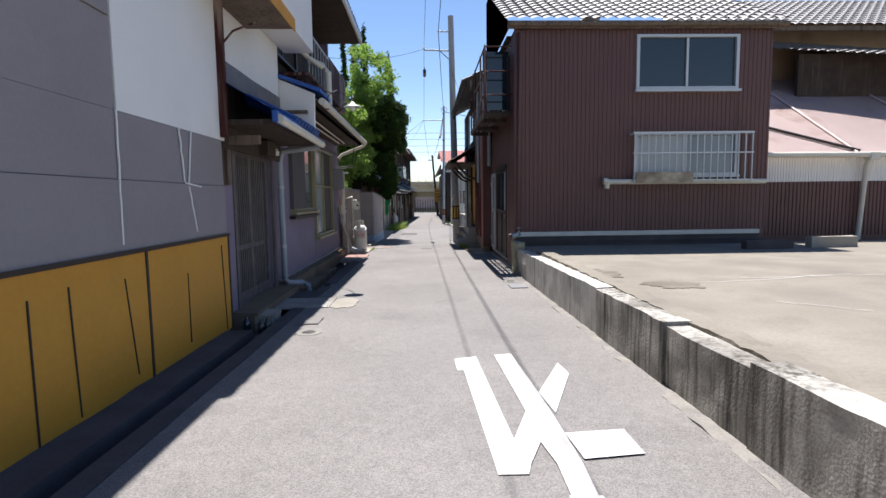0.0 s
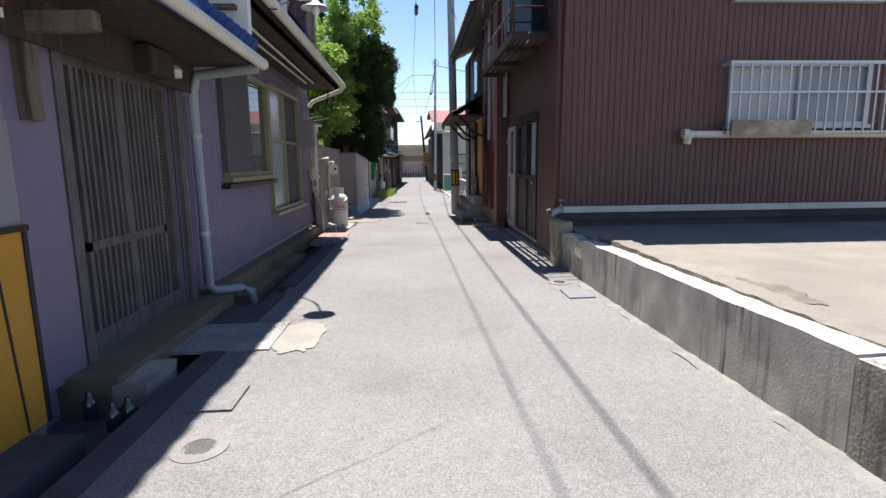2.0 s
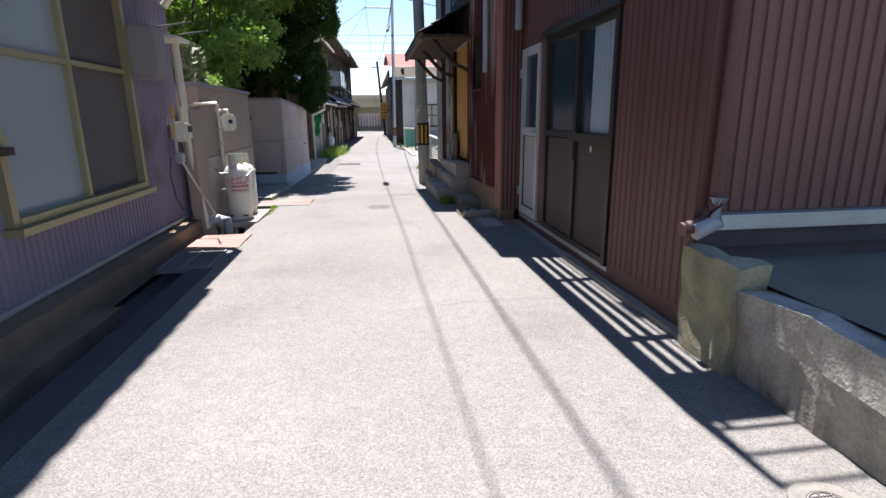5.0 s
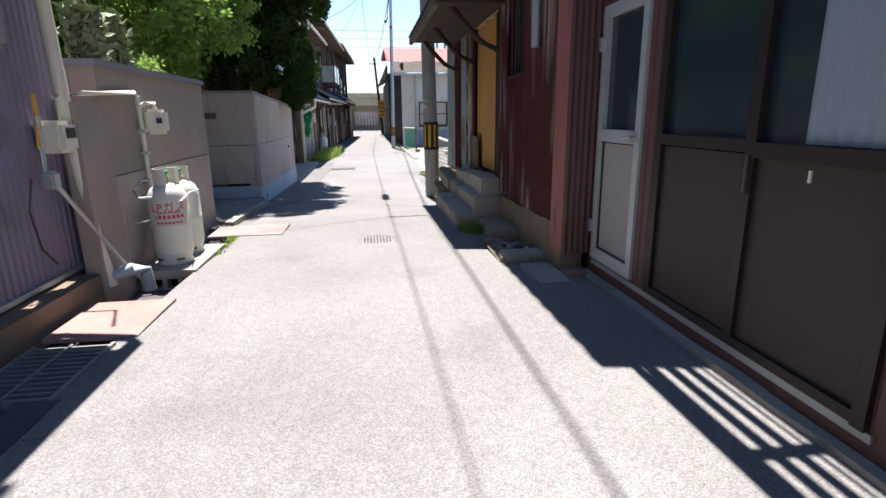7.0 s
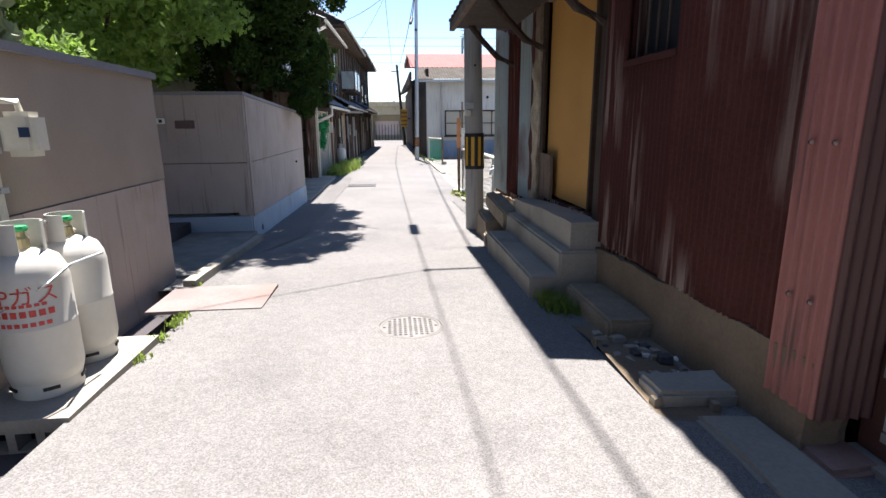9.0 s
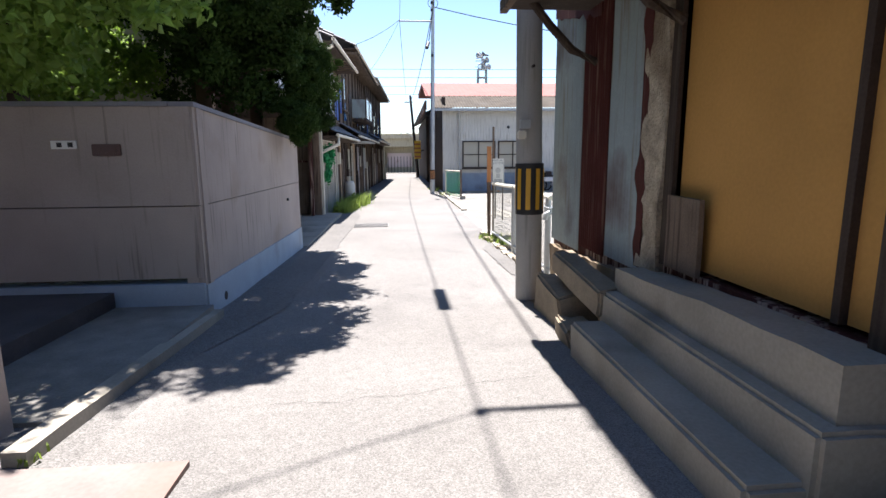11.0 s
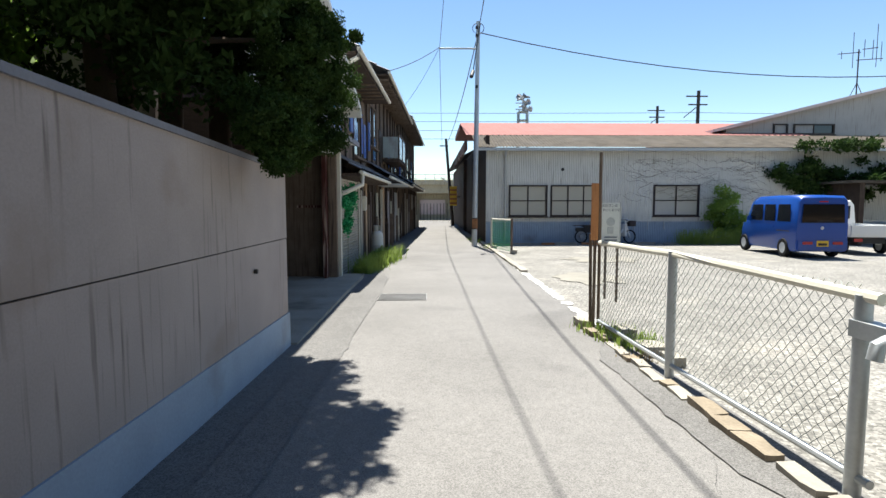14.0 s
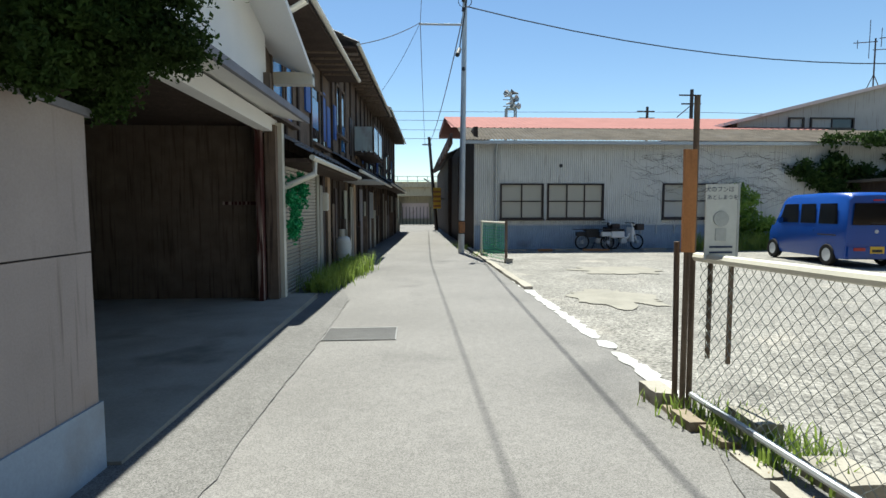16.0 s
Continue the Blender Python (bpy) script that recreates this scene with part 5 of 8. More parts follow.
# lower tiled eave
ev = part("eave", sheet_roof(bmesh.new(), (-1.62, 9.0, 2.86), (-1.62, 14.0, 2.84), (-2.6, 14.0, 3.4), (-2.6, 9.0, 3.4), 5, 30, 0.03, step=0.02), TILE, h, "tiled lower eave")
ev["kind"] = "stuff"
part("soffit", bx(-2.35, -1.66, 8.25, 13.95, 2.72, 2.76), DARKWOOD, h, "dark timber soffit")
part("rafter_board", bx(-1.7, -1.66, 8.25, 13.95, 2.72, 2.85), DARKWOOD, h)
part("gutter", tube(bmesh.new(), [(-1.57, 8.3, 2.83), (-1.57, 14.05, 2.8)], 0.055, 12), CREAM, h, "cream plastic gutter", smooth=True)
part("gutter_drop", tube(bmesh.new(), [(-1.57, 14.05, 2.8), (-1.62, 14.1, 2.72), (-2.2, 14.12, 2.5), (-2.28, 14.1, 2.4)], 0.04, 10), CREAM, h, smooth=True)
for k in range(2):
    part("laundry_pole", tube(bmesh.new(), [(-1.85 - 0.12 * k, 8.3, 2.66 - 0.02 * k), (-1.9 - 0.12 * k, 12.6, 2.64)], 0.014, 8), CREAM, h)
part("bamboo_pole", tube(bmesh.new(), [(-1.9, 8.25, 2.42), (-2.15, 13.2, 2.4)], 0.012, 8), GREYWOOD, h)
for y in (13.7, 14.3):
    part("hanger", tube(bmesh.new(), [(-1.8, y, 2.74), (-1.9, y + 0.1, 2.2), (-2.25, y + 0.1, 2.15)], 0.012, 6), BLACK, h)
# white side wall between the awnings, and the upper storey
def slanted(y0, y1, pts):
    bm = bmesh.new()
    a, b = [[bm.verts.new((x, y, z)) for x, z in pts] for y in (y0, y1)]
    bm.faces.new(a); bm.faces.new(b[::-1])
    for k in range(len(pts)):
        bm.faces.new((a[k], a[k - 1], b[k - 1], b[k]))
    return bm
part("white_return", slanted(8.14, 8.24, [(BX - 0.05, 2.2), (-1.67, 2.28), (-1.66, 2.92), (BX - 0.05, 3.2)]), WHITEWALL, h, "white plastered sleeve wall")
part("blue_roof", slanted(8.1, 8.95, [(BX - 0.1, 3.22), (-1.55, 2.93), (-1.55, 2.98), (BX - 0.1, 3.27)]), TARP, h, "blue painted tin roof")
for k in range(4):
    part("roof_rib", slanted(8.16 + 0.22 * k, 8.19 + 0.22 * k, [(BX - 0.1, 3.27), (-1.56, 2.98), (-1.56, 3.0), (BX - 0.1, 3.29)]), TARP, h)
part("upper_ledge", bx(BX - 0.05, -1.75, 8.06, 8.13, 2.62, 2.66), GREYWOOD, h)
part("upper_wall", bx(-7, -2.65, 5.8, 14.6, 3.0, 5.4), DARKWOOD, h, "dark timber upper wall")
window(h, "x", 1, -2.65, 9.2, 11.2, 3.9, 5.0, (0.5, 0.5), DARKFRAME, WINGLASS, "dark timber upper window")
up = part("upper_roof", sheet_roof(bmesh.new(), (-1.55, 5.6, 5.35), (-1.55, 13.7, 5.35), (-4.2, 13.7, 6.6), (-4.2, 5.6, 6.6), 9, 34, 0.03, step=0.02), TILE, h)
up["kind"] = "stuff"
part("upper_soffit", bx(-2.7, -1.58, 5.6, 13.65, 5.2, 5.26), DARKWOOD, h)
part("barge", bx(-1.6, -1.54, 5.6, 13.7, 5.2, 5.36), WHITEWALL, h)
bal = part("balcony", bx(-2.65, -1.95, 9.3, 13.4, 3.45, 3.5), RUST, h, "rust-brown balcony with a panelled side")
part("side_panel", bx(-2.0, -1.95, 11.3, 13.4, 3.5, 4.25), RUST, bal)
for k in range(8):
    y = 9.35 + 0.27 * k
    part("baluster", tube(bmesh.new(), [(-1.97, y, 3.5), (-1.97, y, 4.2)], 0.014, 6), GALV, bal)
part("handrail", tube(bmesh.new(), [(-1.97, 9.3, 4.2), (-1.97, 11.35, 4.2)], 0.02, 8), GALV, bal)
part("flue", tube(bmesh.new(), [(-2.3, 9.0, 4.4), (-2.1, 9.0, 3.9), (-2.0, 9.4, 3.75), (-1.8, 9.7, 3.7), (-1.72, 9.75, 3.6), (-1.72, 9.75, 3.0)], 0.06, 12), CREAM, h, "white vent pipe", smooth=True)
# street lamp on an arm
lamp = thing("wall_lamp", "enamelled lamp on a curled iron arm under the eave", "lamp")
arm = [(-1.55, 9.42, 2.8), (-1.46, 9.5, 2.9), (-1.36, 9.42, 2.99), (-1.26, 9.25, 3.04), (-1.19, 9.02, 3.05), (-1.17, 8.84, 2.98), (-1.17, 8.79, 2.88)]
part("arm", tube(bmesh.new(), arm, 0.011, 8), BLACK, lamp, smooth=True)
part("curl", tube(bmesh.new(), [(-1.55 + 0.12 * math.cos(a), 8.62, 2.9 + 0.14 * math.sin(a)) for a in [k * 0.5 for k in range(11)]], 0.008, 6), BLACK, lamp, smooth=True)
part("shade", lathe([(0.02, 0.07), (0.04, 0.06), (0.055, 0.035), (0.138, 0.0), (0.145, -0.01), (0.134, -0.01), (0.045, 0.014), (0.025, 0.03)], 28, (-1.17, 8.79, 2.83)), GALV, lamp, "pale enamelled shade", smooth=True)
part("bulb", lathe([(0.01, 0.02), (0.035, 0.0), (0.045, -0.04), (0.03, -0.075), (0.0, -0.085)], 16, (-1.17, 8.79, 2.84)), GLAZE, lamp, smooth=True)
part("cable", tube(bmesh.new(), [(-1.56, 8.5, 2.85), (-1.5, 8.6, 3.0), (-1.4, 8.65, 3.06), (-1.28, 8.72, 3.0), (-1.19, 8.79, 2.92)], 0.007, 6), BLACK, lamp)
part("cable", tube(bmesh.new(), [(-1.57, 8.7, 2.8), (-1.46, 8.8, 2.88), (-1.32, 8.82, 2.9), (-1.2, 8.8, 2.9)], 0.006, 6), BLACK, lamp)
# end of the house: flue, meter and pipes
part("gas_meter", bx(-2.3, -2.04, 12.99, 13.32, 1.57, 2.06), GREYWALL, h, "grey boiler box on the wall", bevel=0.03)
part("hood", bx(-2.3, -2.0, 13.5, 13.95, 2.0, 2.03), CREAM, h)
part("vent_pipe", tube(bmesh.new(), [(-2.18, 14.0, 2.02), (-2.17, 14.02, 1.1), (-2.14, 14.06, 0.3), (-2.1, 14.1, -0.1)], 0.045, 12), CREAM, h, "white plastic drain pipe", smooth=True)
mt = part("gas_meter", bx(-2.28, -2.1, 13.78, 14.0, 0.95, 1.17), CREAM, h, "cream gas meter", bevel=0.03)
part("dial", bx(-2.12, -2.092, 13.84, 13.95, 1.05, 1.12), BLACK, mt)
part("gas_pipe", tube(bmesh.new(), [(-2.2, 13.72, 1.34), (-2.2, 13.72, 1.2), (-2.21, 13.7, 1.0)], 0.014, 8), STRIPE, h, "yellow gas pipe")
part("gas_pipe", tube(bmesh.new(), [(-2.2, 13.72, 1.2), (-2.2, 13.7, 0.8), (-2.18, 13.8, 0.7), (-2.0, 14.2, 0.0), (-1.95, 14.3, -0.12)], 0.018, 8), GALV, h, smooth=True)
part("valve", bx(-2.22, -2.14, 13.66, 13.76, 0.72, 0.84), GALV, h, bevel=0.015)
part("hose", tube(bmesh.new(), [(-2.24, 13.6, 0.8), (-2.23, 13.5, 0.6), (-2.2, 13.5, 0.35), (-2.18, 13.6, 0.22)], 0.008, 6), BLACK, h)
part("elbow", tube(bmesh.new(), [(-2.1, 14.1, -0.02), (-1.98, 14.2, 0.0), (-1.9, 14.25, -0.03), (-1.89, 14.26, -0.2)], 0.05, 12), PVC, h, smooth=True)
for k, (x, y) in enumerate(((-2.06, 5.95), (-1.85, 5.8), (-1.8, 5.86))):
    tagged(part("bottle", lathe([(0.0, 0), (0.035, 0), (0.04, 0.02), (0.04, 0.1), (0.02, 0.13), (0.014, 0.16), (0.0, 0.16)], 14, (x, y, gz(y) - 0.09)), WINGLASS, smooth=True), "small crumpled plastic bottle by the drain", "bottle", "bottles by the drain")

# ---- stuccoed garden wall ----
w1 = tagged(part("wall_stucco", uneven(bx(-2.32, -2.13, 14.45, 17.2, 0.72, 1.58), 0.006, 2, 3), STUCCO), "rough brown stuccoed garden wall", "wall", kind="structure")
part("lower_wall", uneven(bx(-2.32, -2.12, 14.45, 17.16, -0.5, 0.715), 0.006, 2, 3), RENDERED, w1, "smoother lower band")
part("cap", bx(-2.35, -2.1, 14.42, 17.22, 1.58, 1.63), CAP, w1, "painted cap")
part("end_wall", bx(-3.6, -2.33, 14.46, 14.62, -0.4, 1.57), RENDERED, w1)
part("end_cap", bx(-3.6, -2.36, 14.44, 14.64, 1.575, 1.625), CAP, w1)
part("far_end", bx(-4.2, -2.33, 17.0, 17.16, -0.5, 1.57), RENDERED, w1)
part("inner_pillar", bx(-2.22, -2.1, 14.0, 14.45, -0.4, 1.3), STUCCO, w1)
pipe = thing("gas_piping", "white gas pipe with a meter on the garden wall", "pipe")
part("run", tube(bmesh.new(), [(-2.2, 13.95, 1.33), (-2.09, 14.1, 1.36), (-2.09, 15.02, 1.4), (-2.09, 15.08, 1.37), (-2.09, 15.09, 0.6), (-2.09, 15.09, 0.45)], 0.02, 8), CREAM, pipe, smooth=True)
part("branch", tube(bmesh.new(), [(-2.09, 15.09, 1.28), (-2.05, 15.12, 1.31), (-2.0, 15.2, 1.31), (-2.0, 15.22, 1.24)], 0.018, 8), CREAM, pipe, smooth=True)
mt = part("meter", bx(-2.09, -1.91, 15.15, 15.29, 1.03, 1.26), CREAM, pipe, "cream gas meter", bevel=0.03)
part("dial", bx(-1.98, -1.93, 15.144, 15.152, 1.13, 1.18), INK, mt)
for z in (0.85, 1.05):
    part("clip", bx(-2.125, -2.06, 15.06, 15.12, z, z + 0.03), GALV, pipe)

# ---- gas cylinders ----
def cylinder_tank(x, y, z, r, hh, lettered, label):
    t = thing("gas_cylinder", label, "gas cylinder", "gas cylinders")
    s = hh / 0.98
    prof = [(0.0, 0.055), (r * 0.8, 0.055), (r * 0.93, 0.08), (r, 0.13), (r, 0.40 * s), (r * 1.012, 0.405 * s), (r * 1.012, 0.415 * s), (r, 0.42 * s), (r, 0.66 * s), (r * 0.95, 0.72 * s), (r * 0.8, 0.78 * s), (r * 0.5, 0.82 * s), (r * 0.2, 0.83 * s), (0.0, 0.83 * s)]
    body = part("body", lathe(prof, 40, (0, 0, 0)), TANKW, t, smooth=True)
    part("foot_ring", lathe([(r * 0.84, 0), (r * 0.9, 0), (r * 0.9, 0.1), (r * 0.84, 0.1)], 32), TANKW, t, smooth=True)
    for k in range(5):
        a = k * 1.256 + 0.3
        m = part("foot_slot", bx(-0.005, 0.005, -0.035, 0.035, -0.008, 0.008), BLACK, t)
        m.matrix_local = Matrix.Translation((r * 0.9 * math.cos(a), r * 0.9 * math.sin(a), 0.05)) @ Matrix.Rotation(a, 4, "Z")
    # collar open at one side
    bm = bmesh.new()
    cr, z0, z1 = r * 0.52, 0.79 * s, 0.98 * s
    n = 26
    ring = []
    for k in range(n + 1):
        a = -2.5 + 5.0 * k / n
        ring.append([bm.verts.new((q * math.cos(a), q * math.sin(a), zz)) for q, zz in ((cr, z0), (cr + 0.006, z0), (cr + 0.006, z1), (cr, z1))])
    for q, w in zip(ring, ring[1:]):
        for k in range(4):
            bm.faces.new((q[k], q[(k + 1) % 4], w[(k + 1) % 4], w[k]))
    bm.faces.new(ring[0]); bm.faces.new(ring[-1][::-1])
    c = part("collar", bm, TANKW, t, smooth=True)
    c.rotation_euler = (0, 0, 2.6)
    v = part("valve", lathe([(0.0, 0), (0.028, 0), (0.03, 0.06), (0.018, 0.07), (0.018, 0.11), (0.0, 0.11)], 12, (0, 0, 0.82 * s)), GOLDFRAME, t, "brass valve")
    part("handwheel", lathe([(0.0, 0), (0.03, 0.0), (0.034, 0.012), (0.03, 0.024), (0.0, 0.024)], 10, (0, 0, 0.93 * s)), GREENNET, v)
    if lettered:
        def on(u, w_, ang=-1.25):
            a = ang + u / r
            return ((r + 0.003) * math.cos(a), (r + 0.003) * math.sin(a), w_)
        letters("lettering", "LPガス", 0.1, lambda x_, y_: on(x_, y_ + 0.6 * s), RED, body)
        for k, (w0, hh_) in enumerate(((0.2, 0.022), (0.26, 0.045), (0.22, 0.03))):
            zc = (0.545 - 0.055 * k) * s
            bm = bmesh.new()
            for c_ in range(7):
                u = -w0 / 2 + w0 * c_ / 7
                bm.faces.new([bm.verts.new(on(a_, b_)) for a_, b_ in ((u, zc), (u + w0 / 10, zc), (u + w0 / 10, zc + hh_ * 0.7), (u, zc + hh_ * 0.7))])
            part("printed_line", bm, RED, body)
    t.location = (x, y, z)
    return t
slab_z = gz(14.6) + 0.025
sl = thing("block_stand", "concrete slab on hollow blocks beside the lane", "slab")
part("slab", uneven(bx(-2.1, -1.6, 14.52, 15.5, slab_z - 0.05, slab_z), 0.005, 4, 2), CONCRETE, sl)
for y0 in (14.54, 14.9):
    b_ = part("hollow_block", wall(bmesh.new(), "y", y0, y0 + 0.1, -2.08, -1.6, slab_z - 0.2, slab_z - 0.05, [(-2.03, -1.9, slab_z - 0.17, slab_z - 0.08), (-1.86, -1.77, slab_z - 0.17, slab_z - 0.08), (-1.73, -1.64, slab_z - 0.17, slab_z - 0.08)]), CONCRETE, sl)
part("hollow_block", bx(-2.08, -1.6, 15.3, 15.45, slab_z - 0.25, slab_z - 0.05), CONCRETE, sl)
cylinder_tank(-1.87, 14.85, slab_z, 0.168, 0.86, True, "white gas cylinder with red lettering on a slab")
cylinder_tank(-1.885, 15.24, slab_z, 0.165, 0.84, False, "white gas cylinder with a light rust band on a slab")
hose = thing("gas_hose", "thin grey gas hose from cylinders to the wall pipe", "hose")
part("tube", tube(bmesh.new(), [(-2.09, 15.09, 0.62), (-2.12, 14.95, 0.62), (-2.12, 14.78, 0.56), (-2.04, 14.68, 0.5), (-1.94, 14.72, 0.5), (-1.86, 14.82, 0.57), (-1.845, 14.86, 0.6)], 0.014, 8), GALV, hose, smooth=True)
part("tube", tube(bmesh.new(), [(-2.09, 15.09, 0.66), (-2.0, 15.1, 0.7), (-1.9, 15.2, 0.68), (-1.86, 15.26, 0.62)], 0.011, 8), CREAM, hose, smooth=True)
ch = thing("chain", "thin steel chain holding the gas cylinders", "chain")
part("links", tube(bmesh.new(), [(-2.12, 14.66, 0.28), (-2.0, 14.68, 0.3), (-1.88, 14.69, 0.36), (-1.72, 14.74, 0.46), (-1.68, 14.86, 0.52), (-1.72, 15.05, 0.5), (-1.7, 15.2, 0.5)], 0.007, 6), GALV, ch)

# ---- entrance platform and rendered garden wall ----
pl = tagged(part("entrance_platform", uneven(bx(-6.0, -1.9, 17.2, 19.38, -0.6, -0.2), 0.006, 2, 2), FOOT), "stained concrete entrance platform, its upper step darkened as shade", "platform", kind="structure")
part("edge", long_box(-1.93, -1.82, 16.8, 19.4, -0.4, 0.06, 0.3, 0.004, 3, 1, 1), CONCRETE, pl)
# Dark concrete here also holds the tree's shade in its colour.
part("upper_step", bx(-6.0, -2.75, 17.3, 19.38, -0.25, -0.06), DARKCON, pl)
GWX = -1.95
gw = thing("wall_garden", "rendered garden wall with a groove, cap and pale blue base", "wall", kind="structure")
def sloped(x0, x1, y0, y1, za0, zb0, za1, zb1, n=16):
    bm = bmesh.new()
    rings = []
    for j in range(n + 1):
        y, t = y0 + (y1 - y0) * j / n, j / n
        lo, hi = za0 + (za1 - za0) * t, zb0 + (zb1 - zb0) * t
        rings.append([bm.verts.new((x, y, z)) for x, z in ((x0, lo), (x1, lo), (x1, hi), (x0, hi))])
    for q, w in zip(rings, rings[1:]):
        for k in range(4):
            bm.faces.new((q[k], q[(k + 1) % 4], w[(k + 1) % 4], w[k]))
    bm.faces.new(rings[0][::-1]); bm.faces.new(rings[-1])
    return bm
part("upper_face", sloped(-2.12, GWX, 19.4, 24.05, 0.71, 1.565, 0.71, 1.4), RENDERED, gw)
part("lower_face", sloped(-2.12, GWX - 0.006, 19.4, 24.06, -0.02, 0.7, -0.1, 0.7), RENDERED, gw)
part("base", sloped(-2.12, GWX + 0.008, 19.4, 24.08, -0.6, -0.02, -0.7, -0.1), BLUEBASE, gw, "pale blue rendered base")
part("groove", sloped(-2.1, GWX - 0.02, 19.42, 24.04, 0.69, 0.72, 0.69, 0.72), DARKFRAME, gw)
part("cap", sloped(-2.15, GWX + 0.02, 19.38, 24.1, 1.565, 1.605, 1.4, 1.44), CAP, gw, "dark weathered cap")
part("corner_strip", bx(-1.965, GWX + 0.014, 19.46, 19.56, -0.02, 1.56), RENDERED, gw)
part("weep_pipe", tube(bmesh.new(), [(GWX - 0.06, 19.86, -0.24), (GWX + 0.012, 19.86, -0.24)], 0.045, 14), BLACK, gw)
part("hook", tube(bmesh.new(), [(GWX, 23.0, 0.48), (GWX + 0.03, 23.0, 0.48)], 0.02, 8), BLACK, gw)
wg = thing("wall_gate", "rendered garden wall with a white name plate", "wall", kind="structure")
part("upper_face", uneven(bx(-6.5, -1.97, 19.385, 19.55, 0.71, 1.565), 0.003, 2), RENDERED, wg)
part("lower_face", uneven(bx(-6.5, -1.97, 19.39, 19.55, 0.05, 0.7), 0.003, 2), RENDERED, wg)
part("skirting", bx(-6.5, -1.96, 19.36, 19.55, -0.2, 0.0), BLUEBASE, wg, "pale painted skirting")
part("cap", bx(-6.5, -2.14, 19.36, 19.57, 1.565, 1.605), CAP, wg)
np_ = part("name_plate", bx(-3.13, -2.92, 19.37, 19.384, 1.21, 1.28), PLATE, wg, "white name plate", bevel=0.003)
for k in range(2):
    part("character", bx(-3.08 + 0.09 * k, -3.04 + 0.09 * k, 19.366, 19.371, 1.225, 1.265), BLACK, np_)
lt = part("letter_slot", bx(-2.8, -2.56, 19.365, 19.384, 1.15, 1.25), BRONZE, wg, "bronze plate", bevel=0.006)
part("flap", bx(-2.76, -2.6, 19.355, 19.366, 1.175, 1.225), BRONZE, lt)
tagged(part("dwelling", bx(-12, -7.5, 15.0, 24.0, -0.5, 5.0), DARKWOOD), "dark dwelling hidden behind garden trees", "house")
# ---- garage ----
h = thing("garage", "white plastered garage with an open dark bay", "garage")
part("far_wall", wall(bmesh.new(), "y", 29.5, 29.6, -8.5, -2.45, -0.6, 3.0), GREYWOOD, h, "dark brown sheeted inner wall")
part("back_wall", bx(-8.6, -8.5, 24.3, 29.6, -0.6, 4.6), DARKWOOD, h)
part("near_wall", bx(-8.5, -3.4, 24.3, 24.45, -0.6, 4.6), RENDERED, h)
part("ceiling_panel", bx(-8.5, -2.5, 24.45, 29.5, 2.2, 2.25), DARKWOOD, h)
part("post", bx(-2.52, -2.36, 29.36, 29.5, -0.5, 2.2), GREYWOOD, h, "weathered timber post")
part("shutter_rail", bx(-2.62, -2.54, 29.2, 29.36, -0.5, 2.2), RUST, h)
part("pale_post", bx(-2.44, -2.3, 29.52, 29.66, -0.5, 2.25), CREAM, h)
part("latch_bar", bx(-3.2, -2.7, 29.46, 29.49, 1.0, 1.05), RUST, h)
part("header", bx(-2.58, -2.4, 24.3, 29.66, 2.1, 2.3), WHITEWALL, h)
part("upper_wall", bx(-2.75, -2.55, 24.3, 29.66, 2.3, 5.2), WHITEWALL, h, "white plastered upper wall")
bm = bmesh.new()
vs = [bm.verts.new(p) for p in ((-2.6, 24.1, 2.5), (-1.95, 24.1, 2.22), (-1.95, 29.8, 2.36), (-2.6, 29.8, 2.62), (-2.6, 24.1, 2.42), (-1.95, 24.1, 2.16), (-1.95, 29.8, 2.3), (-2.6, 29.8, 2.42))]
for f_ in ((0, 1, 2, 3), (7, 6, 5, 4), (0, 4, 5, 1), (1, 5, 6, 2), (2, 6, 7, 3), (3, 7, 4, 0)):
    bm.faces.new([vs[i] for i in f_])
part("canopy", bm, WHITEWALL, h, "white sloping canopy")
part("canopy_edge", sloped(-1.98, -1.93, 24.08, 29.82, 2.15, 2.24, 2.29, 2.38), CAP, h)
bm = bmesh.new()
vs = [bm.verts.new(p) for p in ((-1.95, 24.0, 4.9), (-2.7, 24.0, 5.2), (-2.7, 30.4, 3.45), (-1.95, 30.4, 3.1), (-1.95, 24.0, 4.98), (-2.7, 24.0, 5.28), (-2.7, 30.4, 3.55), (-1.95, 30.4, 3.2))]
for f_ in ((0, 1, 2, 3), (7, 6, 5, 4), (0, 4, 5, 1), (1, 5, 6, 2), (2, 6, 7, 3), (3, 7, 4, 0)):
    bm.faces.new([vs[i] for i in f_])
part("gable_eave", bm, WHITEWALL, h, "white sloping gable eave")
part("eave_end", bx(-2.6, -1.95, 30.25, 30.42, 3.0, 3.2), CREAM, h)
part("apron", uneven(bx(-8.4, -1.88, 24.1, 29.9, -0.7, -0.45), 0.008, 2, 3), CONCRETE, h, "smooth grey concrete apron")
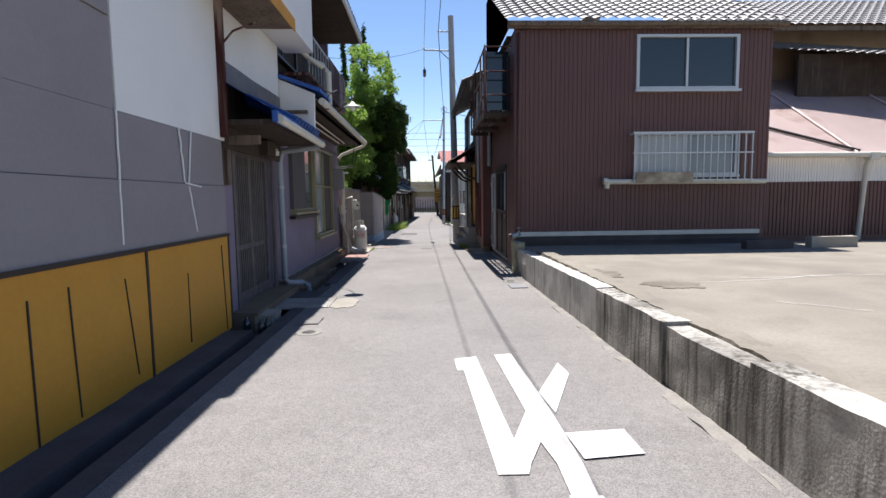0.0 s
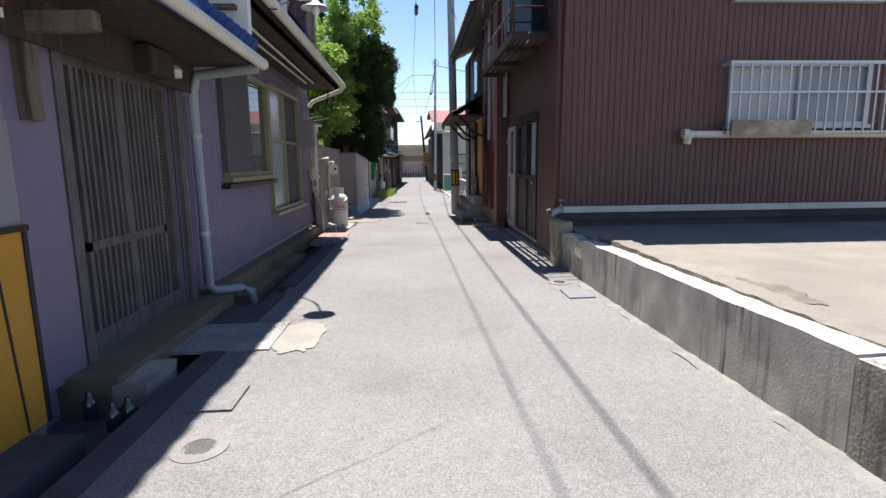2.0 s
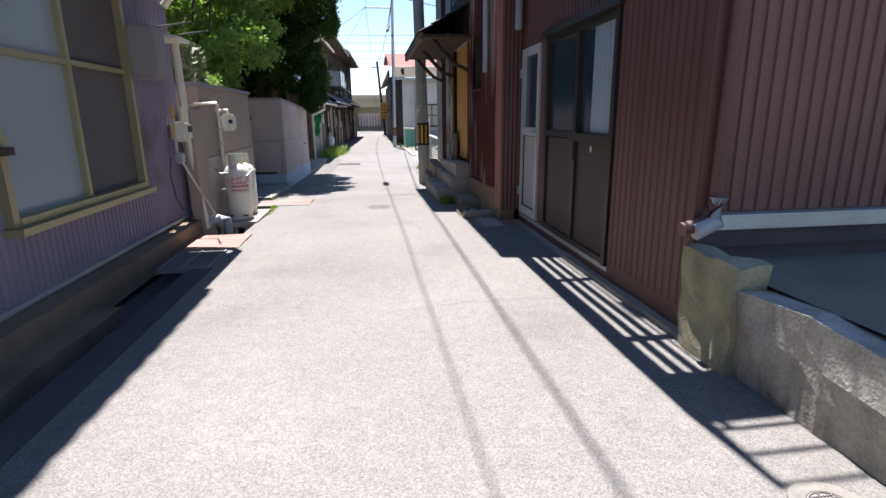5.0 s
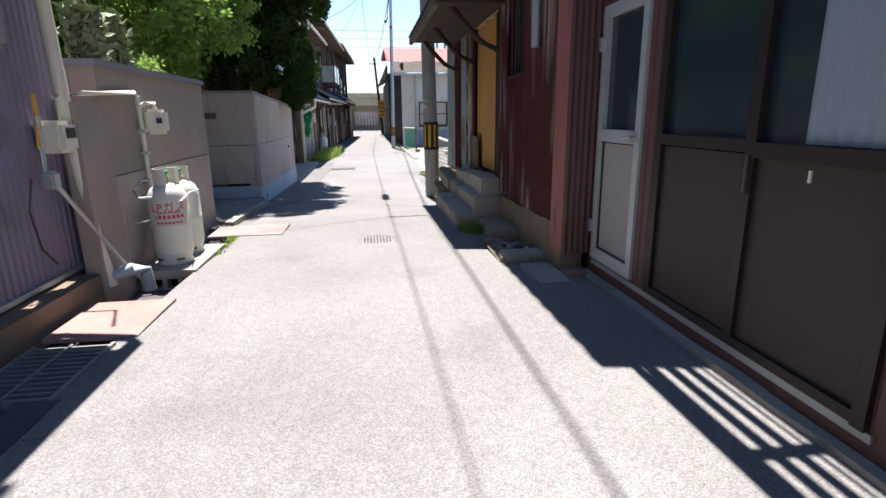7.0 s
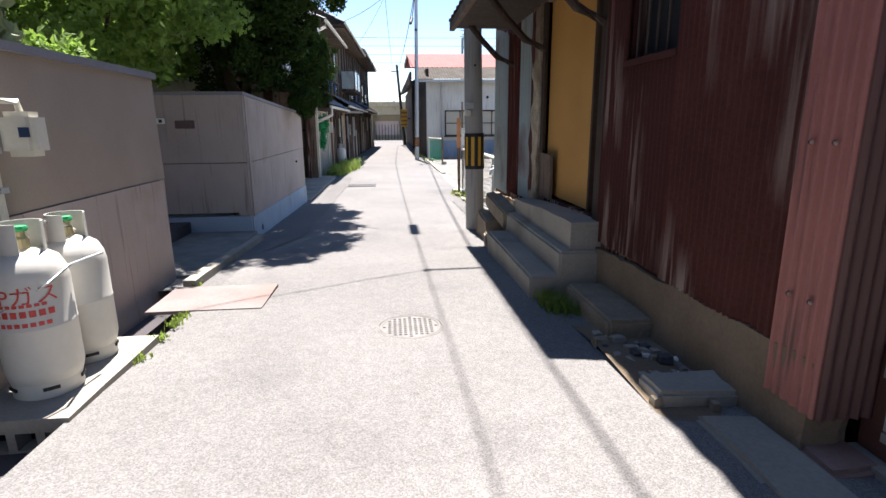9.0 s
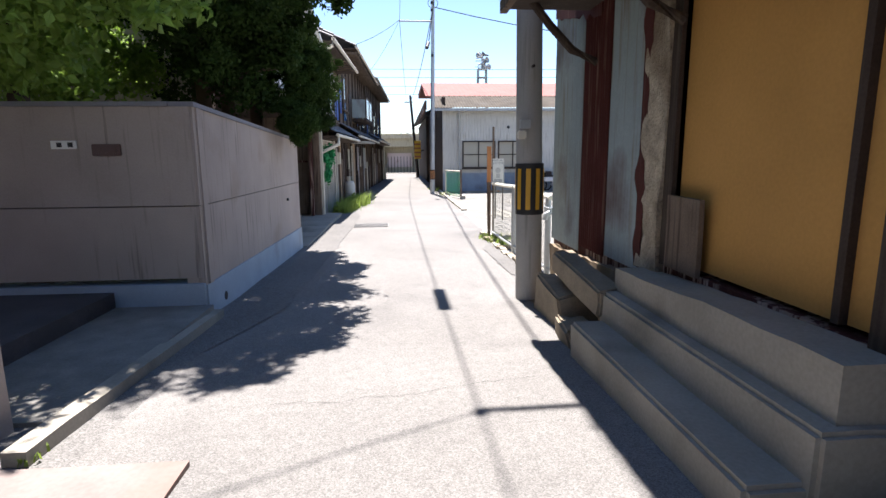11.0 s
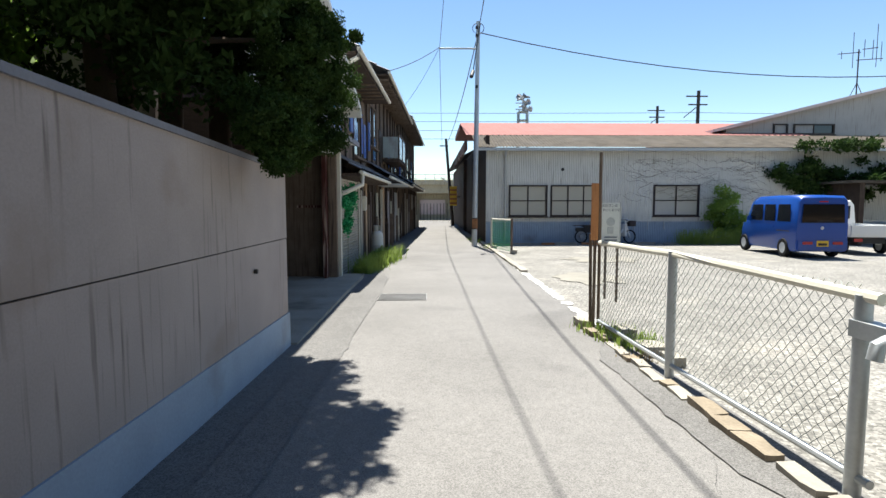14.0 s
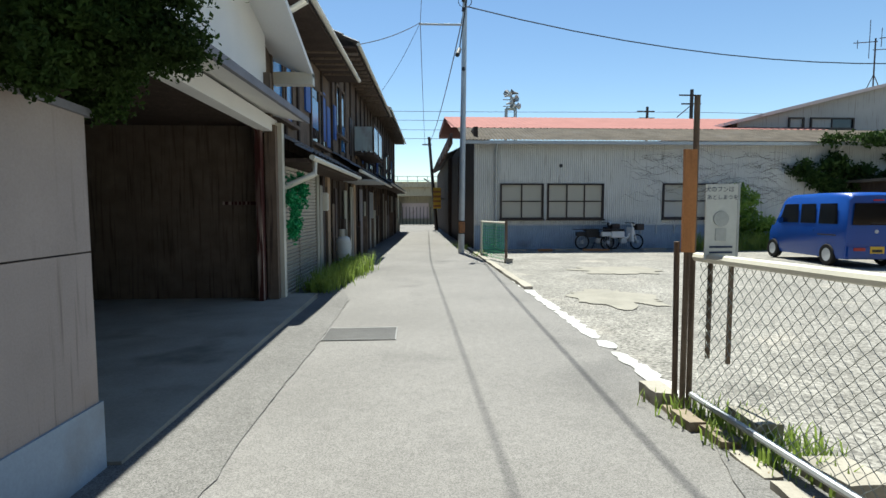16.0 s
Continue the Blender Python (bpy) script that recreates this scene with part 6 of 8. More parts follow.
# ---- timber row houses ----
def fx(y):
    return -2.5 + max(0, y - 30) * 0.036
def slab_between(y0, y1, xo0, xo1, z0, z1):
    """An upright slab along the bent house front."""
    bm = bmesh.new()
    vs = [bm.verts.new((fx(y) + o, y, z)) for y in (y0, y1) for o in (xo0, xo1) for z in (z0, z1)]
    for f_ in ((0, 1, 3, 2), (4, 6, 7, 5), (0, 4, 5, 1), (2, 3, 7, 6), (0, 2, 6, 4), (1, 5, 7, 3)):
        bm.faces.new([vs[i] for i in f_])
    return bm
def row_house(y0, y1, eave, low, label, windows, seed):
    rr = random.Random(seed)
    h = thing("row_house", label, "house", "timber row houses")
    part("lower_wall", slab_between(y0, y1, -0.2, 0.0, -0.7, low), DARKWOOD, h)
    part("upper_wall", slab_between(y0, y1, -0.35, -0.15, low, eave), GREYWOOD, h)
    part("body", slab_between(y0, y1, -6, -0.36, -0.7, eave), DARKWOOD, h)
    part("roof", sheet_roof(bmesh.new(), (fx(y0) + 0.6, y0 - 0.15, eave), (fx(y1) + 0.6, y1 + 0.15, eave), (fx(y1) - 3, y1 + 0.15, eave + 1.7), (fx(y0) - 3, y0 - 0.15, eave + 1.7), 9, int((y1 - y0) * 3.5), 0.04, step=0.03), TILE, h)["kind"] = "stuff"
    part("soffit", slab_between(y0, y1, -0.15, 0.55, eave - 0.1, eave - 0.05), DARKWOOD, h)
    part("gutter", tube(bmesh.new(), [(fx(y0) + 0.62, y0 - 0.1, eave - 0.03), (fx(y1) + 0.62, y1 + 0.1, eave - 0.03)], 0.05, 8), CREAM, h, smooth=True)
    part("lower_roof", sheet_roof(bmesh.new(), (fx(y0) + 0.6, y0, low - 0.15), (fx(y1) + 0.6, y1, low - 0.15), (fx(y1) - 0.16, y1, low + 0.3), (fx(y0) - 0.16, y0, low + 0.3), 3, int((y1 - y0) * 3.5), 0.03, step=0.03), TILE, h)["kind"] = "stuff"
    part("lower_soffit", slab_between(y0, y1, 0.0, 0.55, low - 0.28, low - 0.22), DARKWOOD, h)
    part("lower_gutter", tube(bmesh.new(), [(fx(y0) + 0.62, y0, low - 0.2), (fx(y1) + 0.62, y1, low - 0.2)], 0.045, 8), CREAM, h, smooth=True)
    y = y0 + 0.1
    while y < y1 - 0.2:
        part("post", slab_between(y, y + 0.11, 0.0, 0.05, -0.7, low), GREYWOOD if rr.random() < 0.5 else DARKWOOD, h)
        y += rr.uniform(0.7, 1.2)
    y = y0 + 0.05
    while y < y1 - 0.2:
        part("upper_post", slab_between(y, y + 0.1, -0.15, -0.1, low + 0.3, eave - 0.1), DARKWOOD, h)
        y += rr.uniform(0.9, 1.3)
    for a, b, z0, z1, g in windows:
        w = part("window", slab_between(a, b, -0.15, -0.1, z0, z0 + 0.06), GREYWOOD, h)
        part("frame", slab_between(a, b, -0.15, -0.1, z1 - 0.06, z1), GREYWOOD, w)
        part("frame", slab_between(a, a + 0.05, -0.15, -0.1, z0, z1), GREYWOOD, w)
        part("frame", slab_between(b - 0.05, b, -0.15, -0.1, z0, z1), GREYWOOD, w)
        part("mullion", slab_between((a + b) / 2 - 0.03, (a + b) / 2 + 0.03, -0.14, -0.09, z0, z1), GREYWOOD, w)
        part("pane", slab_between(a + 0.05, b - 0.05, -0.14, -0.125, z0 + 0.06, z1 - 0.06), g, w)
        part("sill", slab_between(a - 0.05, b + 0.05, -0.15, 0.0, z0 - 0.06, z0), GREYWOOD, w)
    return h
r1 = row_house(29.7, 35.2, 4.3, 1.95, "dark timber row house with a blue window and steel shutter", [(30.2, 31.5, 2.5, 3.6, BLUEWIN), (33.0, 34.6, 2.4, 3.7, WINGLASS)], 1)
r2 = row_house(35.3, 45.5, 5.2, 2.15, "dark timber row house with a glazed balcony", [(36.0, 37.4, 3.0, 4.4, WINGLASS), (42.6, 44.5, 2.9, 4.2, WINGLASS)], 2)
r3 = row_house(45.6, 58, 5.5, 2.3, "far dark timber row house with tiled eaves", [(47, 48.5, 3.1, 4.2, WINGLASS), (51, 53, 3.1, 4.2, WINGLASS)], 3)
for a, b in ((30.0, 31.0), (31.04, 32.4)):
    bm = bmesh.new()
    z = -0.55
    while z < 1.6:
        vs = [bm.verts.new((fx(y) + o, y, zz)) for zz, o in ((z, 0.06), (z + 0.05, 0.085), (z + 0.06, 0.06)) for y in (a, b)]
        bm.faces.new((vs[0], vs[1], vs[3], vs[2])); bm.faces.new((vs[2], vs[3], vs[5], vs[4]))
        z += 0.065
    part("shutter", bm, SHUTTER, r1, "cream ribbed steel shutter")["kind"] = "stuff"
for y0_, y1_, z0_, z1_ in ((32.5, 32.9, 3.0, 3.75), (34.68, 35.05, 2.5, 3.5)):
    part("tarp_strip", slab_between(y0_, y1_, -0.14, -0.1, z0_, z1_), TARP, r1, "blue plastic sheet nailed to the wall")
for y0_, w_, m in ((32.7, 0.3, SHUTTER), (33.5, 0.16, GREYWOOD), (34.5, 0.22, DOORPANEL)):
    part("leaning_board", slab_between(y0_, y0_ + w_, 0.06, 0.1, -0.6, 1.45), m, r1)
for y0_, w_, m in ((37.2, 0.25, CONCRETE), (39.0, 0.5, GREYWALL), (41.5, 1.2, GALV)):
    part("leaning_sheet", slab_between(y0_, y0_ + w_, 0.06, 0.1, -0.65, 1.6), m, r2)
rng = random.Random(63)
for house, ya, yb in ((r1, 32.5, 35.1), (r2, 35.5, 45.2), (r3, 45.8, 57)):
    y = ya
    while y < yb:
        w_, q = rng.uniform(0.08, 0.42), rng.uniform(0.07, 0.22)
        z1 = rng.uniform(0.2, 1.65) if rng.random() < 0.6 else 1.7
        m = rng.choice((GREYWOOD, DARKWOOD, SHUTTER, TANWALL, DOORPANEL, GREYWALL, DARKFRAME, CURTAIN, GREYWOOD))
        part("front_board", slab_between(y, min(y + w_, yb), 0.052, 0.05 + q * (0.3 if z1 > 1 else 1.0), -0.62, z1), m, house)
        y += w_ + rng.uniform(0.1, 0.6)
    for k in range(int((yb - ya) / 0.45)):
        y = ya + 0.45 * k
        e = 4.3 if house is r1 else 5.1 if house is r2 else 5.4
        part("rafter", slab_between(y, y + 0.07, -0.1, 0.56, e - 0.13, e - 0.06), GREYWOOD, house)
    for k in range(int((yb - ya) / 1.3)):
        y = ya + 1.3 * k + rng.uniform(0, 0.6)
        part("upper_board", slab_between(y, y + rng.uniform(0.2, 0.7), -0.148, -0.11, 2.35 + rng.uniform(0.1, 0.5), rng.uniform(3.2, 4.0)), rng.choice((TARP, GREYWOOD, TANWALL, DARKFRAME, BLUEWIN)), house)
part("awning", slab_between(36.0, 38.4, 0.0, 0.95, 1.72, 1.76), GALV, r2, "small tin awning")
bal = part("balcony", slab_between(39.2, 42.2, -0.1, 0.55, 2.75, 2.85), DARKWOOD, r2, "glazed blue-grey balcony")
part("side_glass", bx(fx(39.2) - 0.1, fx(39.2) + 0.53, 39.2, 39.23, 2.9, 3.7), PALEBLUE, bal)
part("front_glass", slab_between(39.25, 42.2, 0.5, 0.53, 2.9, 3.75), BLUEWIN, bal)
for y in (39.2, 40.7, 42.15):
    part("post", slab_between(y, y + 0.06, 0.49, 0.55, 2.85, 3.85), GREYWOOD, bal)
part("rail", slab_between(39.2, 42.2, 0.49, 0.55, 3.75, 3.82), GREYWOOD, bal)
part("downpipe", tube(bmesh.new(), [(fx(30) + 0.6, 30.0, 1.72), (fx(30) + 0.62, 29.9, 1.5), (fx(30) + 0.1, 29.75, 1.25)], 0.05, 10), CREAM, r1, smooth=True)
part("gutter_drop", tube(bmesh.new(), [(fx(29.6) + 0.62, 29.6, 4.3), (fx(29.6) + 0.6, 29.6, 4.1), (fx(29.6) + 0.1, 29.8, 3.9)], 0.05, 10), CREAM, r1, smooth=True)
part("meter", bx(fx(33) + 0.02, fx(33) + 0.2, 33.0, 33.2, 0.9, 1.3), CREAM, r1, bevel=0.02)
t2 = cylinder_tank(-2.02, 34.2, gz(34.2) - 0.02, 0.185, 1.0, False, "grey gas cylinder in front of a timber house")
# green net bundle hanging by the shutter
leaves_mesh("net_bundle", [((-2.2, 29.95, 1.2), (0.2, 0.35, 0.4), 1), ((-2.2, 29.85, 0.7), (0.12, 0.2, 0.35), 0.6)], 2500, 0.06, GREENNET, None, 8)
tagged(bpy.data.objects["net_bundle"], "bundled green plastic netting hung on a post", "net", kind="stuff")
# ---- far end ----
v = thing("viaduct", "pale concrete railway viaduct across the end of the lane", "viaduct")
part("deck", bx(-40, 40, 75, 83, 2.3, 3.75), VIADUCT, v)
part("ledge", bx(-40, 40, 74.6, 75, 3.2, 3.5), VIADUCT, v)
part("wall", bx(-40, 40, 76.5, 77, -0.7, 2.3), VIADUCT, v)
part("panel", bx(-1.6, 1.2, 76.3, 76.5, 0.0, 1.6), PINKROOF, v, "pinkish panel under the viaduct")
for x in (-6, -2.4, 2.1, 6):
    part("pier", bx(x, x + 0.5, 75.3, 76.4, -0.7, 2.3), VIADUCT, v)
for k in range(30):
    x = -15 + k * 1.0
    part("railing_post", bx(x, x + 0.06, 74.8, 74.86, 3.5, 4.3), GALV, v)
part("rail", bx(-15, 15, 74.8, 74.86, 4.25, 4.3), GALV, v)
part("rail", bx(-15, 15, 74.8, 74.86, 3.85, 3.89), GALV, v)
for k in range(9):
    part("fence_bar", bx(-1.5 + 0.35 * k, -1.44 + 0.35 * k, 74.0, 74.05, -0.6, 1.2), DARKFRAME, v)
tagged(part("cross_street", bx(-40, 40, 72, 76.4, -0.75, -0.55), CONCRETE), "pale cross street at the end of the lane", "road", kind="structure")
h = thing("timber_house", "dark timber house with a tiled roof beside the shed", "house")
part("wall", bx(1.75, 8, 53, 68, -0.7, 4.0), DARKWOOD, h)
part("roof", sheet_roof(bmesh.new(), (1.2, 52.8, 4.0), (1.2, 68, 4.0), (5, 68, 5.8), (5, 52.8, 5.8), 8, 45, 0.04), TILE, h)["kind"] = "stuff"
s = thing("shop_sign", "small orange striped sign board on a wall", "sign")
part("board", bx(1.0, 1.5, 57, 57.1, 1.0, 2.4), PLATEY, s)
part("bracket", bx(1.5, 1.76, 57.02, 57.08, 1.6, 1.7), DARKFRAME, s)
for k in range(4):
    part("stripe", bx(0.98, 1.52, 56.98, 57.0, 1.1 + 0.32 * k, 1.24 + 0.32 * k), ORANGEWOOD, s)
h = thing("utility_pole", "leaning dark timber utility pole far down the lane", "pole")
part("pole", tube(bmesh.new(), [(1.35, 60, -0.7), (0.8, 60, 6.2)], 0.14, 12, 0.1), DARKFRAME, h, smooth=True)
part("arm", bx(0.3, 1.0, 59.95, 60.05, 5.6, 5.7), GALV, h)
part("arm", tube(bmesh.new(), [(0.4, 60, 3.2), (1.0, 60, 2.8)], 0.05, 8), GALV, h)
# ---- shed ----
SY = 40.8
h = thing("shed", "long pale corrugated shed with red and grey roofs", "shed")
SW = [(2.92, 4.55, 0.56, 1.89), (4.7, 6.85, 0.56, 1.89), (9.13, 11.1, 0.57, 1.9)]
part("wall", wall(bmesh.new(), "y", SY, SY + 0.15, 1.95, 21.5, -0.7, 3.35, SW), SHEDWALL, h)
part("siding", ribbed(bmesh.new(), "y", SY, -1, 1.95, 21.5, 0.35, 3.35, 0.076, 0.02, SW, True), SHEDWALL, h)
part("lower_siding", ribbed(bmesh.new(), "y", SY, -1, 1.95, 21.5, -0.6, 0.33, 0.076, 0.02, (), True), BLUEBASE, h)
part("band", bx(1.95, 21.5, SY - 0.05, SY, 0.32, 0.36), GALV, h)
part("side_wall", bx(1.95, 2.1, SY + 0.15, 53, -0.7, 4.0), DARKWOOD, h)
part("inner_wall", bx(2.1, 21, 43, 43.1, -0.7, 3.5), TANWALL, h)
for k, (a, b, c, d) in enumerate(SW):
    window(h, "y", -1, SY, a, b, c, d, (0.5, 0.5) if k != 1 else (0.34, 0.33, 0.33), DARKFRAME, CURTAIN, "dark framed shed window", 0.06, rail=(c + d) / 2, depth=0.06)
def wavy_roof(p0, p1, p2, p3, cols, amp, material, name):
    return part(name, sheet_roof(bmesh.new(), p0, p1, p2, p3, 1, cols, amp, step=0.0), material, h)
wavy_roof((1.5, 40.3, 3.42), (22.2, 40.3, 3.42), (22.2, 43.0, 4.25), (1.5, 43.0, 4.25), 150, 0.03, SLATE, "slate_roof")
part("eave_board", bx(1.55, 22.1, 40.34, 40.4, 3.3, 3.42), GALV, h)
wavy_roof((1.25, 43.0, 4.27), (17.5, 43.0, 4.27), (17.5, 48.5, 5.65), (1.25, 48.5, 5.65), 60, 0.02, REDROOF, "red_roof")
part("red_gable", bx(1.2, 1.3, 43.0, 54, 3.6, 4.05), RUST, h)
part("back_roof", bx(1.25, 17.5, 48.5, 54, 5.3, 5.6), REDROOF, h)
part("downpipe", tube(bmesh.new(), [(2.75, 40.5, 3.35), (2.75, 40.7, 3.1), (2.75, 40.7, 0.0), (2.75, 40.7, -0.5)], 0.05, 10), GALV, h, smooth=True)
part("downpipe", tube(bmesh.new(), [(15.9, 40.4, 3.35), (15.6, 40.6, 2.9)], 0.05, 10), CREAM, h, smooth=True)
part("vent_hole", tube(bmesh.new(), [(5.2, SY - 0.03, 2.55), (5.2, SY - 0.01, 2.55)], 0.07, 14), BLACK, h)
for k, x in enumerate((1.55, 1.62, 1.7, 1.78)):
    part("timber_prop", bx(x, x + 0.06, 41.0 + k * 1.7, 41.1 + k * 1.7, -0.7, 3.4), DARKWOOD, h)
for x in (8.3, 8.9, 9.6):
    part("pipe", tube(bmesh.new(), [(x, SY - 0.06, 0.35), (x, SY - 0.06, 0.0)], 0.025, 6), GALV, h)
h = thing("grey_house", "grey two-storey building with a low tin roof behind the lot", "house")
GREYHOUSE = mat("grey_siding", (0.42, 0.4, 0.37), 0.8, var=0.12, scale=1, fine=30, bump=0.1, streak=0.2, streak_col=(0.26, 0.23, 0.2))
part("wall", bx(13.9, 30, 44.02, 52, -0.7, 4.75), GREYHOUSE, h)
bm = bmesh.new()
ring = [[bm.verts.new((x, y, z)) for x, z in ((13.9, 4.4), (30, 4.4), (30, 5.72), (24, 7.18), (13.9, 4.73))] for y in (43.9, 44.0)]
for k in range(5):
    bm.faces.new((ring[0][k], ring[0][(k + 1) % 5], ring[1][(k + 1) % 5], ring[1][k]))
bm.faces.new(ring[0][::-1]); bm.faces.new(ring[1])
part("gable", bm, GREYHOUSE, h)
bm = bmesh.new()
for x0, z0, x1, z1 in ((13.1, 4.5, 24, 7.15), (24, 7.15, 34.9, 4.5)):
    ring = [[bm.verts.new((x, y, z)) for x, z in ((x0, z0), (x1, z1), (x1, z1 + 0.14), (x0, z0 + 0.14))] for y in (43.6, 53)]
    for k in range(4):
        bm.faces.new((ring[0][k], ring[0][(k + 1) % 4], ring[1][(k + 1) % 4], ring[1][k]))
    bm.faces.new(ring[0][::-1]); bm.faces.new(ring[1])
bmesh.ops.recalc_face_normals(bm, faces=bm.faces[:])
part("roof", bm, PINKROOF, h)
window(h, "y", -1, 43.88, 16.2, 16.9, 4.45, 4.95, (1.0,), DARKFRAME, WINGLASS, "dark upper window", 0.06)
window(h, "y", -1, 43.88, 17.2, 19.2, 4.45, 4.95, (0.5, 0.5), DARKFRAME, WINGLASS, "dark upper window", 0.06)
part("lean_to", bx(16, 22, 38.6, 40.6, 1.9, 2.0), SLATE, h)
part("lean_wall", bx(16.4, 16.6, 38.7, 40.6, -0.6, 1.9), DARKWOOD, h)
# loose kerbs in front of the shed
rng = random.Random(9)
x = 2.9
while x < 14:
    ln = rng.uniform(0.5, 1.1)
    tagged(part("kerb_block", uneven(bx(x, x + ln, 39.6, 39.78, gz(39.7) - 0.05, gz(39.7) + rng.uniform(0.04, 0.1)), 0.01, 5, 1), CONCRETE if rng.random() < 0.7 else ORANGEWOOD), "worn low kerb block at the lot's edge", "kerb block", "kerb blocks at the lot's edge")
    x += ln + rng.uniform(0.05, 0.5)

# ---- poles and wires ----
h = thing("utility_pole", "grey concrete utility pole with a yellow and black band", "pole")
part("shaft", tube(bmesh.new(), [(1.14, 19.75, -0.7), (1.0, 19.75, 7.9)], 0.135, 24, 0.1), POLE, h, smooth=True)
band = part("band", tube(bmesh.new(), [(1.125, 19.75, 0.55), (1.118, 19.75, 1.05)], 0.139, 28), BLACK, h, "black plastic band with yellow stripes", smooth=True)
for k in range(9):
    a = 2 * math.pi * k / 9 + 0.2
    bm = bmesh.new()
    vs = [bm.verts.new((1.121 + 0.142 * math.cos(a + d), 19.75 + 0.142 * math.sin(a + d), z)) for d, z in ((-0.16, 0.6), (0, 0.6), (0.16, 0.6), (0.16, 1.0), (0, 1.0), (-0.16, 1.0))]
    bm.faces.new((vs[0], vs[1], vs[4], vs[5])); bm.faces.new((vs[1], vs[2], vs[3], vs[4]))
    part("stripe", bm, STRIPE, band)
part("plate", bx(0.98, 1.08, 19.58, 19.61, 1.38, 1.46), GALV, h)
part("bracket", bx(0.96, 1.04, 19.57, 19.62, 1.28, 1.36), CREAM, h, bevel=0.01)
part("step_bolt", tube(bmesh.new(), [(1.1, 19.75, 1.95), (1.1, 19.59, 1.95)], 0.015, 8), DARKFRAME, h)
part("arm", tube(bmesh.new(), [(1.02, 19.75, 6.68), (0.0, 19.75, 6.72)], 0.03, 8), GALV, h)
part("upper_arm", tube(bmesh.new(), [(1.02, 19.75, 7.36), (0.52, 19.75, 7.36)], 0.025, 8), GALV, h)
part("arm_brace", tube(bmesh.new(), [(1.02, 19.75, 6.3), (0.6, 19.75, 6.68)], 0.02, 8), GALV, h)
part("insulator", lathe([(0.0, 0), (0.04, 0), (0.03, 0.04), (0.045, 0.06), (0.0, 0.1)], 12, (0.02, 19.75, 6.74)), CREAM, h)
h = thing("steel_pole", "slim blue-grey steel pole beside the lane", "pole")
part("shaft", tube(bmesh.new(), [(1.3, 39, -0.8), (1.42, 39, 8.0)], 0.11, 16, 0.075), GALV, h, smooth=True)
part("band", tube(bmesh.new(), [(1.31, 39, 0.1), (1.318, 39, 0.55)], 0.115, 16), BLACK, h)
for k in range(5):
    part("stripe", bx(1.215 + 0.045 * k, 1.235 + 0.045 * k, 38.878, 38.885, 0.14, 0.51), ORANGEWOOD, h)
part("arm", tube(bmesh.new(), [(1.4, 39, 7.0), (-0.08, 39, 7.0)], 0.035, 8), GALV, h)
part("loop", tube(bmesh.new(), [(1.42 + 0.22 * math.cos(a), 39, 7.75 + 0.2 * math.sin(a)) for a in [k * 0.48 for k in range(14)]], 0.015, 6), BLACK, h)
for z in (5.5, 7.4, 7.7):
    part("insulator", lathe([(0.0, 0), (0.06, 0), (0.05, 0.1), (0.0, 0.12)], 10, (1.36, 38.88, z)), DARKFRAME, h)
WIREMAT = mat("wire", (0.02, 0.025, 0.03), 0.6, var=0.1, bump=0)
def cable(a, b, sag, r=0.012, label="black overhead cable between poles"):
    return tagged(part("overhead_wire", wire(bmesh.new(), a, b, sag, r), WIREMAT), label, "wire", "overhead wires")
cable((0.02, 19.75, 6.8), (-0.05, 39, 7.05), 0.25, 0.009)
cable((0.02, 19.75, 6.8), (0.42, -18, 7.0), 0.35, 0.007)
cable((0.55, 19.75, 7.4), (1.42, 39, 7.6), 0.35, 0.015)
cable((0.55, 19.75, 7.4), (0.5, -18, 7.8), 0.4, 0.013)
cable((-0.05, 39, 7.05), (0.5, 60, 5.7), 0.4)
cable((1.42, 39, 7.6), (0.9, 60, 5.9), 0.5, 0.02)
cable((1.42, 39, 7.6), (24, 41.5, 7.0), 0.9, 0.02)
cable((-0.05, 39, 7.05), (-2.2, 35.2, 5.1), 0.15)
cable((-0.05, 39, 7.05), (-1.8, 41.5, 5.0), 0.2, 0.008)
cable((0.02, 19.75, 6.75), (-3.2, 17.5, 5.9), 0.2, 0.008)
cable((1.0, 19.75, 6.0), (1.6, 18.0, 4.1), 0.1, 0.008)
sp = thing("cable_splice", "black cable splice box hanging on an overhead wire", "splice box")
part("box", tube(bmesh.new(), [(0.03, 21.95, 6.5), (0.03, 22.88, 6.52)], 0.07, 12), BLACK, sp, smooth=True)
part("hanger", tube(bmesh.new(), [(0.015, 22.3, 6.72), (0.03, 22.3, 6.56)], 0.02, 6), BLACK, sp)
sp = thing("cable_splice", "black cable splice box hanging on an overhead wire", "splice box")
part("box", tube(bmesh.new(), [(1.15, 38.0, 5.9), (1.05, 37.5, 5.6)], 0.07, 10), BLACK, sp, smooth=True)
part("hanger", tube(bmesh.new(), [(1.4, 38.0, 7.58), (1.15, 38.0, 5.9)], 0.02, 6), BLACK, sp)
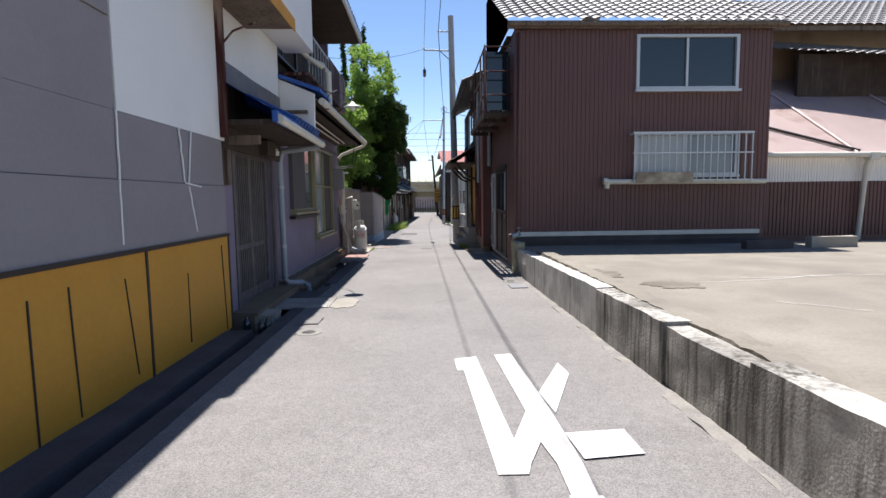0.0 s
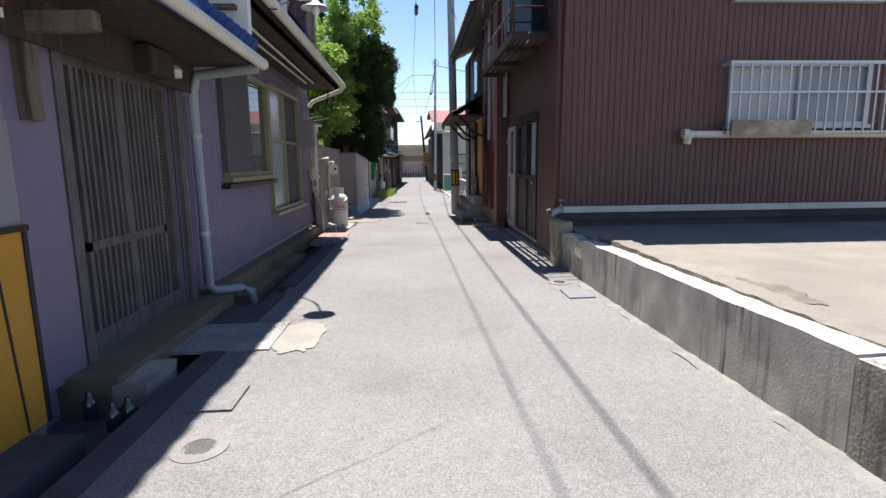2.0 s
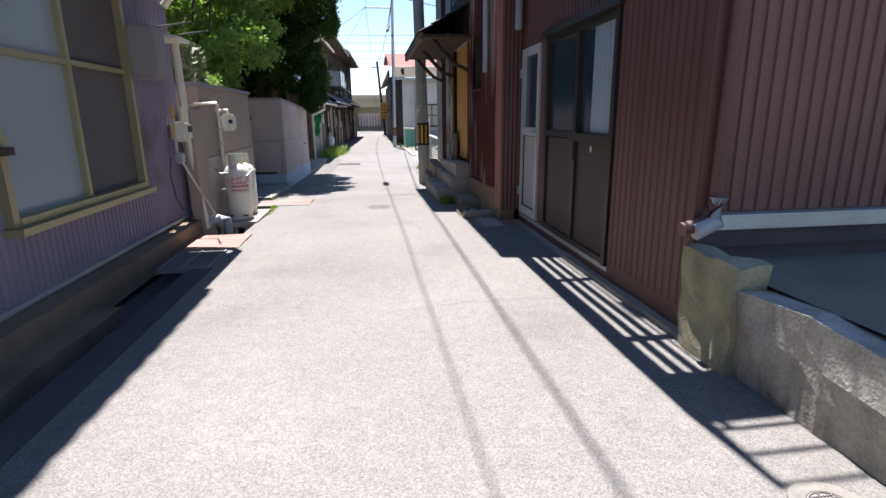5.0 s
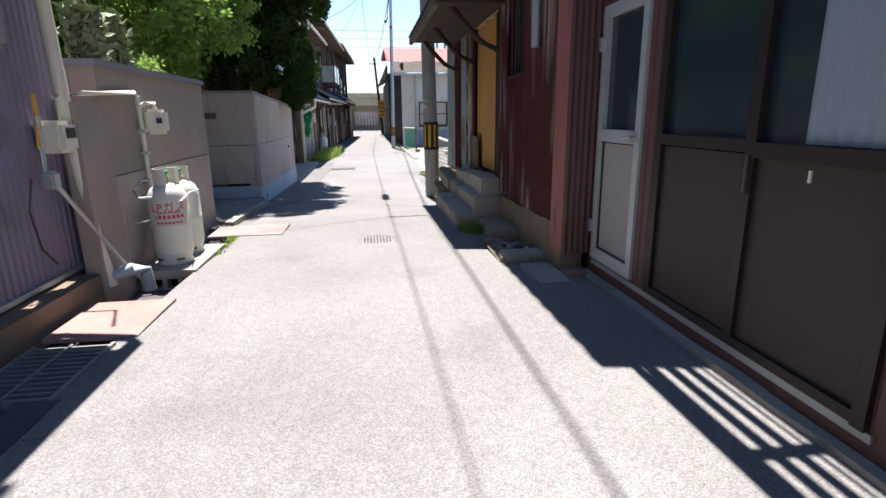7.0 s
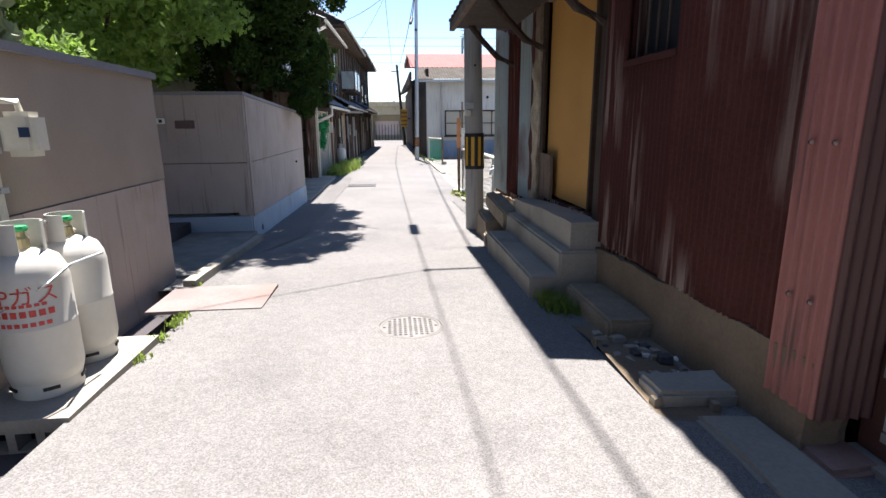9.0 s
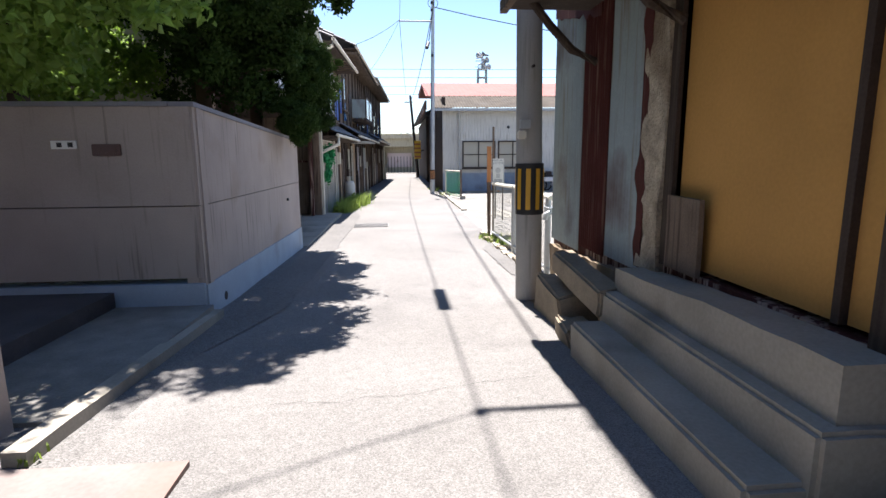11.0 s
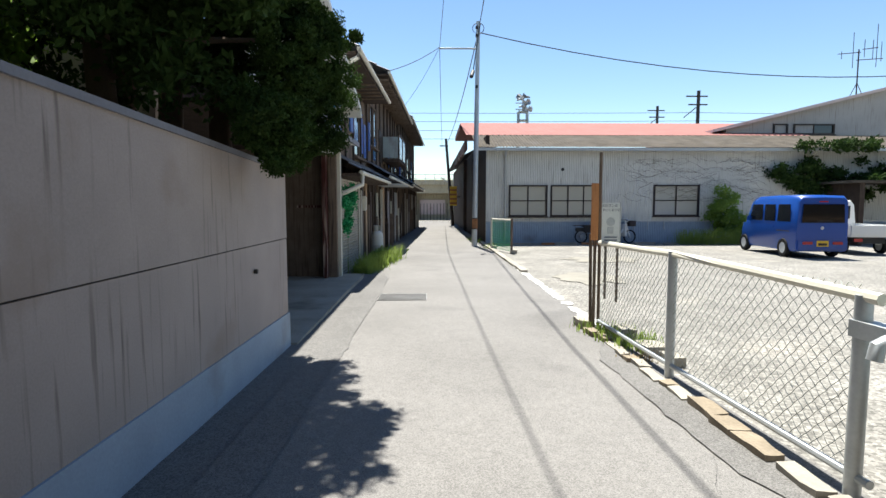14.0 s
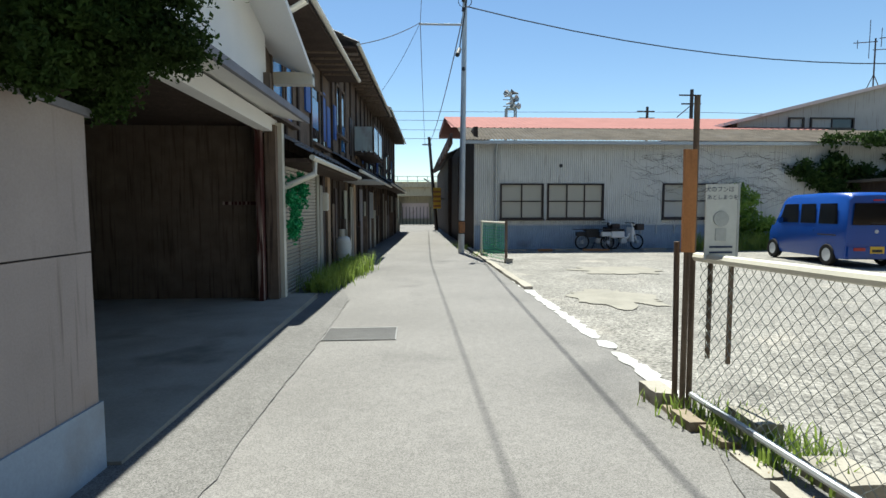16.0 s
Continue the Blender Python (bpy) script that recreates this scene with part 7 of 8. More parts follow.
# railway lines and masts far off
for k, z0 in enumerate((10.06, 9.26, 8.4, 7.6)):
    cable((-30, 70.3, z0), (25.95, 70.3, z0), 0.15, 0.02, "thin railway wire far behind the shed")
    cable((25.95, 70.3, z0), (70, 70.3, z0), 0.15, 0.02, "thin railway wire far behind the shed")
def mast(x, y, top, label):
    m = thing("railway_mast", label, "mast")
    part("pole", tube(bmesh.new(), [(x, y, -0.6), (x, y, top)], 0.2, 10, 0.16), DARKFRAME, m)
    for z in (0.6, 1.4):
        part("arm", bx(x - 1.4 + z * 0.3, x + 0.9, y - 0.06, y + 0.06, top - z, top - z + 0.12), DARKFRAME, m)
    part("brace", tube(bmesh.new(), [(x - 1.4, y, top - 2.6), (x - 0.2, y, top - 1.6)], 0.05, 6), DARKFRAME, m)
    return m
mast(25.95, 70.5, 12.2, "dark railway mast with cross arms")
mast(27.7, 84, 13.2, "dark railway mast with cross arms, far off")
DARKMETAL = mat("dark_horn_paint", (0.09, 0.095, 0.1), 0.5, 0.2, var=0.1, bump=0.05)
t = thing("speaker_tower", "steel lattice tower with horn loudspeakers", "tower")
TX, TY = 7.15, 62
for dx in (-0.35, 0.35):
    for dy in (-0.35, 0.35):
        part("leg", tube(bmesh.new(), [(TX + dx * 1.4, TY + dy, -0.6), (TX + dx, TY + dy, 8.7)], 0.06, 6), PALEBLUE, t)
for z in (5.5, 6.7, 7.9, 8.6):
    part("brace", bx(TX - 0.4, TX + 0.4, TY - 0.4, TY + 0.4, z, z + 0.06), PALEBLUE, t)
for dx, dz, a in ((-0.55, 9.5, 60), (-0.1, 9.75, 200), (0.5, 9.75, 250), (-0.4, 8.95, 70), (0.5, 9.2, 215), (0.0, 9.2, 40), (0.15, 8.75, 120), (0.6, 8.75, -80)):
    part("horn", lathe([(0.06, 0), (0.09, 0.3), (0.26, 0.55), (0.24, 0.55), (0.05, 0.3)], 14), DARKMETAL if a > 190 else GALV, t).matrix_local = pose(TX + dx, TY - 0.3, dz, 78, 0, a)
for z in (8.8, 9.3, 9.75):
    part("bar", bx(TX - 0.6, TX + 0.6, TY - 0.05, TY + 0.05, z, z + 0.06), GALV, t)
part("stem", bx(TX - 0.06, TX + 0.06, TY - 0.06, TY + 0.06, 8.6, 9.95), GALV, t)
an = thing("tv_antenna", "thin television aerial on a roof", "antenna")
AX, AY = 21.9, 46
part("mast", tube(bmesh.new(), [(AX, AY, 6.4), (AX, AY, 9.1)], 0.035, 6), DARKFRAME, an)
for dx in (-0.5, 0.5):
    part("stay", tube(bmesh.new(), [(AX + dx, AY, 6.4), (AX, AY, 7.4)], 0.02, 5), DARKFRAME, an)
for k, (dx, dz, ln) in enumerate(((-0.9, 8.8, 0.2), (-0.3, 9.05, 0.9), (0.3, 9.15, 0.45), (0.75, 9.1, 0.5), (0.95, 9.3, 1.1), (1.2, 9.0, 0.5))):
    part("element", tube(bmesh.new(), [(AX + dx, AY, dz - ln), (AX + dx, AY, dz + ln)], 0.016, 5), DARKFRAME, an)
for z, x0, x1 in ((8.95, -1.1, 0.1), (8.65, -0.1, 1.3), (9.2, 0.2, 1.0)):
    part("boom", tube(bmesh.new(), [(AX + x0, AY, z - 0.1), (AX + x1, AY, z)], 0.022, 5), DARKFRAME, an)

# ---- chain link fence ----
FX = 1.62
f_ = thing("chain_link_fence", "galvanised chain link fence along the gravel lot", "fence")
for y in (20.8, 22.75):
    part("post", tube(bmesh.new(), [(FX, y, gz(y) - 0.15), (FX, y, gz(y) + (1.0 if y < 21 else 1.09))], 0.038, 12), GALV, f_, smooth=True)
def fz(y):
    return gz(y)
part("top_rail", tube(bmesh.new(), [(FX, y, fz(y) + 1.07 - 0.08 * max(0, 22.7 - y) / 2) for y in (20.7, 21.4, 22.0, 22.75, 23.4, 24.65)], 0.03, 8), CREAM, f_, "pale painted top rail")
part("bottom_rail", tube(bmesh.new(), [(FX, y, fz(y) + 0.12) for y in (20.7, 22.0, 23.4, 24.65)], 0.022, 8), GALV, f_)
part("stub_arm", tube(bmesh.new(), [(FX + 0.3, 20.62, gz(20.8) + 0.86), (FX - 0.02, 20.62, gz(20.8) + 0.83), (FX - 0.08, 20.62, gz(20.8) + 0.8), (FX - 0.09, 20.62, gz(20.8) + 0.74)], 0.034, 10), GALV, f_, smooth=True)
part("stub_clamp", bx(FX - 0.045, FX + 0.045, 20.6, 20.83, gz(20.8) + 0.8, gz(20.8) + 0.88), GALV, f_)
LINK = mat("fence_wire", (0.3, 0.32, 0.3), 0.5, 0.5, var=0.15, bump=0)
bm = bmesh.new()
sp_, y0, y1, H0, H1 = 0.078, 20.8, 24.6, 0.13, 1.05
hgt = H1 - H0
k = y0 - hgt
while k < y1:
    for s in (1, -1):
        a, b = (k, k + hgt) if s > 0 else (k + hgt, k)
        ya, yb = max(min(a, y1), y0), max(min(b, y1), y0)
        za = H0 + (abs(ya - a)) * 1.0
        zb = H1 - (abs(yb - b)) * 1.0
        if abs(ya - yb) > 0.02:
            n = max(2, int(abs(ya - yb) / (sp_ / 2)))
            pts = []
            for j in range(n + 1):
                t_ = j / n
                y = ya + (yb - ya) * t_
                pts.append((FX + s * 0.004 * (1 if j % 2 else -1), y + 0.0, fz(y) + za + (zb - za) * t_))
            tube(bm, pts, 0.0022, 3)
    k += sp_
part("wire_mesh", bm, LINK, f_, "woven diamond wire mesh")["kind"] = "stuff"
# posts, warning board and sign at the fence end
p = thing("timber_post", "weathered dark timber posts bound to the fence end", "post")
for x, y, z, lean in ((1.56, 24.66, 1.0, 0.0), (1.63, 24.72, 1.68, 0.01), (1.53, 24.74, 0.7, 0.02)):
    part("stake", tube(bmesh.new(), [(x + lean, y, gz(y) - 0.1), (x, y, z)], 0.02, 8), GREYWOOD, p)
part("board", uneven(bx(1.49, 1.57, 24.58, 24.61, 0.64, 1.31), 0.006, 4, 2), ORANGEWOOD, p, "reddish weathered board")
s = thing("notice_sign", "small white dog-fouling notice wired to the fence", "sign")
part("board", bx(1.58, 1.785, 24.48, 24.49, 0.6, 1.08), SIGNWHITE, s)
part("edge", bx(1.785, 1.8, 24.478, 24.492, 0.59, 1.09), GALV, s)
for x in (1.64, 1.78):
    part("stake", bx(x - 0.012, x + 0.012, 24.5, 24.52, -0.05 - (x - 1.64) * 0.3, 0.95), GREYWOOD, s)
letters("lettering", "犬のフンは", 0.038, lambda x_, y_: (1.665 + x_, 24.477, 1.045 + y_), INK, s)
letters("lettering", "あとしまつを", 0.034, lambda x_, y_: (1.685 + x_, 24.477, 0.995 + y_), INK, s)
part("picture", lathe([(0.0, 0), (0.05, 0.0), (0.05, 0.004), (0.0, 0.004)], 16), GALV, s, "faded grey picture").matrix_local = pose(1.68, 24.478, 0.86, 90, 0, 0)
part("picture", bx(1.645, 1.715, 24.476, 24.479, 0.72, 0.8), GALV, s)
for k in range(2):
    part("small_print", bx(1.61, 1.76, 24.476, 24.479, 0.64 + 0.035 * k, 0.652 + 0.035 * k), INK, s)
# stones and blocks along the fence foot
rng = random.Random(4)
y = 19.95
while y < 24.9:
    ln = rng.uniform(0.14, 0.34)
    x = 1.46 + rng.uniform(-0.03, 0.03)
    z = gz(y)
    ob = part("kerb_stone", uneven(bx(x, x + rng.uniform(0.09, 0.14), y, y + ln, z - 0.08, z + rng.uniform(0.01, 0.06)), 0.018, 6, 2, y), RUBBLE if rng.random() < 0.6 else CONCRETE, smooth=False)
    tagged(ob, "rough edging stone along the fence", "stone", "edging stones along the fence")
    y += ln + rng.uniform(0.01, 0.1)
for x, y, w_, l_, hh in ((1.42, 24.75, 0.16, 0.28, 0.1), (1.72, 24.1, 0.16, 0.3, 0.13), (1.72, 23.45, 0.25, 0.3, 0.09), (1.8, 23.1, 0.14, 0.25, 0.08)):
    tagged(part("concrete_block", uneven(bx(x, x + w_, y, y + l_, gz(y) - 0.03, gz(y) + hh), 0.012, 6, 2, x), CONCRETE), "broken concrete block at the fence foot", "block", "blocks at the fence")
# low green net fence at the lot's far corner
g = thing("net_fence", "short rusty fence frame with green netting", "fence")
for y in (35.6, 37.4):
    part("post", tube(bmesh.new(), [(1.8 + (37.4 - y) * 0.25, y, gz(y) - 0.2), (1.8 + (37.4 - y) * 0.25, y, gz(y) + 1.15)], 0.04, 8), GREYWOOD if y < 36 else CREAM, g)
part("rail", tube(bmesh.new(), [(2.25, 35.6, gz(36) + 1.1), (1.8, 37.4, gz(37) + 1.1)], 0.025, 8), CREAM, g)
bm = bmesh.new()
for k in range(22):
    u = k / 21
    tube(bm, [(2.25 - 0.45 * u, 35.6 + 1.8 * u, gz(36) + 0.05), (2.25 - 0.45 * u, 35.6 + 1.8 * u, gz(36) + 1.05)], 0.006, 3)
for k in range(12):
    tube(bm, [(2.25, 35.6, gz(36) + 0.08 + 0.088 * k), (1.8, 37.4, gz(36) + 0.08 + 0.088 * k)], 0.006, 3)
part("netting", bm, GREENNET, g)["kind"] = "stuff"
for y in (35.5, 37.3):
    part("footing", uneven(bx(1.75 + (37.4 - y) * 0.25, 1.95 + (37.4 - y) * 0.25, y, y + 0.25, gz(y) - 0.1, gz(y) + 0.12), 0.01, 5, 1), CONCRETE, g)
tagged(part("kerb", long_box(1.7, 1.85, 30.5, 41, -0.1, 0.06, 0.4, 0.02, 3, 1, 1), CONCRETE), "broken kerb between lane and lot", "kerb", kind="structure")

# ---- vehicles ----
def wheel(parent, x, y, r, w, rim):
    t_ = part("wheel", lathe([(r * 0.62, -w / 2), (r * 0.94, -w / 2), (r, -w * 0.3), (r, w * 0.3), (r * 0.94, w / 2), (r * 0.62, w / 2)], 28, hollow=True), RUBBER, parent, "black tyre", smooth=True)
    t_.matrix_local = pose(x, y, r, 0, 90, 0)
    part("rim", lathe([(0.0, -w * 0.42), (r * 0.6, -w * 0.46), (r * 0.64, -w * 0.3), (r * 0.64, w * 0.3), (r * 0.6, w * 0.46), (0.0, w * 0.42)], 20), rim, t_)
    return t_
def loft(sections):
    """A body from cross-sections (y, list of (x, z)), joined in order and capped."""
    bm = bmesh.new()
    rings = [[bm.verts.new((x, y, z)) for x, z in pts] for y, pts in sections]
    m = len(rings[0])
    for q, w in zip(rings, rings[1:]):
        for k in range(m):
            bm.faces.new((q[k], q[(k + 1) % m], w[(k + 1) % m], w[k]))
    bm.faces.new(rings[0][::-1]); bm.faces.new(rings[-1])
    return bm
def body_ring(hw, top_hw, z0, belt, z1):
    r_ = [(-hw * 0.93, z0), (-hw, z0 + 0.12), (-hw, belt), (-top_hw - 0.02, z1 - 0.14), (-top_hw + 0.08, z1 - 0.02), (0, z1)]
    return r_ + [(-x, z) for x, z in r_[::-1]][1:]
v = thing("van", "small blue van parked on the gravel lot", "van")
part("body", loft([(-0.04, body_ring(0.71, 0.655, 0.3, 0.95, 1.8)), (0.05, body_ring(0.735, 0.685, 0.2, 1.0, 1.87)), (1.2, body_ring(0.735, 0.69, 0.2, 1.0, 1.9)), (2.3, body_ring(0.735, 0.685, 0.2, 1.0, 1.88)), (2.62, body_ring(0.735, 0.67, 0.2, 1.0, 1.82)), (3.16, body_ring(0.72, 0.62, 0.2, 0.98, 1.12)), (3.34, body_ring(0.68, 0.5, 0.25, 0.75, 0.9)), (3.38, body_ring(0.62, 0.4, 0.3, 0.6, 0.75))]), VANBLUE, v, smooth=True)
VANGLASS = glass_mat("van_glass", (0.008, 0.01, 0.012), 0.05)
bm = bmesh.new()
bm.faces.new([bm.verts.new(q) for q in ((-0.6, -0.07, 1.06), (0.6, -0.07, 1.06), (0.57, -0.07, 1.6), (-0.57, -0.07, 1.6))])
bmesh.ops.solidify(bm, geom=bm.faces[:], thickness=0.03)
part("rear_window", bm, VANGLASS, v, "dark tinted rear window")
for sx in (-1, 1):
    for a, b, a2, b2 in ((0.25, 0.98, 0.3, 0.95), (1.1, 1.75, 1.12, 1.74), (1.85, 2.75, 1.86, 2.5)):
        bm = bmesh.new()
        bm.faces.new([bm.verts.new(q) for q in ((sx * 0.745, a, 1.08), (sx * 0.745, b, 1.08), (sx * 0.731, b2, 1.6), (sx * 0.731, a2, 1.6))])
        bmesh.ops.solidify(bm, geom=bm.faces[:], thickness=0.012)
        part("side_window", bm, VANGLASS, v)
    part("tail_lamp", bx(sx * 0.42 - 0.14, sx * 0.42 + 0.14, -0.11, -0.05, 0.42, 0.5), TAIL, v, "red bumper lamp", bevel=0.01)
    part("mirror", bx(sx * 0.8 - 0.08, sx * 0.8 + 0.08, 2.55, 2.65, 1.05, 1.22), VANBLUE, v, bevel=0.03)
    wheel(v, sx * 0.685, 0.6, 0.28, 0.16, ALU); wheel(v, sx * 0.685, 3.03, 0.28, 0.16, ALU)
    part("slide_rail", bx(sx * 0.737 - 0.006, sx * 0.737 + 0.006, 0.3, 1.0, 0.78, 0.81), BLACK, v)
    part("door_handle", bx(sx * 0.745 - 0.012, sx * 0.745 + 0.012, 1.15, 1.3, 0.9, 0.94), VANBLUE, v)
part("bumper", bx(-0.72, 0.72, -0.09, 0.1, 0.22, 0.56), VANBLUE, v, bevel=0.04)
npl = part("number_plate", bx(-0.165, 0.165, -0.1, -0.088, 0.36, 0.53), PLATEY, v, "yellow number plate")
part("digits", bx(-0.12, 0.12, -0.104, -0.1, 0.39, 0.46), BLACK, npl)
part("badge", lathe([(0, 0), (0.05, 0), (0.04, 0.01), (0, 0.01)], 16), ALU, v).matrix_local = pose(0, -0.045, 0.9, 90, 0, 0)
part("wiper", bx(-0.2, 0.25, -0.115, -0.1, 1.1, 1.12), BLACK, v)
part("brake_lamp", bx(-0.12, 0.12, -0.06, 0.02, 1.66, 1.69), TAIL, v)
v.matrix_basis = pose(11.1, 33.62, gz(34) + 0.0, 0, 0, -6)
k = thing("pickup_truck", "small white flatbed truck parked beside the van", "truck")
part("cab", loft([(1.95, body_ring(0.7, 0.6, 0.3, 0.95, 1.72)), (2.05, body_ring(0.72, 0.62, 0.3, 0.98, 1.76)), (2.8, body_ring(0.72, 0.6, 0.3, 0.98, 1.74)), (3.25, body_ring(0.7, 0.55, 0.3, 0.9, 1.1)), (3.35, body_ring(0.65, 0.5, 0.35, 0.7, 0.9))]), TRUCKW, k, smooth=True)
part("cab_window", bx(-0.5, 0.5, 1.935, 1.955, 1.1, 1.55), WINGLASS, k)
part("bed", bx(-0.7, 0.7, 0, 1.95, 0.56, 0.64), TRUCKW, k)
for x in (-0.71, 0.68):
    part("side_board", bx(x, x + 0.03, 0, 1.95, 0.64, 0.94), TRUCKW, k)
part("tail_board", bx(-0.7, 0.7, -0.03, 0.0, 0.62, 0.92), TRUCKW, k)
part("chassis", bx(-0.4, 0.4, 0.1, 2.0, 0.35, 0.55), BLACK, k)
for sx in (-1, 1):
    part("tail_lamp", bx(sx * 0.5 - 0.12, sx * 0.5 + 0.12, -0.06, -0.03, 0.42, 0.52), TAIL, k)
    wheel(k, sx * 0.6, 0.55, 0.26, 0.15, TRUCKW); wheel(k, sx * 0.6, 2.6, 0.26, 0.15, TRUCKW)
k.matrix_basis = pose(13.55, 34.6, gz(34), 0, 0, -6)
def motorbike(x, y, turn, body_mat, label):
    m = thing("motorbike", label, "motorbike", "parked two-wheelers")
    for yy in (-0.6, 0.6):
        t_ = part("wheel", lathe([(0.235, -0.025), (0.27, -0.03), (0.285, 0), (0.27, 0.03), (0.235, 0.025)], 28, hollow=True), RUBBER, m)
        t_.matrix_local = pose(0, yy, 0.285, 0, 90, 0)
        part("hub", lathe([(0.0, -0.05), (0.06, -0.05), (0.06, 0.05), (0.0, 0.05)], 14), GALV, t_)
        for q in range(6):
            part("spoke", bx(-0.004, 0.004, -0.24, 0.24, -0.004, 0.004), GALV, t_).rotation_euler = (0, 0, q * math.pi / 6)
    part("frame", tube(bmesh.new(), [(0, -0.55, 0.55), (0, -0.1, 0.5), (0, 0.2, 0.42), (0, 0.42, 0.8)], 0.05, 10), body_mat, m, smooth=True)
    part("leg_shield", uneven(bx(-0.2, 0.2, 0.28, 0.36, 0.3, 0.82), 0.01, 3, 2), body_mat, m, bevel=0.02)
    part("engine", bx(-0.1, 0.1, -0.12, 0.16, 0.24, 0.42), GALV, m, bevel=0.03)
    part("seat", bx(-0.12, 0.12, -0.55, 0.05, 0.68, 0.77), BLACK, m, "black seat", bevel=0.03)
    part("side_cover", bx(-0.1, 0.1, -0.5, 0.05, 0.45, 0.68), body_mat, m, bevel=0.03)
    part("rear_fender", bx(-0.06, 0.06, -0.85, -0.4, 0.5, 0.66), body_mat, m, bevel=0.025)
    part("fork", tube(bmesh.new(), [(0, 0.6, 0.285), (0, 0.42, 0.8), (0, 0.38, 0.98)], 0.03, 8), body_mat, m)
    part("handlebar", tube(bmesh.new(), [(-0.3, 0.3, 0.98), (0, 0.38, 0.98), (0.3, 0.3, 0.98)], 0.018, 8), BLACK, m)
    part("headlamp", lathe([(0.0, 0), (0.07, 0), (0.08, 0.06), (0.0, 0.09)], 14), ALU, m).matrix_local = pose(0, 0.42, 0.95, -90, 0, 0)
    b_ = part("basket", bx(-0.17, 0.17, 0.5, 0.78, 0.72, 0.73), DARKFRAME, m, "wire basket")
    for q in range(8):
        part("basket_wire", bx(-0.17 + 0.048 * q, -0.165 + 0.048 * q, 0.5, 0.78, 0.73, 0.95), DARKFRAME, b_)
    part("carrier", bx(-0.12, 0.12, -0.95, -0.55, 0.74, 0.76), DARKFRAME, m)
    part("stand", tube(bmesh.new(), [(0, -0.1, 0.3), (-0.18, -0.15, 0.0)], 0.015, 6), DARKFRAME, m)
    m.matrix_basis = pose(x, y, gz(y), 0, 0, turn)
motorbike(7.35, 40.15, -80, TRUCKW, "pale blue and white step-through motorbike by the shed")
motorbike(6.5, 40.35, -85, BLACK, "dark bicycle-like moped by the shed")

# ---- trees ----
def tree(name, label, x, y, z0, trunk, limbs, blobs, count, size, leafmat, seed, up=0.0):
    t = thing(name, label, "tree")
    part("trunk", tube(bmesh.new(), [(x, y, z0 - 0.1), (x + 0.05, y + 0.04, z0 + trunk * 0.4), (x - 0.04, y, z0 + trunk * 0.75), (x, y, z0 + trunk)], 0.13, 12, 0.05), BARK, t, smooth=True)
    for a, b in limbs:
        mid = [(p + q) / 2 + 0.12 * s for p, q, s in zip(a, b, (1, -1, 1))]
        part("limb", tube(bmesh.new(), [a, mid, b], 0.05, 8, 0.018), BARK, t, smooth=True)
    c = leaves_mesh("crown", blobs, count, size, leafmat, t, seed, up=up)
    return t
rng = random.Random(21)
def clumps(cx, cy, cz, rx, ry, rz, n, r0, r1, squash=0.75):
    out = []
    for _ in range(n):
        while True:
            u = [rng.uniform(-1, 1) for _ in range(3)]
            d = math.sqrt(sum(q * q for q in u))
            if 0.35 < d < 1:
                break
        r = rng.uniform(r0, r1)
        out.append(((cx + rx * u[0], cy + ry * u[1], cz + rz * u[2]), (r, r, r * squash), r * r))
    return out
# large juniper over the garden wall
bl = clumps(-2.9, 22.6, 3.6, 1.35, 1.5, 1.9, 60, 0.35, 0.6) + clumps(-1.5, 22.3, 4.2, 0.7, 1.2, 1.2, 26, 0.25, 0.42) + clumps(-1.4, 21.2, 4.4, 0.65, 1.9, 0.8, 80, 0.2, 0.36) + clumps(-1.7, 22.2, 3.0, 0.4, 0.8, 0.7, 26, 0.18, 0.3) + clumps(-1.35, 24.0, 4.9, 0.5, 0.6, 0.5, 26, 0.14, 0.26)
tree("juniper_tree", "dense dark juniper overhanging the garden wall", -3.0, 22.6, -0.5, 5.6, [((-3, 22.6, 2.0), (-1.9, 23.2, 2.5)), ((-3, 22.6, 2.5), (-4.0, 21.6, 3.8)), ((-3, 22.6, 3.2), (-1.6, 22.2, 4.6)), ((-3, 22.6, 3.5), (-3.4, 23.8, 5.2))], bl, 85000, 0.075, LEAFDARK, 31, 0.5)
leaves_mesh("low_branch", clumps(-1.85, 23.9, 2.3, 0.6, 0.6, 0.9, 60, 0.16, 0.3) + clumps(-1.84, 23.5, 1.66, 0.18, 0.6, 0.2, 34, 0.11, 0.18) + clumps(-1.65, 23.3, 2.4, 0.25, 0.7, 0.6, 34, 0.12, 0.2) + clumps(-1.65, 22.5, 1.6, 0.25, 0.5, 0.3, 26, 0.1, 0.2) + clumps(-1.2, 23.5, 2.6, 0.25, 0.15, 0.12, 8, 0.06, 0.11), 190000, 0.03, LEAFDARK, bpy.data.objects["juniper_tree"], 37, up=0.6)
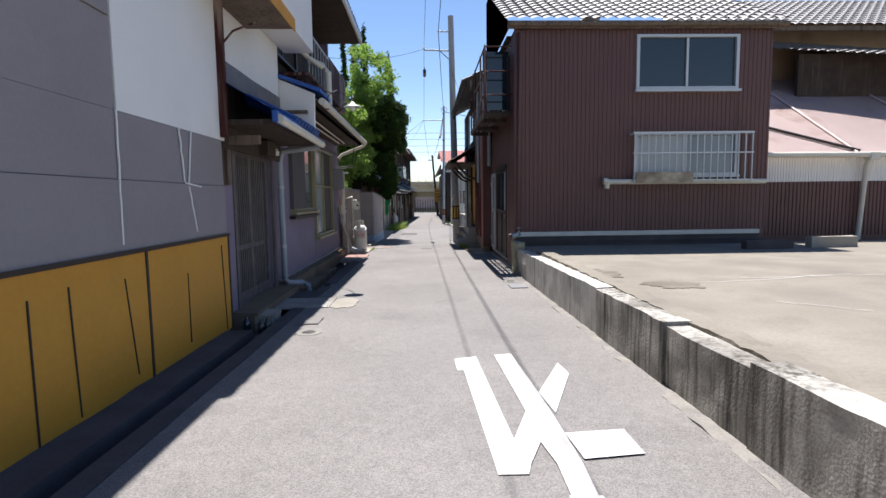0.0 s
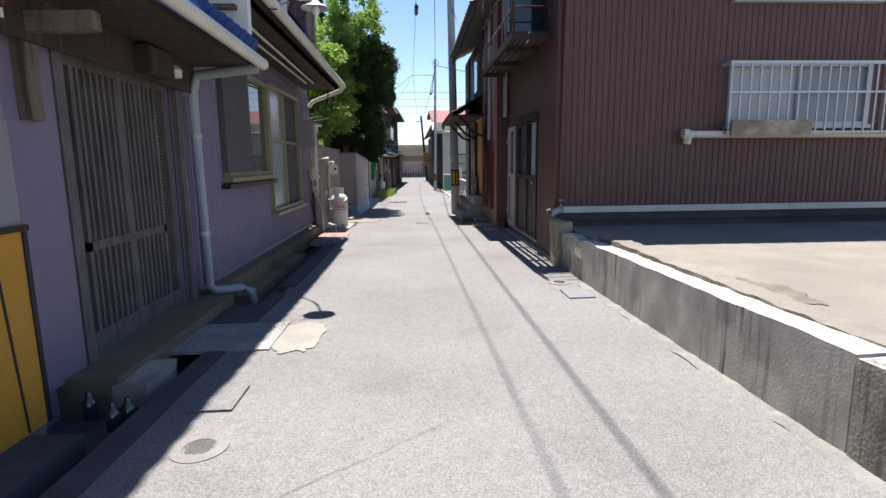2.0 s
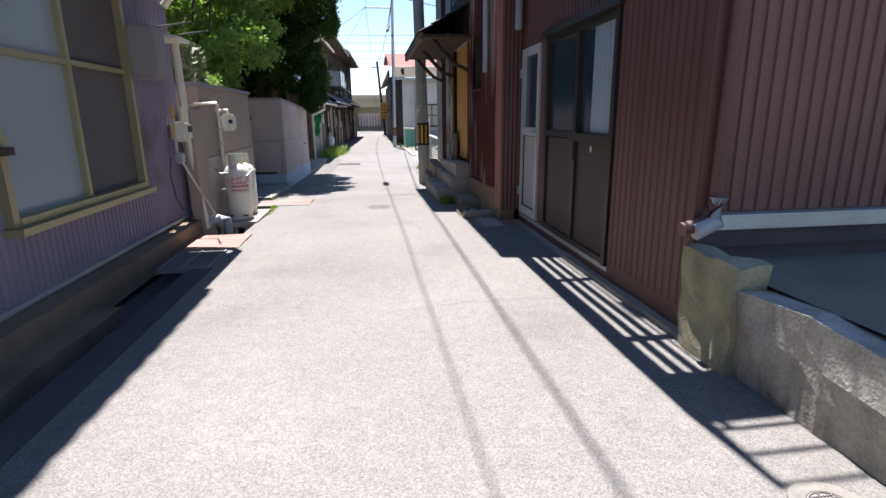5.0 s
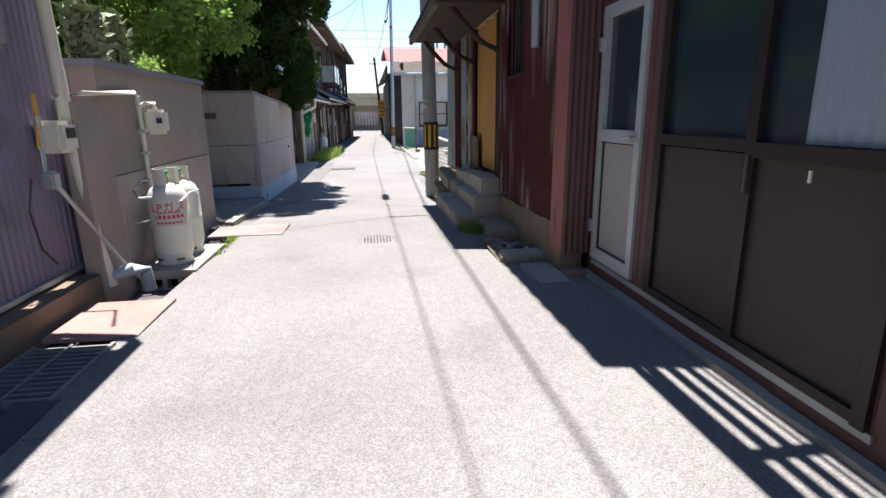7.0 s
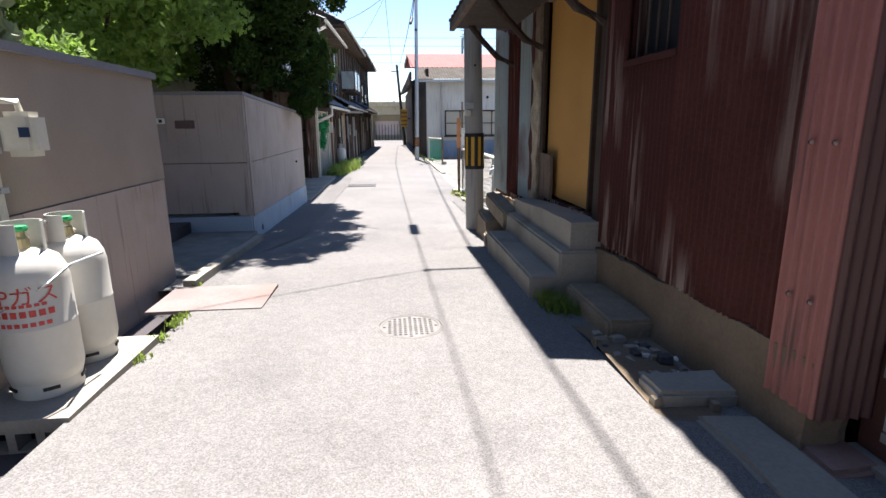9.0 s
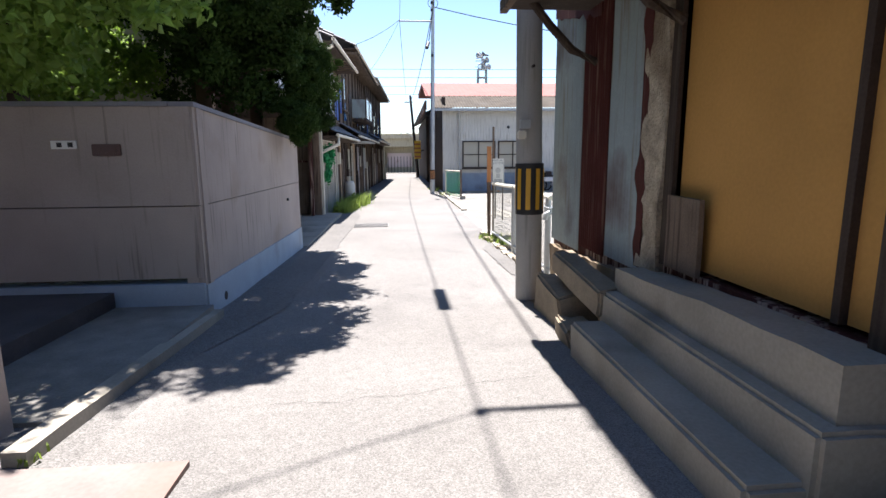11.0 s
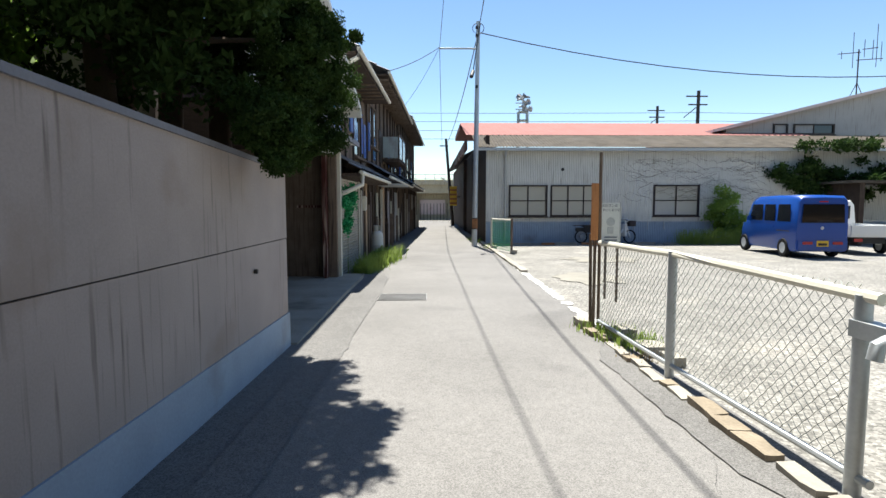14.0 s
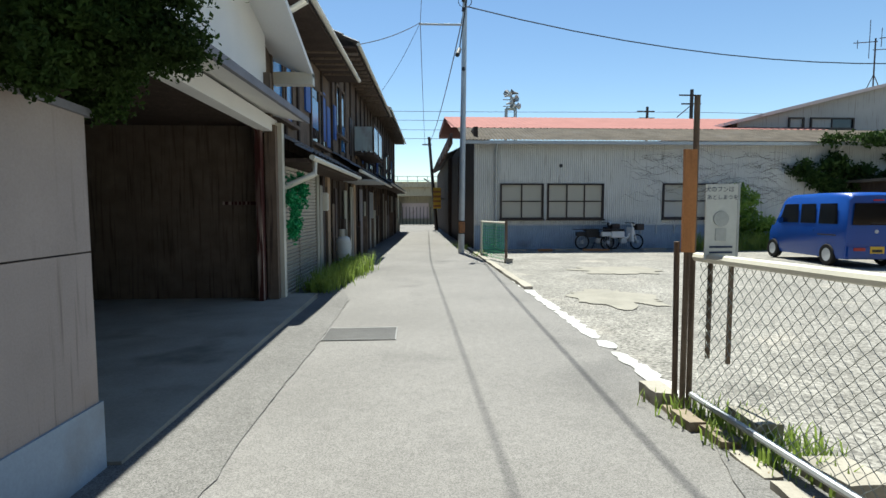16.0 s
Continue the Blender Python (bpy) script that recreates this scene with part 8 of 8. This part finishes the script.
# slim conifers behind
for k, (x, y, top, r) in enumerate(((-3.0, 23.7, 8.9, 0.42), (-2.6, 23.9, 8.7, 0.36), (-3.5, 23.8, 8.3, 0.4), (-1.5, 23.4, 7.3, 0.34), (-1.05, 23.3, 5.0, 0.28))):
    if k < 5:
        bl = []
        z = 2.5 if k < 3 else 4.4 if k == 3 else 3.6
        base = z
        while z < top:
            s = r * (1 - 0.75 * (z - base) / (top - base))
            for q in range(3):
                bl.append(((x + rng.uniform(-0.6, 0.6) * s, y + rng.uniform(-0.6, 0.6) * s, z + rng.uniform(-0.1, 0.1)), (s * 0.6, s * 0.6, 0.4), s))
            z += 0.22
        if k < 3:
            tree("conifer_tree", "slim dark conifer rising behind the juniper", x, y, -0.5, top - 1.0, [((x, y, 4), (x + 0.25, y, 5.2))], bl, 7000, 0.09, LEAFDARK, 50 + k, 1.2)
        else:
            leaves_mesh("crown", bl, 4000, 0.09, LEAFDARK, bpy.data.objects["juniper_tree"], 50 + k, up=1.2)
# broadleaf tree in the garden
bl = clumps(-3.7, 19.3, 3.6, 1.9, 1.35, 1.9, 56, 0.38, 0.65) + clumps(-2.6, 20.6, 4.6, 1.1, 1.1, 1.5, 34, 0.35, 0.6) + clumps(-5.5, 20.5, 3.5, 1.6, 2, 1.8, 30, 0.5, 0.8) + clumps(-2.0, 21.2, 6.2, 0.9, 1.2, 1.0, 22, 0.3, 0.5)
tree("garden_tree", "bright green broadleaf tree behind the garden walls", -4.2, 20.6, -0.5, 5.0, [((-4.2, 20.6, 1.8), (-3.2, 19.2, 3.4)), ((-4.2, 20.6, 2.4), (-5.4, 20.4, 3.8)), ((-4.2, 20.6, 2.8), (-2.6, 20.8, 4.8)), ((-4.2, 20.6, 3.4), (-4.4, 19.0, 5.0)), ((-2.6, 20.8, 4.8), (-2.0, 21.3, 6.0))], bl + clumps(-4.6, 22.4, 3.5, 1.7, 1.2, 1.7, 46, 0.4, 0.65), 80000, 0.1, LEAF, 33)
# upright shrub above the stuccoed wall
SAGE = mat("grey_green_leaf", (0.2, 0.24, 0.12), 0.6, var=0.3, scale=3, fine=20, bump=0)
s = thing("shrub", "upright grey-green shrub above the garden wall", "shrub")
rng = random.Random(6)
for k in range(7):
    x, y = -2.75 + rng.uniform(-0.3, 0.3), 15.6 + rng.uniform(-0.5, 0.6)
    part("stem", tube(bmesh.new(), [(x, y, -0.3), (x + 0.03, y, 1.4), (x + rng.uniform(-0.15, 0.15), y, 2.15)], 0.012, 6, 0.005), BARK, s)
    leaves_mesh("leaves", [((x + 0.03, y, 1.5 + 0.1 * q), (0.1, 0.1, 0.12), 1) for q in range(7)], 260, 0.11, SAGE, s, 70 + k, up=1.0)
bl = clumps(-2.9, 16.8, 1.55, 0.6, 0.4, 0.35, 12, 0.15, 0.3)
leaves_mesh("hedge", bl, 4000, 0.07, LEAF, None, 44)
tagged(bpy.data.objects["hedge"], "low bright green hedge behind the garden wall", "hedge", kind="stuff")
# climbing plants and weeds by the shed
bl = clumps(11.9, 40.3, 0.9, 0.45, 0.3, 1.2, 18, 0.25, 0.45) + clumps(12.6, 40.2, 0.1, 1.0, 0.4, 0.5, 12, 0.3, 0.5)
leaves_mesh("climbing_plant", bl, 7000, 0.11, LEAF, None, 45)
tagged(bpy.data.objects["climbing_plant"], "green climbing plant growing up the shed wall", "climbing plant", kind="stuff")
bl = clumps(16.5, 40.5, 2.2, 3.2, 0.25, 0.9, 40, 0.3, 0.6) + clumps(17.0, 40.0, 3.5, 2.6, 0.5, 0.15, 20, 0.2, 0.4) + clumps(18.5, 38.9, 2.2, 1.5, 0.5, 0.3, 14, 0.25, 0.45)
leaves_mesh("ivy", bl, 14000, 0.13, LEAFDARK, None, 46)
tagged(bpy.data.objects["ivy"], "dense ivy hanging from the shed eave", "ivy", kind="stuff")
bm = bmesh.new()
rng = random.Random(8)
for k in range(110):
    x, z = rng.uniform(8.6, 14.5), rng.uniform(1.2, 3.0)
    pts = [(x, SY - 0.04, z)]
    for q in range(6):
        x, z = x - rng.uniform(0.05, 0.28), z + rng.uniform(-0.12, 0.14)
        pts.append((x, SY - 0.04, min(z, 3.2)))
    tube(bm, pts, 0.0045, 3)
tagged(part("dry_vines", bm, DARKWOOD), "bare dry vines clinging to the shed wall", "vines", kind="stuff")
blades("weeds", [(10.0 + 0.28 * k, 39.7, gz(40)) for k in range(12)], 1800, 0.75, WEED, "tall yellow-green weeds by the shed", 0.2, 3)
blades("weeds", [(-1.95 + 0.035 * k, 30.6 + 0.28 * k, gz(31) - 0.02) for k in range(13)], 1500, 0.5, WEED, "lush weeds at the foot of the timber houses", 0.14, 4)
leaves_mesh("weed_leaves", [((-1.8, 32.5, gz(32) + 0.15), (0.3, 1.6, 0.25), 1), ((-2.0, 31.0, gz(32) + 0.1), (0.25, 0.8, 0.2), 0.5)], 2500, 0.09, WEED, None, 5)
tagged(bpy.data.objects["weed_leaves"], "leafy weeds at the foot of the timber houses", "weeds", kind="stuff")
blades("grass_tuft", [(1.55, 24.55, gz(24.5)), (1.6, 24.2, gz(24)), (1.75, 24.3, gz(24)), (1.7, 23.8, gz(24)), (1.85, 24.0, gz(24))], 420, 0.17, WEED, "grass tufts at the fence foot", 0.1, 6)
blades("grass_tuft", [(1.4, 19.95, gz(20)), (1.35, 20.3, gz(20))], 90, 0.1, WEED, "small grass tuft by the pole", 0.06, 7)
blades("grass_tuft", [(1.08, 15.85, gz(16)), (1.15, 15.75, gz(16)), (1.12, 15.95, gz(16))], 300, 0.14, WEED, "grass tuft beside the steps", 0.05, 8)
blades("grass_tuft", [(-1.6, 15.5, gz(15)), (-1.6, 15.75, gz(15)), (-1.64, 15.95, gz(16)), (-1.6, 15.2, gz(15)), (-1.85, 16.85, gz(17))], 260, 0.05, WEED, "low grass along the drain's edge", 0.025, 9)
blades("grass_tuft", [(1.75, 37.8, gz(38)), (1.6, 41, gz(41)), (1.55, 42.5, gz(42))], 200, 0.25, WEED, "grass by the lot's corner", 0.15, 10)
STRAW = mat("straw", (0.32, 0.24, 0.12), 0.8, var=0.3, scale=10, fine=60, bump=0)
blades("dry_grass", [(1.55, 24.9, gz(25)), (1.56, 24.4, gz(24)), (1.58, 23.9, gz(24)), (1.58, 23.3, gz(23))], 300, 0.05, STRAW, "dry straw at the lane's edge", 0.06, 12)
